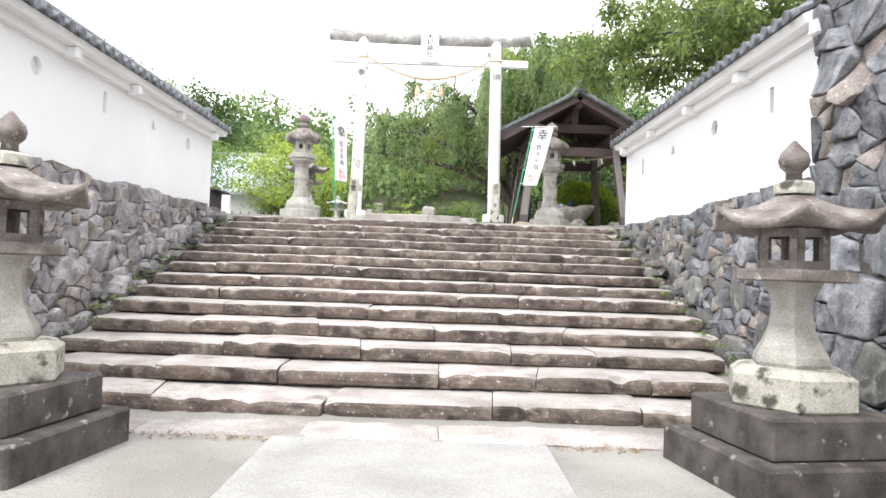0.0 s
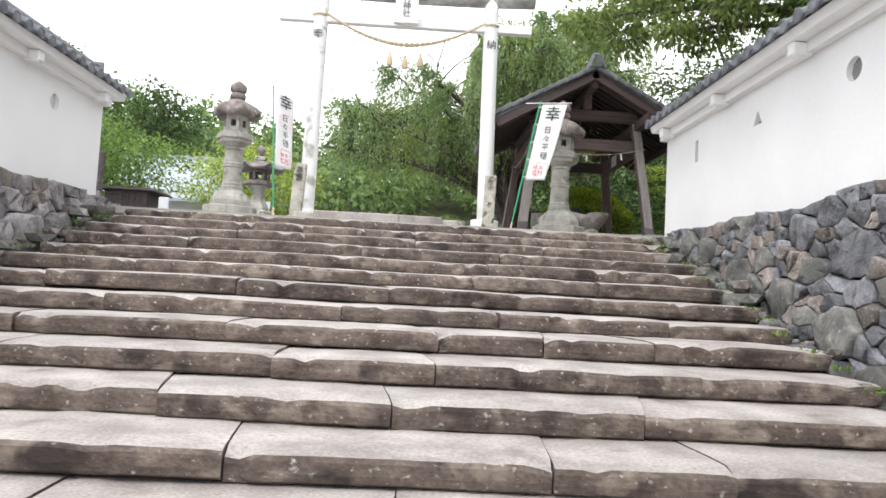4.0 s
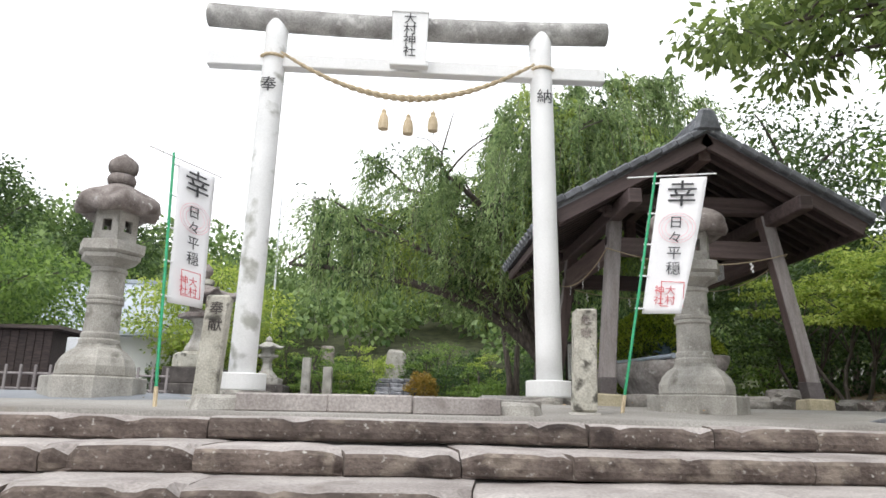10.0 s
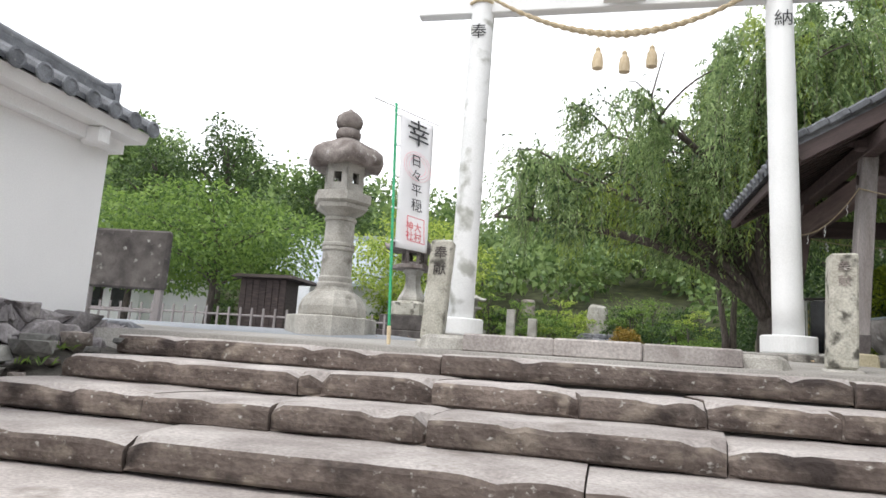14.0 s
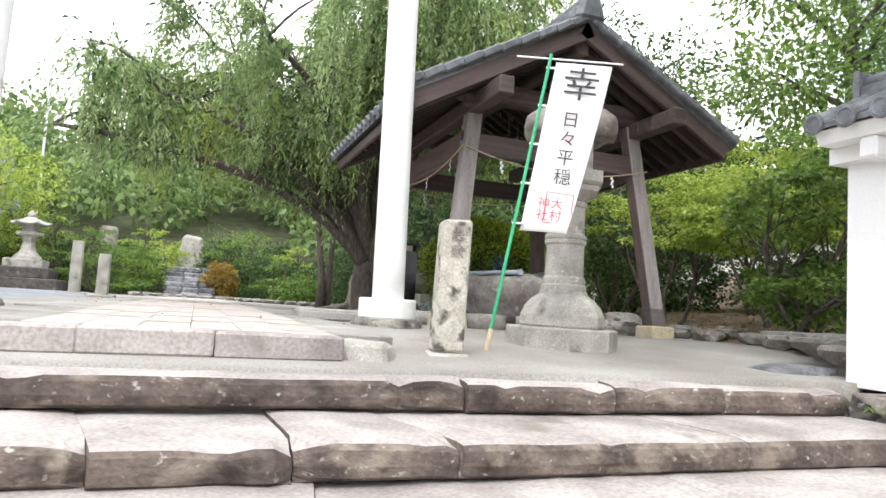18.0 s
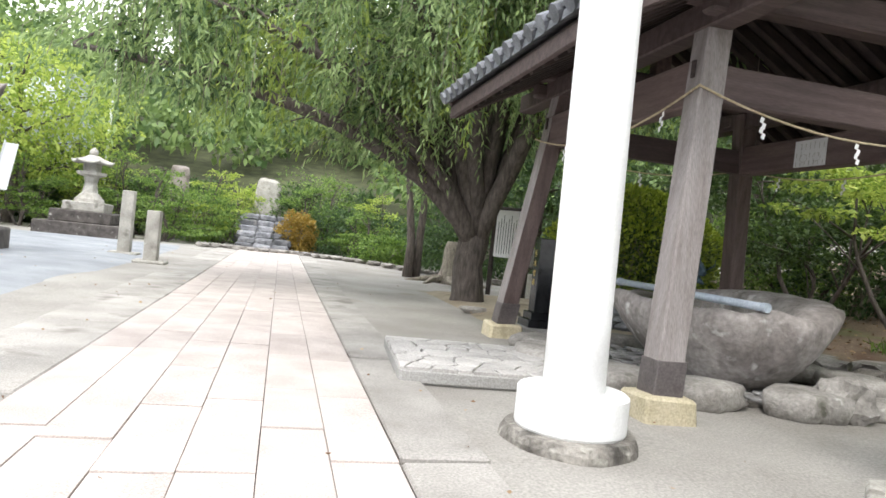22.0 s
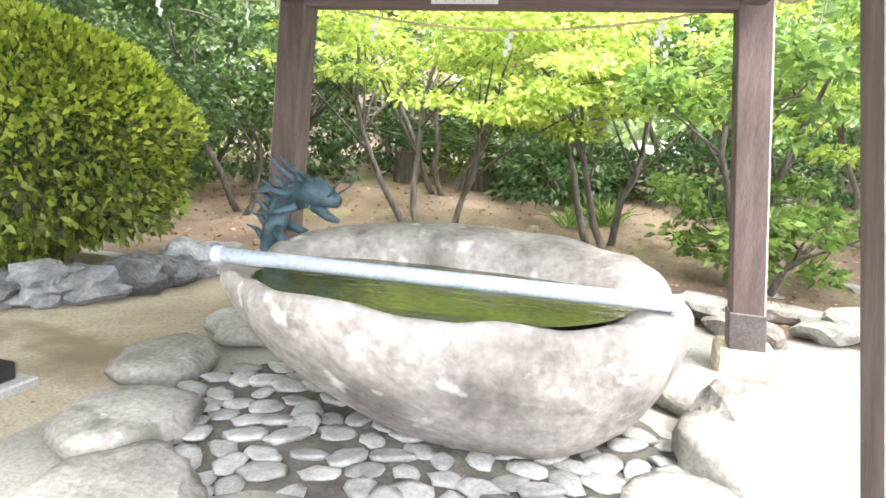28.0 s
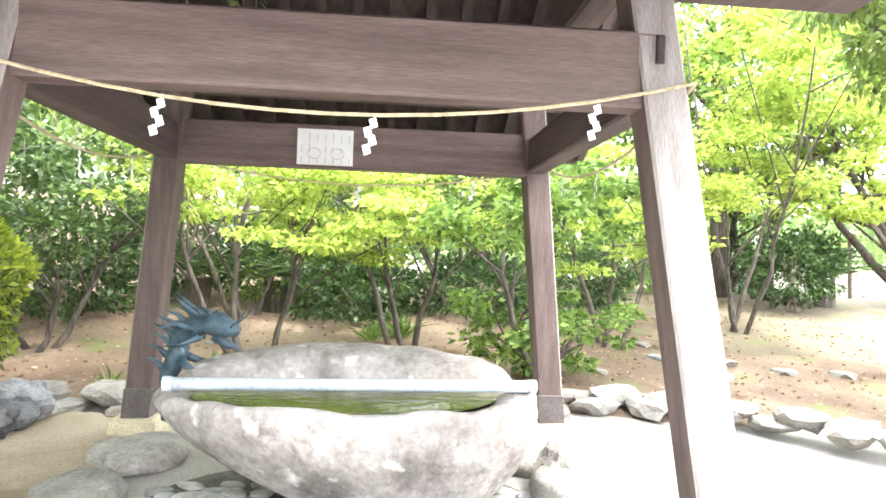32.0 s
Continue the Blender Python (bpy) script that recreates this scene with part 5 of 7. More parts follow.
    rd = part("ridge", box((0.34, 2 * GY + 0.1, 0.16), (0, 0, RZ + 0.06), 0.03), M_TILE, t, "stacked ridge tiles")
    part("ridge_cap", tube([(0, -GY - 0.1, RZ + 0.27), (0, GY + 0.1, RZ + 0.27)], 0.10, 12), M_TILE, rd, smooth=True)
    for sy in (-1, 1):
        part("ridge_ornament", box((0.42, 0.12, 0.36), (0, sy * (GY + 0.1), RZ + 0.02), 0.05, (0.5, 1)), M_TILE, rd, "moulded ridge-end tile")
    # rope with paper streamers round the posts
    rp = part("straw_cord", tube([(0, 0, -9), (0, 0, -9.001)], 0.001, 3), M_ROPE, t, "thin straw cord slung round the posts")
    cx, cy = HX - IN + 0.125, HY - IN + 0.125
    corners = [(-cx, -cy), (-cx, cy), (cx, cy), (cx, -cy)]
    for i in range(4):
        a, b = corners[i], corners[(i + 1) % 4]
        sag = 0.20
        P = lambda u: (a[0] + (b[0] - a[0]) * u, a[1] + (b[1] - a[1]) * u, BEAM + 0.10 - sag * (1 - (2 * u - 1) ** 2))
        part("cord", tube([P(k / 14) for k in range(15)], 0.008, 6), M_ROPE, rp)
        for u in ((0.145, 0.447, 0.72) if i == 0 else (0.2, 0.5, 0.8)):
            q = P(u)
            zigzag((q[0], q[1], q[2] - 0.01), 90 if i % 2 == 0 else 0, rp, 0.62)
    # instructions on the far beam
    sg = part("instruction_sheet", box((0.006, 0.41, 0.265), (bx - 0.085, 0.23, BEAM + 0.015), 0.0), M_PAPER, t, "white instruction sheet with small drawings")
    r = np.random.default_rng(2)
    for k in range(7):
        for j in range(3):
            if r.random() < 0.8:
                part("faint_line", box((0.002, 0.004, r.uniform(0.03, 0.07)), (bx - 0.09, 0.055 + 0.058 * k, BEAM + 0.025 + 0.08 * j), 0.0), M_GRANITE, sg)
    for y in (0.14, 0.31):
        part("small_drawing", tube([(bx - 0.09, y + 0.05 * math.cos(a), BEAM + 0.10 + 0.04 * math.sin(a)) for a in [0.6 * q for q in range(11)]], 0.002, 4), M_GRANITE, sg)


build_shelter()


# ---- the basin and what lies round it ----
def build_basin():
    cx, cy = 4.50, 23.35
    t = thing("water_basin", "huge hollowed natural rock basin full of green water", "water basin", (cx, cy, PZ))
    n, rings = 72, []
    prof = [(0.26, -0.03), (0.46, 0.06), (0.70, 0.25), (0.90, 0.48), (1.0, 0.64), (0.99, 0.71), (0.94, 0.745), (0.85, 0.735), (0.78, 0.69), (0.70, 0.58), (0.5, 0.50), (0.1, 0.48)]
    vs, fs = [], []
    for j, (s, h) in enumerate(prof):
        for k in range(n):
            a = 2 * math.pi * k / n
            rx, ry = 0.84, 1.10
            base = 1 / ((abs(math.cos(a)) ** 2.4 + abs(math.sin(a)) ** 2.4) ** (1 / 2.4))
            d = Vector((math.cos(a), math.sin(a), 0))
            wob = 1 + 0.09 * noise.noise(d * 1.6 + Vector((3, 1, h))) + 0.05 * noise.noise(d * 4 + Vector((0, 0, h * 4))) + 0.02 * noise.noise(d * 11 + Vector((0, 0, h * 9))) - 0.10 * abs(noise.noise(d * 2.3 + Vector((7, 0, h * 2.6)))) * (1 if j < 7 else 0.3)
            inner = j >= 7
            xin = 0.06 if inner else 0
            wide = 1.0
            if inner and math.cos(a) > 0:
                wide = 0.62
            keel = max(0, 1 - h / 0.62) if j < 5 else 0
            x, y = rx * base * s * wob * math.cos(a) * wide - xin - 0.16 * keel, ry * base * s * wob * math.sin(a) * (1.05 if math.sin(a) < 0 else 1) - 0.30 * keel
            z = h
            if j >= 3:
                z += 0.07 * max(0, math.cos(a)) * (1 if j < 8 else 0.3) + ((0.06 * noise.noise(d * 2.2) + 0.035 * noise.noise(d * 6 + Vector((4, 0, 0)))) * (0.5 if math.cos(a) > 0.3 else 1) - 0.06 * max(0, -math.cos(a)) - 0.07 * abs(math.sin(a)) ** 3) * (1 if j < 9 else 0)
            vs.append((x, y, z))
    m = len(prof)
    fs = [(j * n + k, j * n + (k + 1) % n, (j + 1) * n + (k + 1) % n, (j + 1) * n + k) for j in range(m - 1) for k in range(n)]
    fs += [tuple(range(n))[::-1], tuple((m - 1) * n + k for k in range(n))]
    rock = part("rock", mesh_of("rock", vs, fs), M_ROCK, t, "hollowed grey-brown rock", smooth=True)
    sub = rock.modifiers.new("sub", "SUBSURF")
    sub.levels = sub.render_levels = 1
    wv = [(0.68 * math.cos(a) * (0.62 if math.cos(a) > 0 else 1) - 0.06, 0.88 * math.sin(a), 0.635) for a in [2 * math.pi * k / 40 for k in range(40)]]
    part("water", mesh_of("water", wv, [tuple(range(40))]), water_mat, t, "still green water")


build_basin()
pipe = thing("plastic_pipe", "pale blue plastic pipe laid across the basin", "pipe", (4.09, 23.275, 3.42))
part("pipe_body", tube([(-0.10, 0.96, 0.01), (0.10, -0.96, -0.01)], 0.033, 14), M_PIPE, pipe, smooth=True)
for k in (-1, 1):
    part("end_cap", tube([(-0.0965 * k, 0.926 * k, 0.01 * k), (-0.1008 * k, 0.968 * k, 0.01 * k)], 0.038, 14), M_PIPE, pipe)


def build_dragon():
    t = thing("dragon_spout", "blue-green bronze dragon spout rearing over the basin", "statue", (4.82, 24.30, 3.35))
    body = [(0.04, 0.16, -0.30), (0.0, 0.17, -0.02), (-0.05, 0.10, 0.12), (0.03, 0.12, 0.22), (0.02, 0.0, 0.29), (0, -0.12, 0.30), (0, -0.25, 0.25)]
    ctrl = np.array(body)
    tt = np.linspace(0, len(body) - 1, 36)
    pts = np.stack([np.interp(tt, range(len(body)), ctrl[:, k]) for k in range(3)], 1)
    for _ in range(3):
        pts[1:-1] = (pts[:-2] + 2 * pts[1:-1] + pts[2:]) / 4
    rad = np.interp(np.linspace(0, 1, 36), [0, 0.5, 0.72, 0.84, 0.93, 1], [0.055, 0.065, 0.06, 0.085, 0.055, 0.03])
    parts_ = [(pts, rad, 12)]
    for sx in (-1, 1):
        parts_.append((np.array([(sx * 0.04, 0.0, 0.35), (sx * 0.06, 0.08, 0.42), (sx * 0.05, 0.15, 0.48)]), [0.018, 0.013, 0.004], 6))
        parts_.append((np.array([(sx * 0.04, -0.20, 0.28), (sx * 0.10, -0.27, 0.34), (sx * 0.08, -0.31, 0.41)]), [0.007, 0.005, 0.003], 5))
        parts_.append((np.array([(sx * 0.05, 0.02, 0.27), (sx * 0.12, 0.10, 0.31), (sx * 0.13, 0.20, 0.28)]), [0.03, 0.02, 0.006], 6))
        parts_.append((np.array([(sx * 0.05, -0.02, 0.22), (sx * 0.10, 0.08, 0.18), (sx * 0.12, 0.17, 0.17)]), [0.025, 0.016, 0.005], 6))
        parts_.append((np.array([(sx * 0.05, 0.10, 0.10), (sx * 0.13, 0.02, 0.05), (sx * 0.11, -0.07, -0.04)]), [0.03, 0.024, 0.012], 7))
        parts_.append((np.array([(sx * 0.03, -0.08, 0.34), (sx * 0.045, -0.10, 0.37), (sx * 0.03, -0.13, 0.35)]), [0.014, 0.016, 0.01], 6))
    for k in range(9):
        p = pts[6 + 3 * k]
        parts_.append((np.array([p + (0, 0.04, 0.04), p + (0, 0.09, 0.09), p + (0, 0.15, 0.11)]), [0.026, 0.015, 0.004], 5))
    parts_.append((np.array([(0, -0.10, 0.23), (0, -0.19, 0.17), (0, -0.25, 0.15)]), [0.04, 0.028, 0.012], 8))
    part("figure", tubes(parts_), M_DRAGON, t, smooth=True)


build_dragon()


def build_stones():
    spots = [(3.66, 24.42, 0.62, 0.52, 0.34), (3.14, 24.04, 0.66, 0.56, 0.36), (2.98, 23.36, 0.72, 0.82, 0.37), (3.16, 22.62, 0.72, 0.62, 0.36), (3.66, 22.24, 0.64, 0.50, 0.37), (4.35, 22.02, 0.62, 0.50, 0.40),
             (4.35, 24.78, 0.62, 0.45, 0.32), (5.15, 22.12, 0.6, 0.5, 0.3), (5.55, 22.75, 0.6, 0.7, 0.4), (5.6, 23.5, 0.5, 0.7, 0.35), (5.2, 24.75, 0.7, 0.6, 0.3)]
    for i, (x, y, a, b, h) in enumerate(spots):
        ob = tagged(part("boulder", stone((a, b, h), 60 + i, 0.35, 3, 0.11), M_BOULDER, smooth=True), "flat-topped grey boulder bordering the basin", "boulder", "boulders round the basin")
        ob.location = (x, y, PZ - 0.10)
    for i, (x, y, a, b, h) in enumerate([(4.66, 21.98, 0.40, 0.36, 0.36), (5.9, 22.5, 0.7, 0.6, 0.35)]):
        ob = tagged(part("boulder", stone((a, b, h), 90 + i, 0, 3, 0.2), M_BOULDER), "craggy pale rock beside the shelter post", "boulder", "boulders round the basin")
        ob.location = (x, y, PZ - 0.06)
    bed = tagged(part("pebble_bed", lathe([(0.02, -0.02), (1.0, -0.02), (1.0, 0.015), (0.02, 0.03)], 30), M_MORTAR), "dark wet earth under the pebbles", "ground", kind="structure")
    bed.matrix_basis = Matrix.Translation((4.15, 23.35, PZ + 0.01)) @ Matrix.Diagonal((1.0, 1.15, 1, 1))
    peb = thing("pebble_bed_stones", "grey river pebbles bedded under the basin", "pebbles", (4.15, 23.35, PZ), kind="structure")
    r = np.random.default_rng(12)
    shapes = [mesh_from(stone((0.18, 0.125, 0.062), 300 + k, 0.2, 2, 0.16)) for k in range(5)]
    pts = []
    for _ in range(6000):
        a, q = r.uniform(0, 2 * math.pi), math.sqrt(r.random())
        x, y = q * 1.0 * math.cos(a), q * 1.15 * math.sin(a)
        if x > 0.45:
            continue
        if all((x - c) ** 2 + (y - d) ** 2 > 0.118 ** 2 for c, d in pts):
            pts.append((x, y))
    for i, (x, y) in enumerate(pts[:230]):
        ob = part("pebble", shapes[i % 5], M_PEBBLE, peb, smooth=True)
        s = r.uniform(0.82, 1.2)
        ob.matrix_basis = pose(x, y, 0.008, r.normal(0, 5), r.normal(0, 5), r.uniform(0, 360)) @ Matrix.Diagonal((s, s, s, 1))


build_stones()


def flag_piece(poly, gap, h):
    """A flat paving stone from a 2D cell, its arris worn."""
    p = np.array(poly)
    c = p.mean(0)
    p = p - c
    ln = np.sqrt((p ** 2).sum(1))[:, None]
    n = len(p)
    vs = []
    for inset, z in ((gap, -0.02), (gap, h * 0.5), (gap + 0.008, h)):
        q = p * (1 - np.minimum(0.6, inset * 1.25 / ln))
        vs += [(a, b, z) for a, b in q]
    fs = [(j * n + k, j * n + (k + 1) % n, (j + 1) * n + (k + 1) % n, (j + 1) * n + k) for j in range(2) for k in range(n)]
    fs.append(tuple(2 * n + k for k in range(n)))
    return c, vs, fs


def build_flags():
    t = thing("flagstone_platform", "low platform of irregular grey flagstones", "pavement", (2.14, 22.98, PZ), kind="structure", turn=-4)
    x0, x1, y0, y1 = -0.64, 0.64, -0.66, 0.64
    part("slab", box((x1 - x0, y1 - y0, 0.11), ((x0 + x1) / 2, (y0 + y1) / 2, -0.02), 0.02), M_CONCRETE, t)
    r = np.random.default_rng(21)
    pts = []
    while len(pts) < 54:
        p = (r.uniform(x0, x1), r.uniform(y0, y1))
        if all((p[0] - a) ** 2 + (p[1] - b) ** 2 > (0.30 if len(pts) < 6 else 0.115) ** 2 for a, b in pts):
            pts.append(p)
    for i, poly in cells(pts, [(x0, y0), (x1, y0), (x1, y1), (x0, y1)], [-0.035 if k < 6 else 0.0 for k in range(len(pts))]):
        c, vs, fs = flag_piece(poly, 0.009, 0.010)
        ob = part("flagstone", mesh_of("flagstone", vs, fs), M_FLAG, t)
        ob.location = (c[0], c[1], 0.095)


build_flags()


# ---- small monuments ----
mon = thing("inscribed_monument", "polished black stone pillar with gilt characters", "monument", (3.62, 25.36, PZ))
mon.scale = (0.86, 0.86, 0.86)
part("footing", box((0.62, 0.56, 0.12), (0, 0, -0.03), 0.01), M_CONCRETE, mon)
part("lower_base", box((0.46, 0.42, 0.10), (0, 0, 0.09), 0.008), M_BLACKSTONE, mon)
part("upper_base", box((0.36, 0.32, 0.10), (0, 0, 0.19), 0.008), M_BLACKSTONE, mon)
part("pillar", box((0.26, 0.22, 1.0), (0, 0, 0.29), 0.008), M_BLACKSTONE, mon)
part("lettering", box((0.002, 0.10, 0.55), (-0.131, 0, 0.55)), M_BLACKSTONE, mon)
for k in range(4):
    words("手水舎奉"[k], 0.10, (-0.134, 0.02, 1.12 - 0.13 * k), M_GOLD, mon, "gilt_letter", turn=(90, 0, -90))

nb = thing("notice_board", "white notice board with small roof on two dark posts", "notice board", (4.98, 30.6, PZ), turn=-38)
for x in (-0.36, 0.36):
    part("post", box((0.08, 0.08, 1.72), (x, 0, -0.05), 0.005), M_WOOD_DARK, nb)
part("board", box((0.64, 0.04, 0.95), (0, -0.02, 0.75), 0.004), M_PAPER, nb, "white board with columns of small writing")
part("board_roof", box((0.98, 0.26, 0.06), (0, 0, 1.68), 0.01, (0.96, 0.7)), M_WOOD_DARK, nb)
for k in range(11):
    part("written_column", box((0.010, 0.004, 0.62 + 0.14 * ((k * 7) % 3) / 2), (-0.26 + 0.052 * k, -0.043, 0.82)), M_INK, nb)
rk = tagged(part("display_rock", stone((1.0, 0.8, 0.55), 77, 0, 3, 0.2), M_BOULDER, smooth=True), "brown natural rock set on a grey plinth", "rock")
rk.location = (5.6, 29.9, 3.18)
rp_ = thing("rock_plinth", "grey stone plinth under a rock", "plinth", (5.6, 29.9, PZ))
part("plinth_block", box((0.7, 0.6, 0.55), (0, 0, -0.05), 0.02), M_GRANITE, rp_)

for i, (x, y, h) in enumerate(((-1.62, 31.0, 0.98), (-2.42, 32.7, 1.32))):
    sp = thing("gate_post", "slim square granite post beside the walk", "stone post", (x, y, PZ), "granite posts by the walk")
    part("shaft", box((0.24, 0.24, h), (0, 0, -0.05), 0.015, (0.96, 0.96)), M_GRANITE, sp)
    part("foot_stone", box((0.55, 0.45, 0.07), (0, 0, -0.03), 0.02), M_GRANITE, sp)


def stepped_lantern(x, y, s):
    t = thing("stone_lantern", "distant grey stone lantern on a broad rough stepped base", "stone lantern", (x, y, PZ), "lanterns in the court")
    t.scale = (1, 1, 0.86)
    for k, (w, z, h) in enumerate(((2.6, -0.05, 0.45), (1.9, 0.40, 0.38), (1.3, 0.78, 0.32))):
        part("tier", box((w * s, w * s, h), (0, 0, z), 0.03, jitter=0.01), M_GRANITE_DARK if k < 2 else M_GRANITE, t)
    part("shaft", lathe([(0.42, 1.10), (0.40, 1.2), (0.22, 1.42), (0.17, 1.75), (0.22, 1.95), (0.40, 2.02), (0.42, 2.12)], 6), M_GRANITE, t)
    part("firebox", lathe([(0.25, 2.12), (0.25, 2.42)], 6), M_GRANITE, t)
    part("roof", curved_cap(0.6, 0.25, 2.44, 0.08), M_GRANITE, t, smooth=True)
    part("jewel", lathe([(0.08, 2.68), (0.13, 2.76), (0.10, 2.86), (0.02, 2.95)], 14), M_GRANITE, t, smooth=True)


stepped_lantern(-4.9, 39.6, 0.85)

fs_ = thing("garden_steps", "short flight of rough stone steps up to a monument", "stairs", (0.05, 40.4, PZ), kind="structure")
for k in range(6):
    for j in range(3):
        b = part("step_stone", box((0.56, 0.5, 0.22), (-0.55 + 0.56 * j + 0.05 * (k % 2), 0.42 * k, -0.03 + 0.19 * k), 0.05, jitter=0.02), M_RUBBLE, fs_)
ms = thing("standing_stone", "pale upright natural stone monument", "monument", (-0.05, 44.4, PZ + 1.05))
part("slab", box((1.25, 0.4, 1.5), (0, 0, 0), 0.18, (0.62, 0.7), jitter=0.05, seg=2), M_GRANITE, ms)
part("mound", box((2.4, 1.6, 1.1), (0, 0, -1.05), 0.2, (0.8, 0.7), jitter=0.05), M_RUBBLE, ms)
r_ = np.random.default_rng(33)
for i in range(26):
    x = -1.6 + i * 0.33 if i < 20 else 4.9 + 0.33 * (i - 20)
    y = 39.3 + 0.25 * math.sin(i) - (max(0, x - 2.2) * 1.35)
    ob = tagged(part("edging_stone", stone((0.45, 0.4, 0.24), 400 + i, 0.3, 2, 0.18), M_BOULDER), "low grey edging stone of the planted bed", "stone", "edging stones of the planting")
    ob.location = (x, y, PZ - 0.04)

# ---- plants ----
def bezier(a, b, c, n=10):
    return [tuple(Vector(a) * (1 - t) ** 2 + Vector(b) * 2 * t * (1 - t) + Vector(c) * t * t) for t in [k / (n - 1) for k in range(n)]]


def weeping_tree():
    t = thing("weeping_tree", "large weeping tree with trailing green foliage over the walk", "tree", (3.65, 28.6, PZ))
    r = np.random.default_rng(5)
    tr = [(0.0, 0.05, -0.2), (0.0, 0.0, 0.1), (-0.05, 0.0, 0.6), (0.02, 0.05, 1.0), (0.1, 0.1, 1.4)]
    part("trunk", tube(tr, [0.34, 0.27, 0.24, 0.25, 0.2], 14), M_BARK, t, "dark rough trunk", smooth=True)
    tips = [(-5.9, -0.8, 3.0), (-4.9, 0.8, 4.2), (-4.2, -1.8, 3.6), (-3.4, 0.2, 5.2), (-2.5, -2.0, 4.8), (-1.3, 0.5, 6.5), (-0.6, -2.6, 6.1), (0.6, -0.5, 7.3), (1.4, -2.4, 6.4), (2.2, 0.4, 7.2), (3.0, -1.4, 6.0), (3.4, 1.8, 6.2), (0.5, 2.6, 6.4), (-2.0, 2.4, 5.8), (-3.8, 2.4, 4.6), (2.0, -3.2, 5.2)]
    limbs, anchors = [], []
    for i, q in enumerate(tips):
        m = (q[0] * 0.35 + r.normal(0, 0.2), q[1] * 0.35 + r.normal(0, 0.2), q[2] * 0.82 + 0.4)
        if i == 0:
            m = (-1.4, -0.4, 2.9)
        b = bezier((0.02, 0.05, 0.9), m, q, 12)
        b = [(x + 0.10 * noise.noise(Vector((x, y, z)) * 1.3), y + 0.1 * noise.noise(Vector((z, x, y)) * 1.3), z) for x, y, z in b]
        limbs.append((b, [0.14 * (1 - k / 12) ** 0.8 + 0.018 for k in range(12)], 8))
        for k in range(4, 12):
            anchors.append(Vector(b[k]))
        for k in range(9):
            s = Vector(b[r.integers(5, 12)])
            e = s + Vector((r.normal(0, 1.0), r.normal(0, 1.0), r.uniform(0.0, 0.7)))
            tw = bezier(s, (s + e) / 2 + Vector((0, 0, 0.4)), e, 6)
            limbs.append((tw, [0.03 - 0.004 * j for j in range(6)], 5))
            anchors += [Vector(p) for p in tw[2:]]
    for lb in limbs[:: 10]:
        part("limb", tubes([lb]), M_BARK, t, "dark spreading limb", smooth=True)
    part("small_branch", tubes([lb for q, lb in enumerate(limbs) if q % 10]), M_BARK, t, smooth=True)
    strands = []
    old, new_ = ([], []), ([], [])
    for c_ in range(560):
        a0 = anchors[r.integers(0, len(anchors))]
        if a0.x < -1.3 and r.random() < 0.42:
            continue
        rad = Vector((a0.x, a0.y, 0))
        rad = rad.normalized() if rad.length > 0.3 else Vector((1, 0, 0))
        out0 = rad * r.uniform(0.15, 0.6) + Vector((r.normal(0, 0.2), r.normal(0, 0.2), 0))
        low = 1.95 if a0.x < -1.0 else (2.1 if a0.y < -0.5 else 1.5)
        ln0 = min(r.uniform(0.9, 3.0), max(0.4, a0.z - low - r.uniform(0, 0.9)))
        P, D = new_ if r.random() < 0.18 else old
        for i in range(r.integers(8, 14)):
            a = a0 + Vector(r.normal(0, 0.13, 3))
            out = out0 + Vector(r.normal(0, 0.10, 3))
            ln = ln0 * r.uniform(0.6, 1.1)
            n = max(5, int(ln * 27))
            s = np.linspace(0, 1, n)
            c = np.stack([a.x + out.x * s * (1.8 - 0.8 * s), a.y + out.y * s * (1.8 - 0.8 * s), a.z + 0.2 * np.sin(s * 3) - ln * s ** 1.7], 1) + r.normal(0, 0.018, (n, 3))
            P.append(c)
            D.append(np.stack([r.normal(0, 0.5, n) + out.x * 0.6, r.normal(0, 0.5, n) + out.y * 0.6, r.uniform(-1.5, -0.1, n)], 1))
            if i < 2 and n > 8:
                strands.append((c[:: max(1, n // 6)], 0.005, 3))
    part("crown", leaves(np.concatenate(old[0]), np.concatenate(old[1]), 0.125, 0.033, 0.15, 8), L_WEEP, t, "trailing narrow green leaves")
    part("young_foliage", leaves(np.concatenate(new_[0]), np.concatenate(new_[1]), 0.125, 0.033, 0.15, 9), L_WEEP_NEW, t, "yellow-green young trailing leaves")
    # clumps round the limbs, in a dark leaf colour as the crown's inner shade
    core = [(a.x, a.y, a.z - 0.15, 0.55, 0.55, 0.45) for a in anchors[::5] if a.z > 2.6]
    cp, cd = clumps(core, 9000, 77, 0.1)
    part("inner_foliage", leaves(cp, cd, 0.15, 0.05, 0.3, 10), L_DARK, t, "inner leaves coloured dark for shade inside the crown")
    part("twig", tubes([s for s in strands if len(s[0]) > 2]), M_BARK_PALE, t)
    bare = [(-2.6, -0.6, 4.9), (-2.55, -0.62, 5.9), (-2.3, -0.6, 6.9)]
    part("bare_top", tubes([(bare, [0.035, 0.028, 0.012], 6), ([(-2.55, -0.62, 5.85), (-2.9, -0.6, 6.2), (-3.3, -0.6, 6.25)], [0.02, 0.014, 0.006], 5)]), M_BARK, t, "bare dead leader")


weeping_tree()


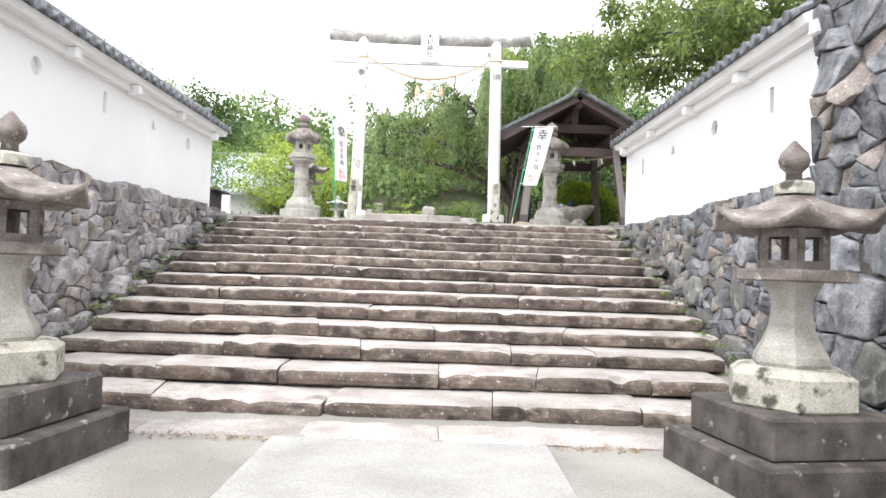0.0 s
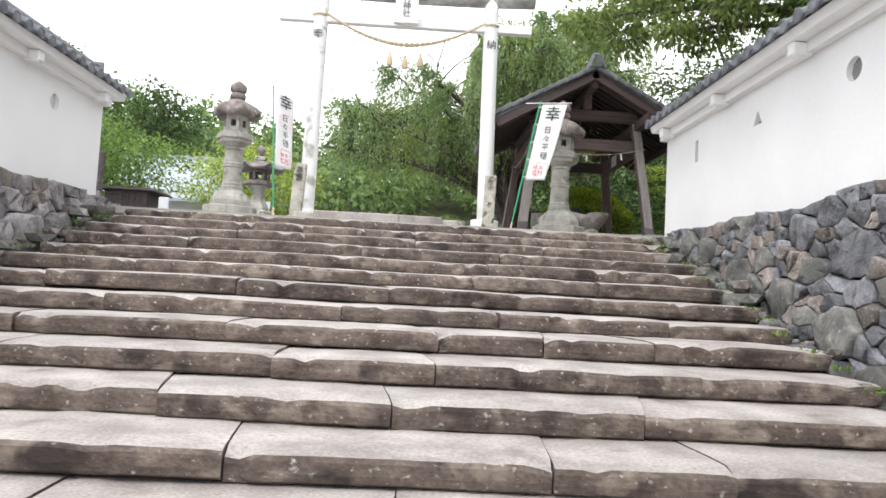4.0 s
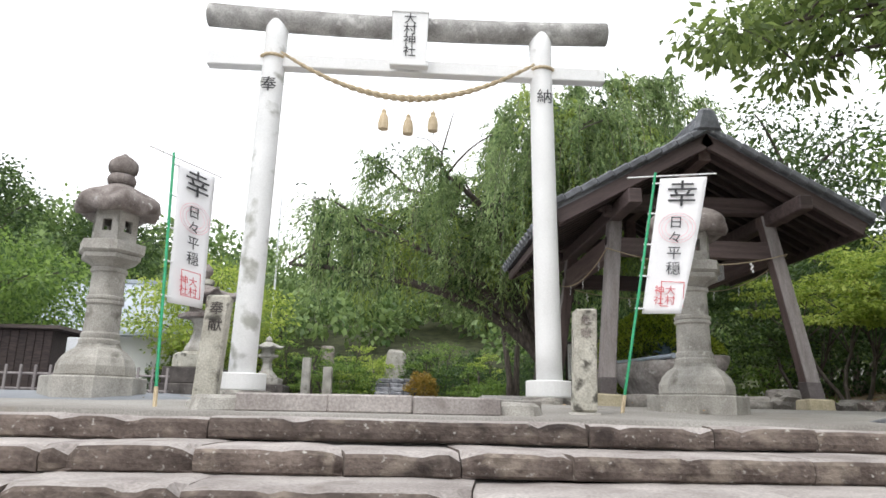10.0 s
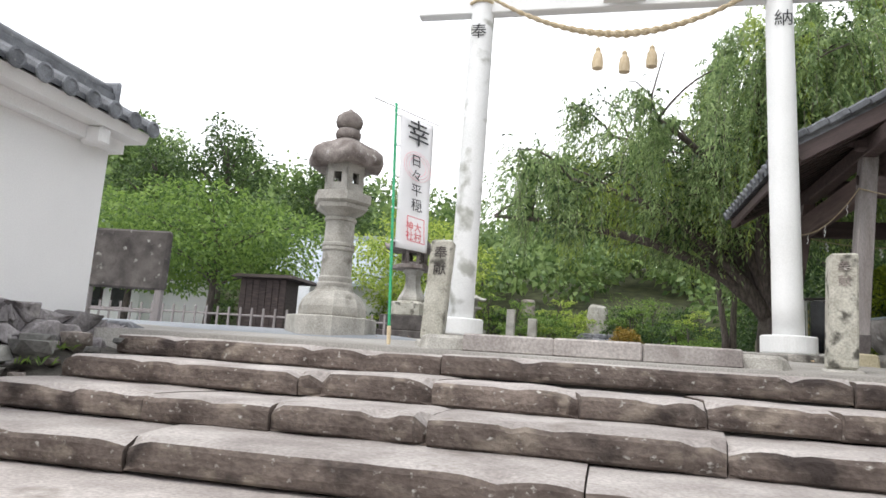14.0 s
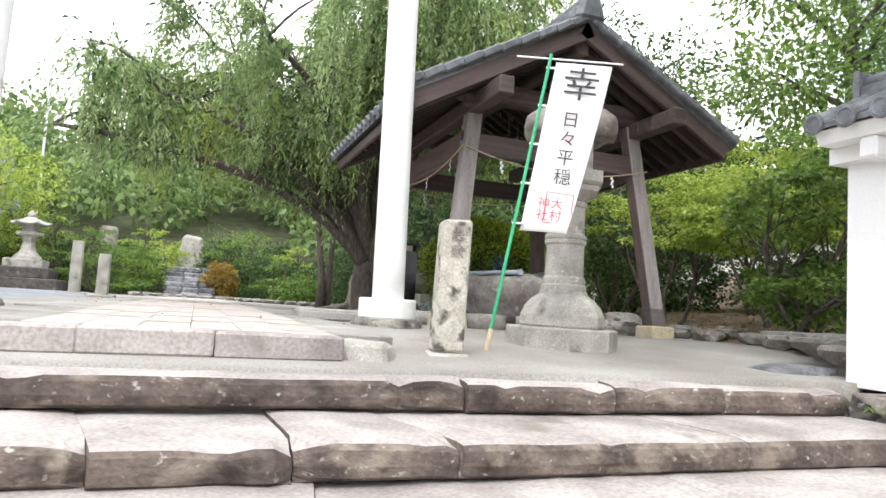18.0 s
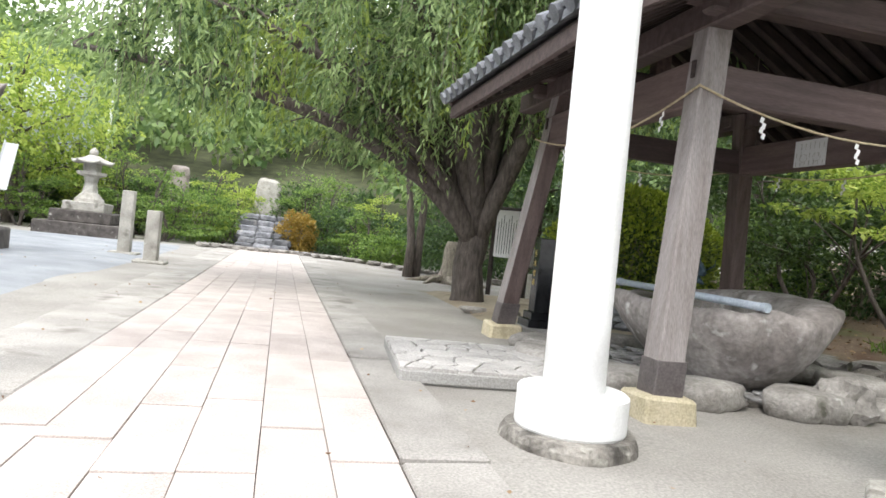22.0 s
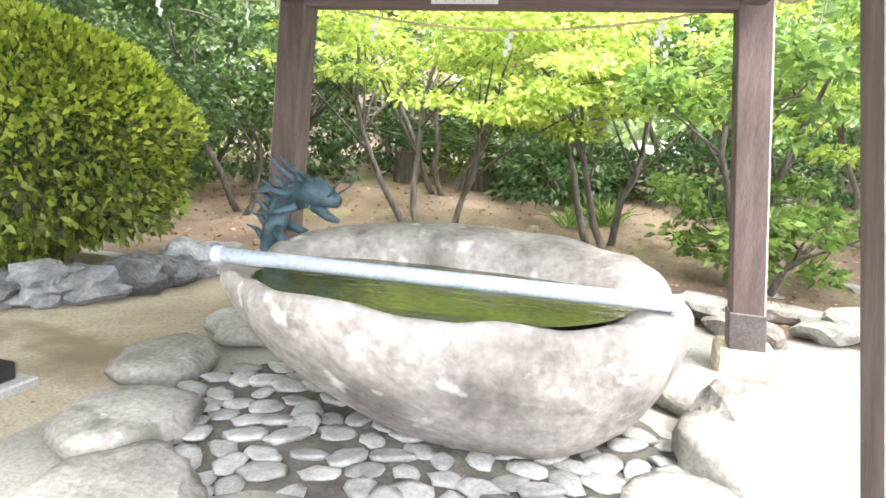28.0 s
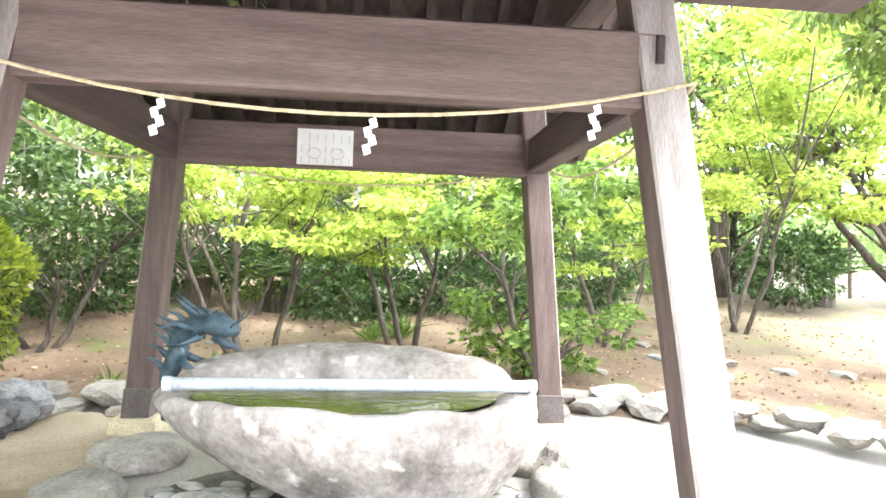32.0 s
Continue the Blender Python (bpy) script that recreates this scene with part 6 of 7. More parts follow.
def bush(name, label, x, y, z, blobs, n, leaf, lm, seed, group="", stems=6, lw=0.5):
    t = thing(name, label, "bush", (x, y, z), group)
    p, d = clumps(blobs, n, seed, 0.72, 0.35 if name == "azalea_bush" else 1.0)
    part("foliage", leaves(p, d, leaf, leaf * lw, 0.1, seed), lm, t)
    r = np.random.default_rng(seed)
    st = []
    b = np.array(blobs)
    for k in range(stems):
        q = b[r.integers(0, len(b))]
        st.append((bezier((r.normal(0, 0.12), r.normal(0, 0.12), -0.1), (q[0] * 0.3, q[1] * 0.3, q[2] * 0.6), (q[0] + r.normal(0, 0.3) * q[3], q[1] + r.normal(0, 0.3) * q[4], q[2] + 0.3 * q[5]), 7), [0.045 - 0.005 * j for j in range(7)], 6))
    for s_ in st:
        part("stem", tubes([s_]), M_BARK_PALE, t)
    return t


def azalea(x, y):
    """A clipped dome: darker leaves below, new yellow-green growth over the top, shade coloured into its core."""
    blobs = [(0, 0, 1.02, 1.22, 1.22, 0.93)]
    t = bush("azalea_bush", "big clipped dome-shaped azalea bush, yellow-green on top", x, y, PZ, blobs, 12500, 0.088, L_AZALEA, 3, stems=16)
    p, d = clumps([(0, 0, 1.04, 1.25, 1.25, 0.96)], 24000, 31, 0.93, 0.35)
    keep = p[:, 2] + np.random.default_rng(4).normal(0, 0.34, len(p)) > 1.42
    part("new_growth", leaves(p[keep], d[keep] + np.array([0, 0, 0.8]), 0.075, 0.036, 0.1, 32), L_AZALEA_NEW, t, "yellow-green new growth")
    # core leaves take the dark leaf colour, as shade within the bush
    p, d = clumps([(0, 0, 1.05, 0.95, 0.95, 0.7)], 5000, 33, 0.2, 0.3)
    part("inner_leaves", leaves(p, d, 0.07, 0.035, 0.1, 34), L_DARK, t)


azalea(5.83, 27.27)
for i in range(9):
    a = math.radians(188 + 14 * i)
    ob = tagged(part("boulder", stone((0.5 + 0.06 * (i % 3), 0.45, 0.28 + 0.05 * (i % 2)), 140 + i, 0, 3, 0.2), M_RUBBLE), "dark grey rock banked under the azalea", "boulder", "rocks under the azalea")
    ob.location = (5.83 + 1.28 * math.cos(a), 27.27 + 1.28 * math.sin(a), PZ - 0.02)
bush("azalea_bush", "rounded azalea bush behind the weeping tree", 7.4, 31.2, PZ, [(0, 0, 0.8, 1.5, 1.4, 0.85)], 7000, 0.08, L_AZALEA, 4)


def shrub_tree(x, y, blobs, n, leaf, lm, seed, label="bright green garden shrub with crooked stems", h=1.0, bark=None, name="garden_tree", lw=0.55, rad=0.045):
    z = ground_z(x, y)
    t = thing(name, label, "tree", (x, y, z))
    r = np.random.default_rng(seed)
    limbs = []
    for i, q in enumerate(blobs):
        a = 2.1 * i + seed
        e = Vector((q[0], q[1], q[2]))
        foot = Vector((0.10 * math.cos(a), 0.10 * math.sin(a), -0.15))
        c = Vector((q[0] * 0.8 + r.normal(0, 0.35), q[1] * 0.8 + r.normal(0, 0.35), q[2] * r.uniform(0.25, 0.6)))
        ax = bezier(foot, c, e, 10)
        ax = [(x_ + 0.09 * noise.noise(Vector((x_, y_, z_)) * 2.3 + Vector((seed, i, 0))), y_ + 0.09 * noise.noise(Vector((z_, x_, y_)) * 2.3 + Vector((i, seed, 0))), z_) for x_, y_, z_ in ax]
        limbs.append((ax, [rad * (1.0 - 0.075 * j) for j in range(10)], 8))
        for k in range(7):
            d_ = r.normal(0, 1, 3)
            d_ /= np.linalg.norm(d_)
            o = Vector((q[0] + d_[0] * q[3] * 0.95, q[1] + d_[1] * q[4] * 0.95, q[2] + d_[2] * q[5] * 0.7))
            s = Vector(ax[r.integers(4, 10)])
            limbs.append((bezier(s, (s + o) / 2 + Vector((r.normal(0, 0.12), r.normal(0, 0.12), 0.15)), o, 7), [rad * 0.36 * (1 - 0.12 * j) for j in range(7)], 5))
    part("trunk", tubes(limbs), bark or M_BARK, t, smooth=True)
    pads = []
    for q in blobs:
        for k in range(15):
            a_, u_, w_ = r.uniform(0, 2 * math.pi), math.sqrt(r.random()), r.uniform(-0.9, 0.9)
            pads.append((q[0] + q[3] * u_ * math.cos(a_), q[1] + q[4] * u_ * math.sin(a_), q[2] + q[5] * w_ * math.sqrt(1.05 - u_ * u_), q[3] * r.uniform(0.22, 0.42), q[4] * r.uniform(0.22, 0.42), q[5] * r.uniform(0.10, 0.20)))
    p, d = clumps(pads, n, seed, 0.15)
    part("crown", leaves(p, d * np.array([1, 1, 0.45]), leaf, leaf * lw, 0.15, seed), lm, t)
    return t


G = [
    (8.3, 24.6, [(0, -0.6, 1.75, 1.1, 1.3, 0.45), (-0.5, 0.7, 2.0, 1.0, 1.0, 0.5), (0.7, 0.2, 2.4, 1.2, 1.3, 0.55)], 7500, 0.085, L_MAPLE),
    (8.9, 22.9, [(0, -0.5, 1.9, 0.9, 1.1, 0.6), (0.5, 0.8, 2.2, 1.2, 1.1, 0.6), (-0.4, 0.3, 1.5, 0.9, 0.9, 0.4)], 7500, 0.085, L_MAPLE),
    (8.0, 21.3, [(0, 0.3, 0.75, 0.65, 0.7, 0.6), (0.1, -0.4, 0.6, 0.6, 0.6, 0.5), (-0.2, 0.5, 1.9, 0.6, 0.8, 0.7), (0.4, -0.4, 2.2, 0.8, 0.9, 0.6)], 6000, 0.10, L_MID),
    (9.8, 20.0, [(0, 0, 1.6, 1.0, 1.2, 0.6), (0.3, -0.9, 2.3, 1.2, 1.2, 0.7), (0.2, 0.9, 2.6, 1.2, 1.1, 0.6)], 6500, 0.10, L_MAPLE),
    (8.8, 27.2, [(0, 0, 1.5, 1.2, 1.2, 0.8), (0.6, -0.9, 2.1, 1.1, 1.1, 0.7), (-0.3, 0.9, 2.4, 1.2, 1.0, 0.7)], 7500, 0.095, L_PINE),
    (11.0, 25.3, [(0, 0, 2.2, 1.6, 1.8, 0.9), (0.4, -1.2, 3.0, 1.5, 1.5, 0.9), (0, 1.3, 3.4, 1.6, 1.4, 0.9)], 8000, 0.12, L_MAPLE),
    (12.0, 22.0, [(0, 0, 2.4, 1.6, 1.8, 0.9), (0.4, -1.4, 3.1, 1.6, 1.5, 1.0), (-0.3, 1.4, 3.4, 1.6, 1.5, 0.9)], 8000, 0.12, L_MID),
    (11.5, 17.2, [(-0.6, 0.6, 2.6, 1.6, 1.6, 0.9), (0.4, -1.2, 3.6, 1.8, 1.8, 0.9), (-1.0, -0.6, 4.6, 1.7, 1.7, 0.9), (0.6, 0.8, 5.4, 1.8, 1.7, 0.9)], 9000, 0.13, L_MAPLE),
    (10.8, 29.4, [(0, 0, 2.0, 1.7, 1.7, 1.1), (-0.8, 1.1, 2.9, 1.5, 1.5, 1.0), (0.8, -0.9, 3.3, 1.6, 1.5, 1.0)], 7500, 0.12, L_PINE),
]
for k, (x, y, b, n, lf, lm) in enumerate(G):
    shrub_tree(x, y, b, n, lf, lm, 30 + k, h=0.9)


def tall_tree(x, y, height, spread, n, leaf, lm, seed, label, low=0.35, bark=None, z=None, name="tree", lean=(0, 0)):
    z = ground_z(x, y) if z is None else z
    r = np.random.default_rng(seed)
    blobs = []
    for k in range(13):
        f = low + (1 - low) * (k + 0.5) / 13
        w = spread * (0.45 + 0.75 * math.sin(math.pi * min(1, (f - low) / (1 - low) * 0.85 + 0.12)))
        a = k * 2.4
        blobs.append((w * 0.55 * math.cos(a) + lean[0] * f, w * 0.55 * math.sin(a) + lean[1] * f, height * f, w * 0.62, w * 0.62, height * 0.10))
    t = thing(name, label, "tree", (x, y, z))
    limbs = [([(0, 0, -0.2), (0.1, 0, height * 0.25), (0.1 + lean[0] * 0.4, 0.1 + lean[1] * 0.4, height * 0.55), (lean[0] * 0.8, lean[1] * 0.8, height * 0.85)], [height * 0.032, height * 0.025, height * 0.016, height * 0.006], 10)]
    for q in blobs:
        s = (lean[0] * q[2] / height * 0.6, lean[1] * q[2] / height * 0.6, q[2] * 0.78)
        limbs.append((bezier(s, ((s[0] + q[0]) / 2, (s[1] + q[1]) / 2, q[2] * 0.95), (q[0] * 1.35, q[1] * 1.35, q[2] + 0.1), 7), [height * 0.010 * (1 - 0.12 * j) for j in range(7)], 6))
    part("trunk", tubes(limbs), bark or M_BARK, t, smooth=True)
    p, d = clumps(blobs, n, seed, 0.2)
    part("crown", leaves(p, d, leaf, leaf * 0.5, 0.15, seed), lm, t)
    return t


def cherry_tree():
    """Stands behind the white wall and reaches out over the top of the stairs."""
    x, y, z = 8.6, 15.6, 2.5
    t = thing("cherry_tree", "dark-leaved cherry tree reaching over the white wall", "tree", (x, y, z))
    tips = [(-4.7, 3.6, 4.1), (-4.3, 3.3, 3.6), (-4.0, 3.9, 4.6), (-4.0, 2.9, 3.9), (-3.6, 3.7, 5.4), (-3.2, 2.4, 4.4), (-2.6, 3.3, 4.9), (-2.4, 1.4, 4.5), (-1.4, 2.4, 5.4), (-1.8, 3.6, 6.2), (-0.5, 0.6, 5.6), (0.8, 1.6, 5.8), (1.4, -0.8, 5.2), (-0.8, -1.4, 5.4), (-3.2, 0.4, 4.2), (-2.0, 4.6, 5.2)]
    limbs = [([(0, 0, -0.2), (-0.1, 0.1, 1.2), (-0.5, 0.5, 2.6)], [0.24, 0.2, 0.16], 12)]
    r = np.random.default_rng(61)
    blobs = []
    for q in tips:
        ax = bezier((-0.4, 0.4, 2.3), (q[0] * 0.45, q[1] * 0.45, q[2] * 0.8 + 0.9), q, 12)
        limbs.append((ax, [0.06 * (1 - k / 12) + 0.010 for k in range(12)], 7))
        for k in range(9):
            s = Vector(ax[r.integers(4, 12)])
            e = s + Vector((r.normal(0, 0.5), r.normal(0, 0.5), r.normal(0.05, 0.3)))
            limbs.append((bezier(s, (s + e) / 2 + Vector((0, 0, 0.12)), e, 6), [0.014 - 0.002 * j for j in range(6)], 5))
            blobs.append((e.x, e.y, e.z, 0.36, 0.36, 0.26))
        blobs.append((q[0], q[1], q[2], 0.55, 0.55, 0.32))
    for lb in limbs[:1]:
        part("trunk", tubes([lb]), M_BARK, t, smooth=True)
    part("branches_of_crown", tubes(limbs[1:]), M_BARK, t, smooth=True)
    p, d = clumps(blobs, 25000, 62, 0.15)
    part("crown", leaves(p, d + np.array([0, 0, -0.5]), 0.13, 0.06, 0.2, 63), L_CHERRY, t, "dark pointed leaves")


cherry_tree()
tall_tree(16.0, 21.0, 10.5, 3.2, 13000, 0.21, L_PINE, 62, "tall broadleaf tree behind the shelter", 0.3)
tall_tree(17.5, 28.5, 11.5, 3.8, 14000, 0.22, L_MID, 63, "tall light-green tree behind the garden", 0.25)
tall_tree(13.5, 34.5, 9.5, 3.8, 12000, 0.21, L_PINE, 64, "tall broadleaf tree beyond the garden", 0.2)
tall_tree(15.5, 15.5, 8.0, 3.2, 11000, 0.19, L_MID, 65, "light-green maple beyond the garden", 0.3)
tall_tree(7.6, 36.5, 9.0, 3.4, 11000, 0.21, L_DARK, 66, "dark evergreen tree behind the weeping tree", 0.15)
tall_tree(-12.5, 33.0, 4.7, 3.6, 14000, 0.17, L_MID, 67, "low spreading tree across the court", 0.4)
tall_tree(-18.0, 36.0, 5.2, 3.8, 10000, 0.21, L_MID, 68, "low spreading tree across the court", 0.35)
tall_tree(-8.2, 43.0, 6.0, 3.0, 9000, 0.20, L_MAPLE, 69, "light-green tree behind the lanterns", 0.3)
for k, (x, y, h, w) in enumerate(((-21.0, 47.0, 12.0, 2.3), (-25.5, 47.0, 11.0, 2.2), (-15.8, 50.0, 10.0, 2.2))):
    tall_tree(x, y, h, w, 6000, 0.26, L_PINE, 75 + k, "dark pine standing above the far trees", 0.45)
shrub_tree(14.6, 10.9, [(-0.9, 2.6, 2.3, 1.7, 1.6, 0.55), (-1.0, 0.9, 3.0, 1.8, 1.7, 0.6), (-0.6, 3.6, 3.6, 1.8, 1.7, 0.7), (0.3, 1.8, 4.4, 2.0, 2.0, 0.8), (-0.3, -0.6, 4.2, 1.8, 1.8, 0.7), (0, 3.4, 5.6, 2.0, 1.9, 0.8), (0.2, 0.6, 6.0, 2.1, 2.0, 0.8)], 15000, 0.15, L_MAPLE, 61, "spreading garden tree with low bright green boughs", rad=0.12)
shrub_tree(17.2, 14.6, [(0, 0, 2.6, 2.0, 2.0, 0.9), (-0.5, -1.6, 3.6, 2.0, 1.8, 0.9), (0.4, 1.2, 4.4, 2.0, 1.9, 0.9), (0, -0.6, 5.8, 2.2, 2.2, 1.0)], 10000, 0.16, L_MID, 62, "leafy green tree beyond the dry lawn", rad=0.10)
bush("shrub", "dark evergreen shrub under the garden trees", 13.7, 14.9, ground_z(13.7, 14.9), [(0, 0, 0.9, 0.9, 0.9, 0.75), (0.3, -0.5, 1.2, 0.7, 0.6, 0.5)], 4500, 0.11, L_DARK, 195, "shrubs of the garden", 5)
tall_tree(22.5, 24.0, 10.0, 4.4, 10000, 0.25, L_PINE, 70, "broadleaf tree at the garden's edge", 0.2)
for k, (x, y, rx, h) in enumerate(((9.4, 29.6, 1.3, 1.7), (10.6, 27.9, 1.3, 1.5), (8.2, 31.6, 1.5, 1.9), (11.6, 30.6, 1.6, 2.1), (12.8, 26.8, 1.4, 1.5), (11.2, 23.6, 1.0, 0.9), (12.6, 24.6, 1.3, 1.2), (11.9, 21.6, 1.1, 0.9), (13.2, 19.6, 1.2, 1.1), (16.4, 17.4, 1.6, 1.6), (17.6, 14.6, 1.6, 1.5))):
    bush("shrub", "dark evergreen shrub under the garden trees", x, y, ground_z(x, y), [(0, 0, h * 0.5, rx, rx * 0.9, h * 0.55), (rx * 0.3, -0.3, h * 0.6, rx * 0.6, rx * 0.6, h * 0.45)], 4500, 0.11, L_DARK if k % 3 else L_MID, 180 + k, "shrubs of the garden", 5)
r_ = np.random.default_rng(8)
for k, (x, y, rx, h, lm) in enumerate(((-4.2, 44, 1.6, 1.9, L_DARK), (-2.4, 42.2, 1.5, 1.7, L_MID), (1.1, 41.2, 0.6, 1.2, L_ORANGE), (2.6, 41.6, 1.4, 1.5, L_DARK), (4.4, 41.0, 1.5, 1.4, L_DARK), (6.0, 39.0, 1.7, 1.9, L_DARK), (5.6, 35.8, 1.5, 1.4, L_DARK), (-6.8, 46.0, 2.0, 2.4, L_MID),
                                       (8.4, 33.8, 1.8, 2.0, L_DARK), (1.6, 44.5, 2.0, 2.6, L_MID), (-9.5, 46, 2.0, 2.0, L_MID), (3.8, 38.6, 1.0, 0.8, L_MID))):
    bush("shrub", "small orange-tinged clipped shrub" if lm is L_ORANGE else "clipped evergreen shrub in the planted bed", x, y, PZ, [(0, 0, h * 0.5, rx, rx * 0.8, h * 0.55), (rx * 0.4, -0.2, h * 0.55, rx * 0.6, rx * 0.5, h * 0.5)], 4200, 0.11, lm, 80 + k, "shrubs of the planted bed", 4)


def hill_woods():
    """The wooded slope behind, far off: one mass of clumps over the rising ground."""
    r = np.random.default_rng(14)
    blobs = []
    for k in range(170):
        x, y = r.uniform(-75, 45), r.uniform(51, 85)
        h = r.uniform(3.5, 7.5)
        z = ground_z(x, y)
        w = r.uniform(1.8, 3.6)
        for j in range(3):
            blobs.append((x + r.normal(0, 0.9), y + r.normal(0, 0.9), z + h * (0.45 + 0.25 * j), w * (1 - 0.22 * j), w * (1 - 0.22 * j), h * 0.26))
    p, d = clumps(blobs, 120000, 15, 0.55)
    tagged(part("hillside_wood", leaves(p, d, 0.55, 0.34, 0.1, 16), L_FAR), "dense green wood on the hill behind the shrine", "wood", kind="stuff")
    b2 = []
    for k in range(70):
        x, y = r.uniform(27, 62), r.uniform(-10, 48)
        h = r.uniform(5, 9)
        z = ground_z(x, y)
        b2 += [(x, y, z + h * 0.35, 3.0, 3.0, h * 0.35), (x + 1, y + 1, z + h * 0.7, 2.2, 2.2, h * 0.3)]
    for k in range(50):
        x, y = r.uniform(-60, -24), r.uniform(14, 52)
        h = r.uniform(4, 8)
        z = ground_z(x, y)
        b2 += [(x, y, z + h * 0.35, 3.0, 3.0, h * 0.35), (x + 1, y + 1, z + h * 0.7, 2.2, 2.2, h * 0.3)]
    p, d = clumps(b2, 70000, 18, 0.6)
    tagged(part("side_wood", leaves(p, d, 0.55, 0.34, 0.1, 17), L_FAR), "green woods at the edges of the precinct", "wood", kind="stuff")


hill_woods()


def cycad(x, y, seed, size=1.0):
    t = thing("cycad", "sago cycad with stiff dark feathery fronds", "plant", (x, y, ground_z(x, y)))
    t.scale = (size, size, size)
    part("stem", tube([(0, 0, -0.1), (0, 0, 0.5)], [0.22, 0.2], 10), M_BARK, t)
    r = np.random.default_rng(seed)
    for k in range(26):
        a, e = r.uniform(0, 2 * math.pi), r.uniform(0.2, 1.2)
        d = Vector((math.cos(a) * math.cos(e), math.sin(a) * math.cos(e), math.sin(e)))
        b = bezier((0, 0, 0.5), Vector((0, 0, 0.5)) + d * 0.6, Vector((0, 0, 0.5)) + Vector((d.x, d.y, d.z * 0.45)) * 1.15, 24)
        s = d.cross(Vector((0, 0, 1))).normalized()
        P, D = [], []
        for j in range(3, 24):
            for q in (-1, 1):
                P.append(b[j])
                D.append(tuple(s * q + d * 0.35 + Vector((0, 0, 0.15))))
        part("frond", leaves(np.array(P), np.array(D), 0.19, 0.024, 0.1, seed + k), L_DARK, t)


cycad(14.5, 13.7, 3, 1.25)
cycad(15.3, 14.6, 4, 1.2)
cycad(11.6, 24.9, 5)
cycad(11.9, 26.2, 6)
# ---- the floor of the wood, and the layered garden pines ----
sheet("woodland_floor", [-70 + 5.0 * i for i in range(24)], [44.5 + 4 * i for i in range(12)], 0.06, mat("leaf_litter", (0.03, 0.035, 0.015), (0.09, 0.10, 0.04), 1.5, 0.95, 0.6, 30), "dark leaf-littered floor under the trees")
hb = []
r_ = np.random.default_rng(91)
for k in range(26):
    x = -34 + 2.4 * k
    hb.append((x, 47.0 + r_.uniform(-1.2, 1.2), 2.7 + r_.uniform(0.5, 1.6), r_.uniform(0.9, 1.7), 1.1, r_.uniform(0.7, 1.9)))
p_, d_ = clumps(hb, 20000, 92, 0.6)
tagged(part("hedge_belt", leaves(p_, d_, 0.22, 0.12, 0.1, 93), L_PINE), "thick evergreen undergrowth along the foot of the hill", "undergrowth", kind="stuff")
for k, (x, y, s_) in enumerate(((-3.0, 40.6, 1.0), (-1.5, 42.6, 1.1), (2.4, 43.4, 1.2), (-7.2, 41.5, 1.0), (4.0, 42.6, 1.0), (5.8, 41.4, 1.2), (-4.6, 43.0, 1.2), (-9.0, 43.4, 1.2), (7.4, 39.6, 1.1), (3.2, 40.0, 0.7), (-6.0, 44.2, 1.4), (1.4, 43.0, 1.0))):
    bl = [(0.5 * s_ * math.cos(2.2 * j), 0.4 * s_ * math.sin(2.2 * j), s_ * (0.45 + 0.34 * j), s_ * (1.15 - 0.14 * j), s_ * (0.9 - 0.1 * j), s_ * 0.22) for j in range(6)]
    shrub_tree(x, y, bl, 5000, 0.11, L_MAPLE if k % 3 == 1 else L_MID, 110 + k, "layered garden pine trimmed into flat pads", 0.6, M_BARK, "garden_pine", 0.35)

for k in range(15):
    x, y = -10.5 + 1.4 * k + 0.4 * math.sin(5 * k), 44.6 + 0.9 * math.sin(3.1 * k)
    h, rx = 1.5 + 0.9 * abs(math.sin(1.7 * k)), 1.0 + 0.3 * math.sin(2.3 * k)
    bush("shrub", "evergreen shrub along the foot of the wooded hill", x, y, PZ, [(0, 0, h * 0.5, rx, rx * 0.8, h * 0.5), (0.4, -0.3, h * 0.7, rx * 0.6, rx * 0.5, h * 0.35)], 2600, 0.14, (L_DARK, L_MID, L_DARK, L_MAPLE)[k % 4], 230 + k, "shrubs at the foot of the hill", 3)
slim = thing("slim_tree", "pair of slim grey trunks behind the weeping tree", "tree", (3.62, 33.9, PZ))
for k, (a, b) in enumerate(((0, 0), (0.22, 0.15))):
    part("trunk", tube([(a, b, -0.15), (a + 0.02, b, 0.8), (a - 0.10 + 0.15 * k, b, 1.7), (a - 0.3 + 0.5 * k, b + 0.2, 3.4)], [0.13, 0.10, 0.085, 0.05], 10), M_BARK, slim, smooth=True)
p_, d_ = clumps([(-0.4, 0.2, 3.3, 0.9, 0.9, 0.5), (0.5, 0.5, 3.8, 0.9, 0.9, 0.6)], 3500, 251, 0.2)
part("crown", leaves(p_, d_, 0.13, 0.05, 0.3, 252), L_WEEP, slim)
stump = thing("root_stump", "pale old stump with spreading surface roots", "stump", (4.4, 32.9, PZ))
part("bole", lathe([(0.34, -0.1), (0.26, 0.12), (0.19, 0.4), (0.17, 0.75), (0.12, 0.95)], 14, wobble=0.12), M_BARK_PALE, stump, smooth=True)
for k in range(7):
    a = 0.9 * k
    part("root", tube([(0.1 * math.cos(a), 0.1 * math.sin(a), 0.12), (0.5 * math.cos(a), 0.5 * math.sin(a), 0.06), (1.0 * math.cos(a + 0.3), 1.0 * math.sin(a + 0.3), -0.03)], [0.10, 0.065, 0.03], 7), M_BARK_PALE, stump, smooth=True)
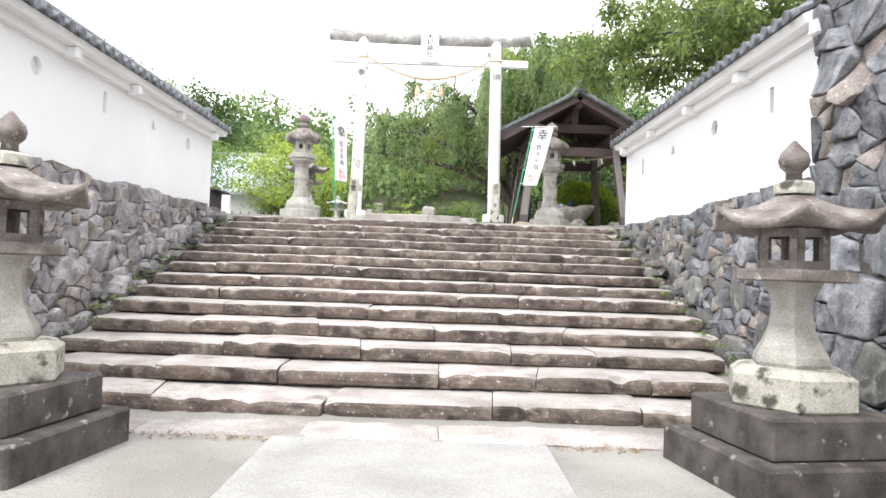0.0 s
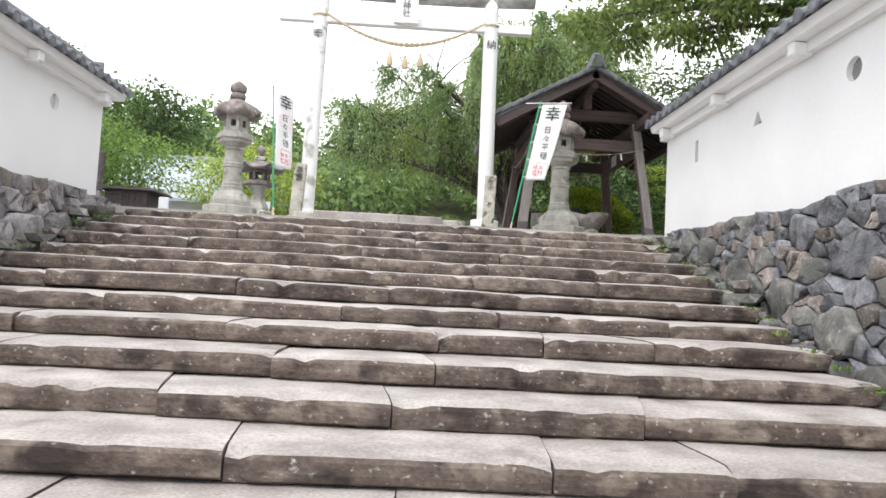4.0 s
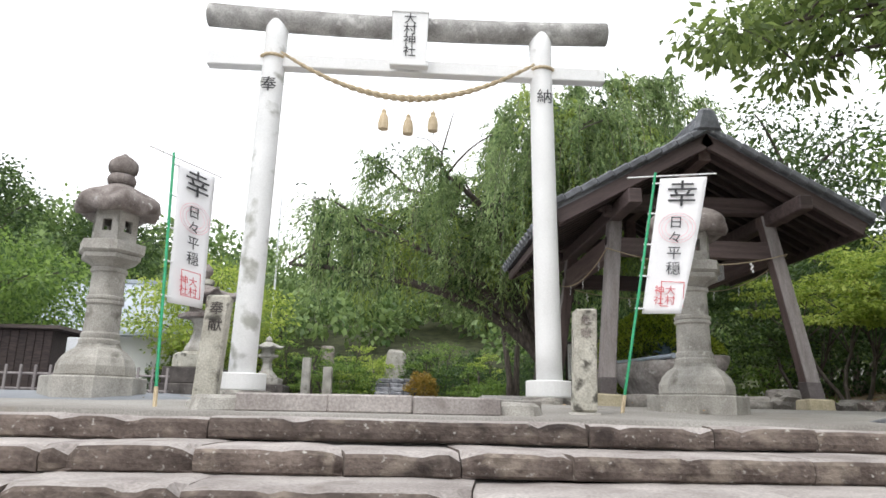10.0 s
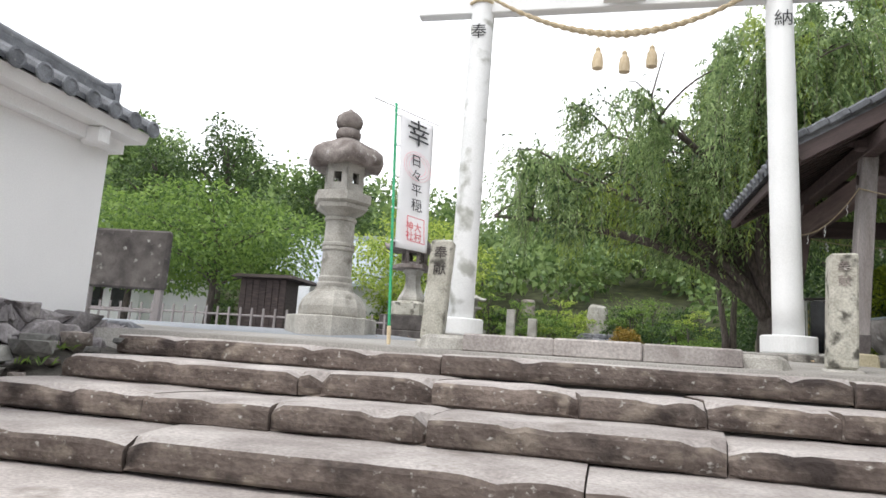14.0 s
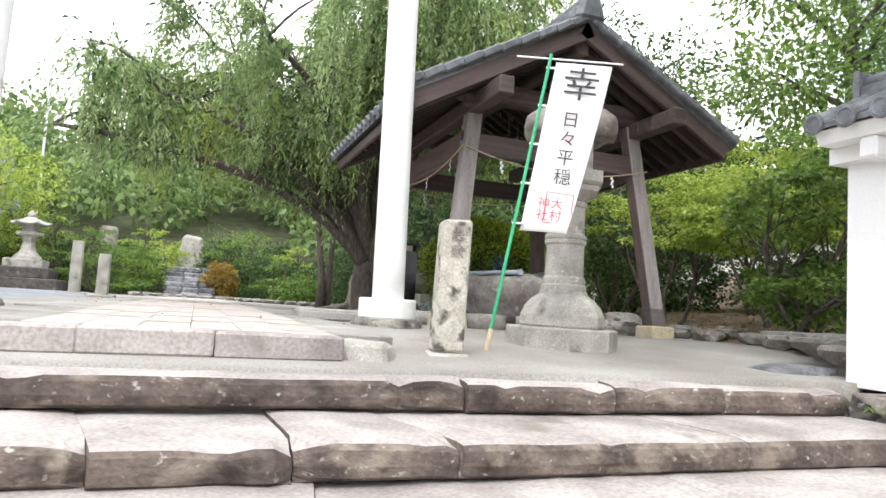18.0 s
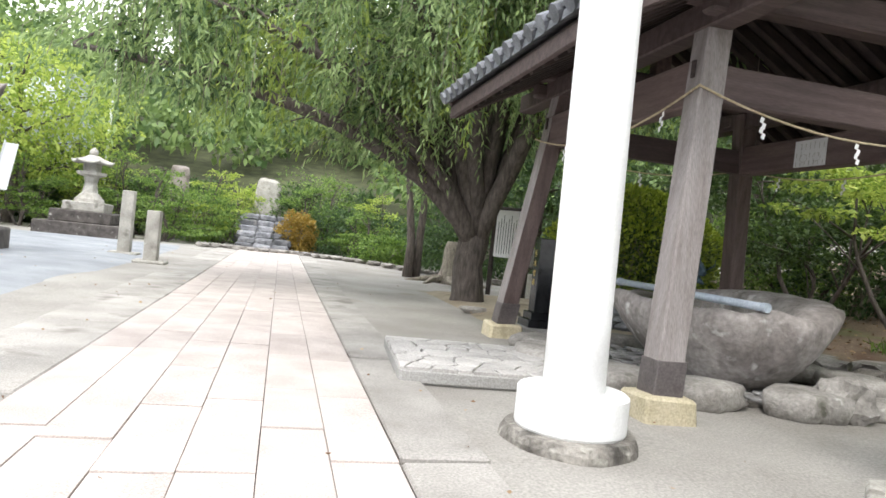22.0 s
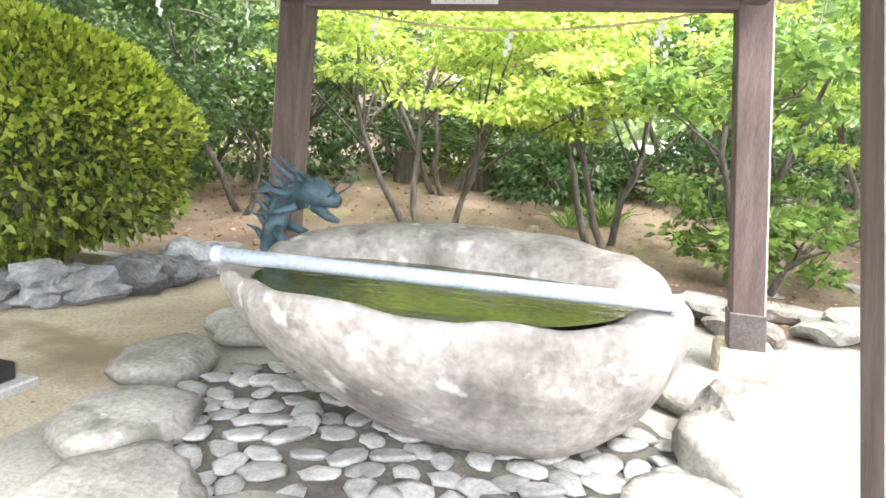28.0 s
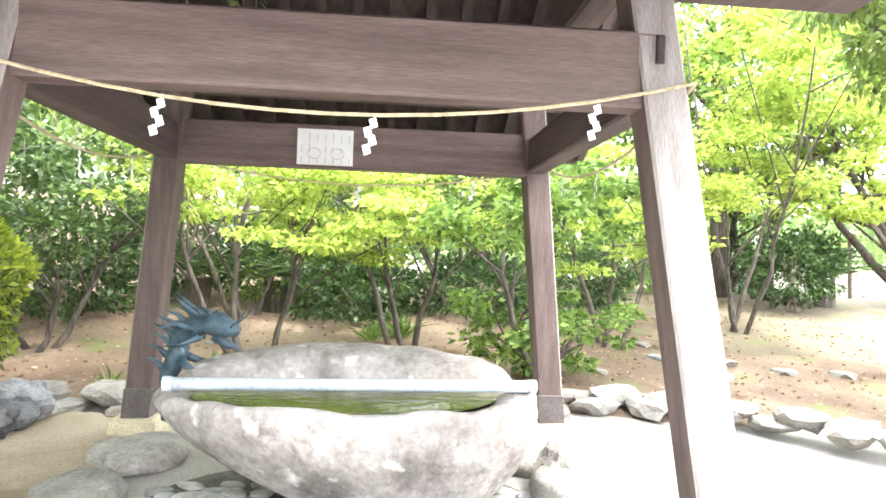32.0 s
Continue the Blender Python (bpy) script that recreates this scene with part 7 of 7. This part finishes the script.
for k, (dx, sx) in enumerate(((0, 0.42), (0.5, 0.3), (0.85, 0.22))):
    fl = tagged(part("flat_stone", stone((sx, 0.24, 0.16), 640 + k, 0.3, 2, 0.16), M_BOULDER), "flat stone lying beside the weeping tree", "stone")
    fl.location = (3.32 + dx, 27.05 - 0.3 * dx, PZ - 0.03)

# ---- across the court ----
def small_flag(x, y, h, turn):
    t = thing("small_banner", "small white banner on a pale pole", "banner", (x, y, 2.66))
    part("pole", tube([(-0.2, 0, 0), (0.16, 0, h)], 0.02, 8), M_STEEL, t)
    c = part("cloth", box((0.30, 0.006, 1.1), (0.14, 0, h - 1.15), 0.0, (1, 1), (0.16, 0)), M_CLOTH, t)
    t.matrix_basis = pose(x, y, 2.66, 0, 0, turn)


small_flag(-10.6, 24.5, 2.2, 15)
small_flag(-5.9, 35.5, 2.2, 40)
fp = thing("flagpole", "tall thin white flagpole", "flagpole", (-6.2, 46.5, 2.7))
part("pole", tube([(0, 0, -0.2), (0, 0, 10.5)], [0.07, 0.04], 10), M_STEEL, fp)
part("base", box((0.5, 0.5, 0.4), (0, 0, -0.1), 0.03), M_CONCRETE, fp)

fe = thing("picket_fence", "low weathered wooden fence across the court", "fence", (0, 0, 0))
for k in range(34):
    x = -15.5 + 0.32 * k
    part("picket", box((0.055, 0.04, 0.75), (x, 28.6, 2.62), 0.008), M_WOOD_PALE, fe)
for z in (2.85, 3.18):
    part("rail", tube([(-15.6, 28.64, z), (-4.9, 28.64, z)], 0.028, 6), M_WOOD_PALE, fe)

sh = thing("dark_shed", "small dark wooden shed with a low roof", "shed", (-9.6, 32.0, 2.66))
part("wall", box((1.5, 1.6, 1.75), (0, 0, 0), 0.01), M_WOOD_DARK, sh)
part("roof", box((2.0, 2.1, 0.12), (0, 0, 1.75), 0.02, (0.9, 0.8)), M_WOOD_DARK, sh)
for k in range(7):
    part("wall_board", box((0.19, 0.02, 1.7), (-0.64 + 0.213 * k, -0.812, 0.02), 0.004), M_WOOD_DARK, sh)
sg = thing("standing_sign", "tall narrow grey metal sign beside the shed", "sign", (-8.2, 31.0, 2.66))
part("panel", box((0.36, 0.06, 1.35), (0, 0, 0.2), 0.02), M_STEEL, sg)
for x in (-0.15, 0.15):
    part("leg", box((0.05, 0.05, 0.3), (x, 0, -0.05)), M_STEEL, sg)
part("notice", box((0.2, 0.01, 0.35), (-0.05, -0.036, 0.5)), M_PAPER, sg)

bl = thing("stained_board", "dark weathered board shelter beside the white wall", "board", (-6.45, 21.2, 2.62), turn=8)
part("board", box((1.25, 0.12, 0.85), (0, 0, 0.5), 0.03, jitter=0.008), M_GRANITE_DARK, bl, "blackened stained panel")
for x in (-0.5, 0.55):
    part("leg", box((0.10, 0.10, 0.55), (x, 0, -0.03), 0.01), M_WOOD_PALE, bl)
part("cross_rail", tube([(-0.55, 0, 0.2), (0.6, 0, 0.2)], 0.02, 6), M_WOOD_PALE, bl)


def hall(x, y, w, d, h, rh, turn):
    t = thing("shrine_office", "low white building with a blue-grey pitched roof", "building", (x, y, 2.66), turn=turn)
    part("wall", box((w, d, h), (0, 0, 0), 0.02), M_PLASTER, t)
    prof = [(-w / 2 - 0.9, h - 0.15), (-w / 2 - 0.9, h), (-w * 0.18, h + rh), (w * 0.18, h + rh), (w / 2 + 0.9, h), (w / 2 + 0.9, h - 0.15)]
    part("roof", strip([(a, b) for a, b in prof], -d / 2 - 0.8, d / 2 + 0.8), M_FAR_ROOF, t, "blue-grey tiled roof")
    part("ridge", box((w * 0.38, d + 1.7, 0.22), (0, 0, h + rh), 0.03), M_FAR_ROOF, t)
    for k in range(5):
        win = part("window", box((w / 8, 0.06, h * 0.5), (-w / 2 + w * (k + 0.7) / 5.4, -d / 2 - 0.02, h * 0.3), 0.01), M_WOOD_DARK, t)
        part("pane", box((w / 8 - 0.16, 0.02, h * 0.5 - 0.2), (-w / 2 + w * (k + 0.7) / 5.4, -d / 2 - 0.06, h * 0.3 + 0.1)), M_BLACKSTONE, win)


hall(-12.0, 47.5, 6.0, 7.0, 3.0, 2.6, 90)
hall(-22.0, 40.0, 7.0, 5.0, 2.8, 1.6, 0)
up_stone = thing("upright_monument", "tall dark natural stone monument in the shrubs", "monument", (-3.05, 43.6, 2.66))
part("slab", box((0.85, 0.35, 2.6), (0, 0, 0), 0.12, (0.7, 0.8), jitter=0.03, seg=2), M_RUBBLE_WARM, up_stone)
part("foot", box((1.3, 0.8, 0.3), (0, 0, -0.05), 0.05), M_RUBBLE, up_stone)

# ---- edging of the garden ----
r_ = np.random.default_rng(44)
pts_ = [(5.3, 18.7), (5.9, 19.2), (6.35, 19.6), (6.62, 20.1), (6.85, 20.6), (6.9, 21.1), (6.75, 21.7), (6.6, 22.3), (6.5, 22.9), (6.45, 23.5), (6.45, 24.1), (6.5, 24.7), (6.55, 25.3), (6.5, 25.9)]
for i, (x, y) in enumerate(pts_):
    for j in range(2):
        ob = tagged(part("edging_stone", stone((r_.uniform(0.42, 0.75), r_.uniform(0.32, 0.5), r_.uniform(0.18, 0.3)), 700 + 2 * i + j, 0.3, 2, 0.2), M_BOULDER if (i + j) % 3 else M_RUBBLE_WARM), "rough flat stone edging the garden bed", "stone", "edging stones of the garden")
        ob.matrix_basis = pose(x + 0.28 * j + r_.normal(0, 0.05), y + 0.25 * j, 2.63 + 0.05 * j, 0, 0, r_.uniform(0, 180))
for i in range(46):
    x, y = r_.uniform(7.0, 14), r_.uniform(16.5, 27)
    s = r_.uniform(0.12, 0.42)
    ob = tagged(part("garden_stone", stone((s * 1.4, s, s * 0.55), 800 + i, 0.2, 1, 0.2), M_BOULDER if i % 3 else M_RUBBLE), "half-buried stone in the garden soil", "stone", "stones in the garden")
    ob.location = (x, y, ground_z(x, y) - s * 0.15)


def litter(name, n, x0, x1, y0, y1, size, m, label, seed):
    r = np.random.default_rng(seed)
    p = np.stack([r.uniform(x0, x1, n), r.uniform(y0, y1, n), np.zeros(n)], 1)
    p[:, 2] = [ground_z(a, b) + 0.045 for a, b, c in p]
    d = np.stack([r.normal(0, 1, n), r.normal(0, 1, n), r.normal(0, 0.12, n)], 1)
    tagged(part(name, leaves(p, d, size, size * 0.5, 0.0, seed), m), label, "leaves", kind="stuff")


L_DRY = leaf_mat("dry_leaf", (0.16, 0.075, 0.035), (0.46, 0.33, 0.19), 0.1)
litter("fallen_leaves", 4200, 6.9, 15, 15, 30, 0.06, L_DRY, "dry brown fallen leaves on the soil", 51)
litter("scattered_leaves", 170, -3.5, 6.5, 18.8, 37, 0.035, L_DRY, "a few dry leaves on the court", 52)


def tuft(x, y, n, h, seed):
    r = np.random.default_rng(seed)
    p = np.zeros((n, 3))
    p[:, :2] = r.normal(0, 0.07, (n, 2))
    d = np.stack([r.normal(0, 0.5, n), r.normal(0, 0.5, n), np.ones(n)], 1)
    t = tagged(part("grass_tuft", leaves(p, d, h, 0.022, 0.3, seed), L_MID), "tuft of long green grass blades", "grass", "grass tufts")
    t.location = (x, y, ground_z(x, y))


for k, (x, y, n, h) in enumerate(((9.9, 22.9, 130, 0.5), (9.6, 23.3, 80, 0.4), (7.4, 25.8, 40, 0.35), (8.2, 25.0, 36, 0.3), (10.6, 21.6, 60, 0.35), (7.3, 21.4, 26, 0.22), (11.4, 20.2, 50, 0.3))):
    tuft(x, y, n, h, 900 + k)
r = np.random.default_rng(950)
wp, wd = [], []
for k in range(44):
    yy = 8.7 + 0.21 * k
    kk = (TOP_Y - yy) / TREAD
    q = r.normal(0, 0.06, (16, 3)) * np.array([1, 1, 0]) + np.array([(4.5 - 0.04 * kk if k % 2 else -3.9 + 0.03 * kk) + r.normal(0, 0.08), yy, max(0, stair_line(yy)) + 0.06])
    wp.append(q)
    wd.append(np.stack([r.normal(0, 0.8, 16), r.normal(0, 0.8, 16), np.ones(16)], 1))
tagged(part("step_weeds", leaves(np.concatenate(wp), np.concatenate(wd), 0.11, 0.016, 0.3, 960), L_MID), "small weeds growing beside the steps", "weeds", kind="stuff")
r = np.random.default_rng(77)
p = np.stack([np.concatenate([r.uniform(-2.0, -0.6, 160), r.uniform(1.75, 2.5, 90)]), 8.50 + r.normal(0, 0.035, 250), np.zeros(250) + 0.0], 1)
d = np.stack([r.normal(0, 0.8, 250), r.normal(-0.3, 0.6, 250), r.uniform(0.4, 1, 250)], 1)
tagged(part("dry_grass", leaves(p, d, 0.075, 0.008, 0.2, 78), L_DRY), "dry straw-coloured grass at the foot of the lowest step", "grass", kind="stuff")

M_LAWN = mat("dry_trodden_lawn", (0.115, 0.09, 0.058), (0.21, 0.175, 0.12), 0.8, 0.96, 0.7, 40, [((0.13, 0.14, 0.05), 1.2, 0.42), ((0.27, 0.235, 0.185), 9, 0.36)])
sheet("dry_lawn", [9.2 + 0.8 * i for i in range(13)], [6.0 + 0.8 * i for i in range(17)], 0.036, M_LAWN, "pale dry lawn beside the garden trees")
sheet("lawn_beyond", [5.75 + 1.1 * i for i in range(24)], [-8.0 + 1.2 * i for i in range(18)], 0.02, M_LAWN, "dry lawn behind the white wall")
gs = thing("terrace_steps", "low grey stone terrace steps beyond the garden", "stairs", (17.6, 10.6, ground_z(17.6, 10.6)), kind="structure")
for k in range(4):
    for j in range(5):
        b = part("step_stone", box((0.5, 1.28, 0.24), (0.42 * k, -3.2 + 1.3 * j + 0.2 * (k % 2), -0.05 + 0.2 * k), 0.03, jitter=0.01), M_GRANITE, gs)
for k, (x, y) in enumerate(((16.2, 12.9), (16.5, 11.6))):
    ps = thing("wooden_post", "weathered wooden support post on the lawn", "post", (x, y, ground_z(x, y)), "posts on the lawn")
    part("pole", tube([(0, 0, -0.1), (0.05, 0, 1.5)], 0.06, 10), M_BARK_PALE, ps)
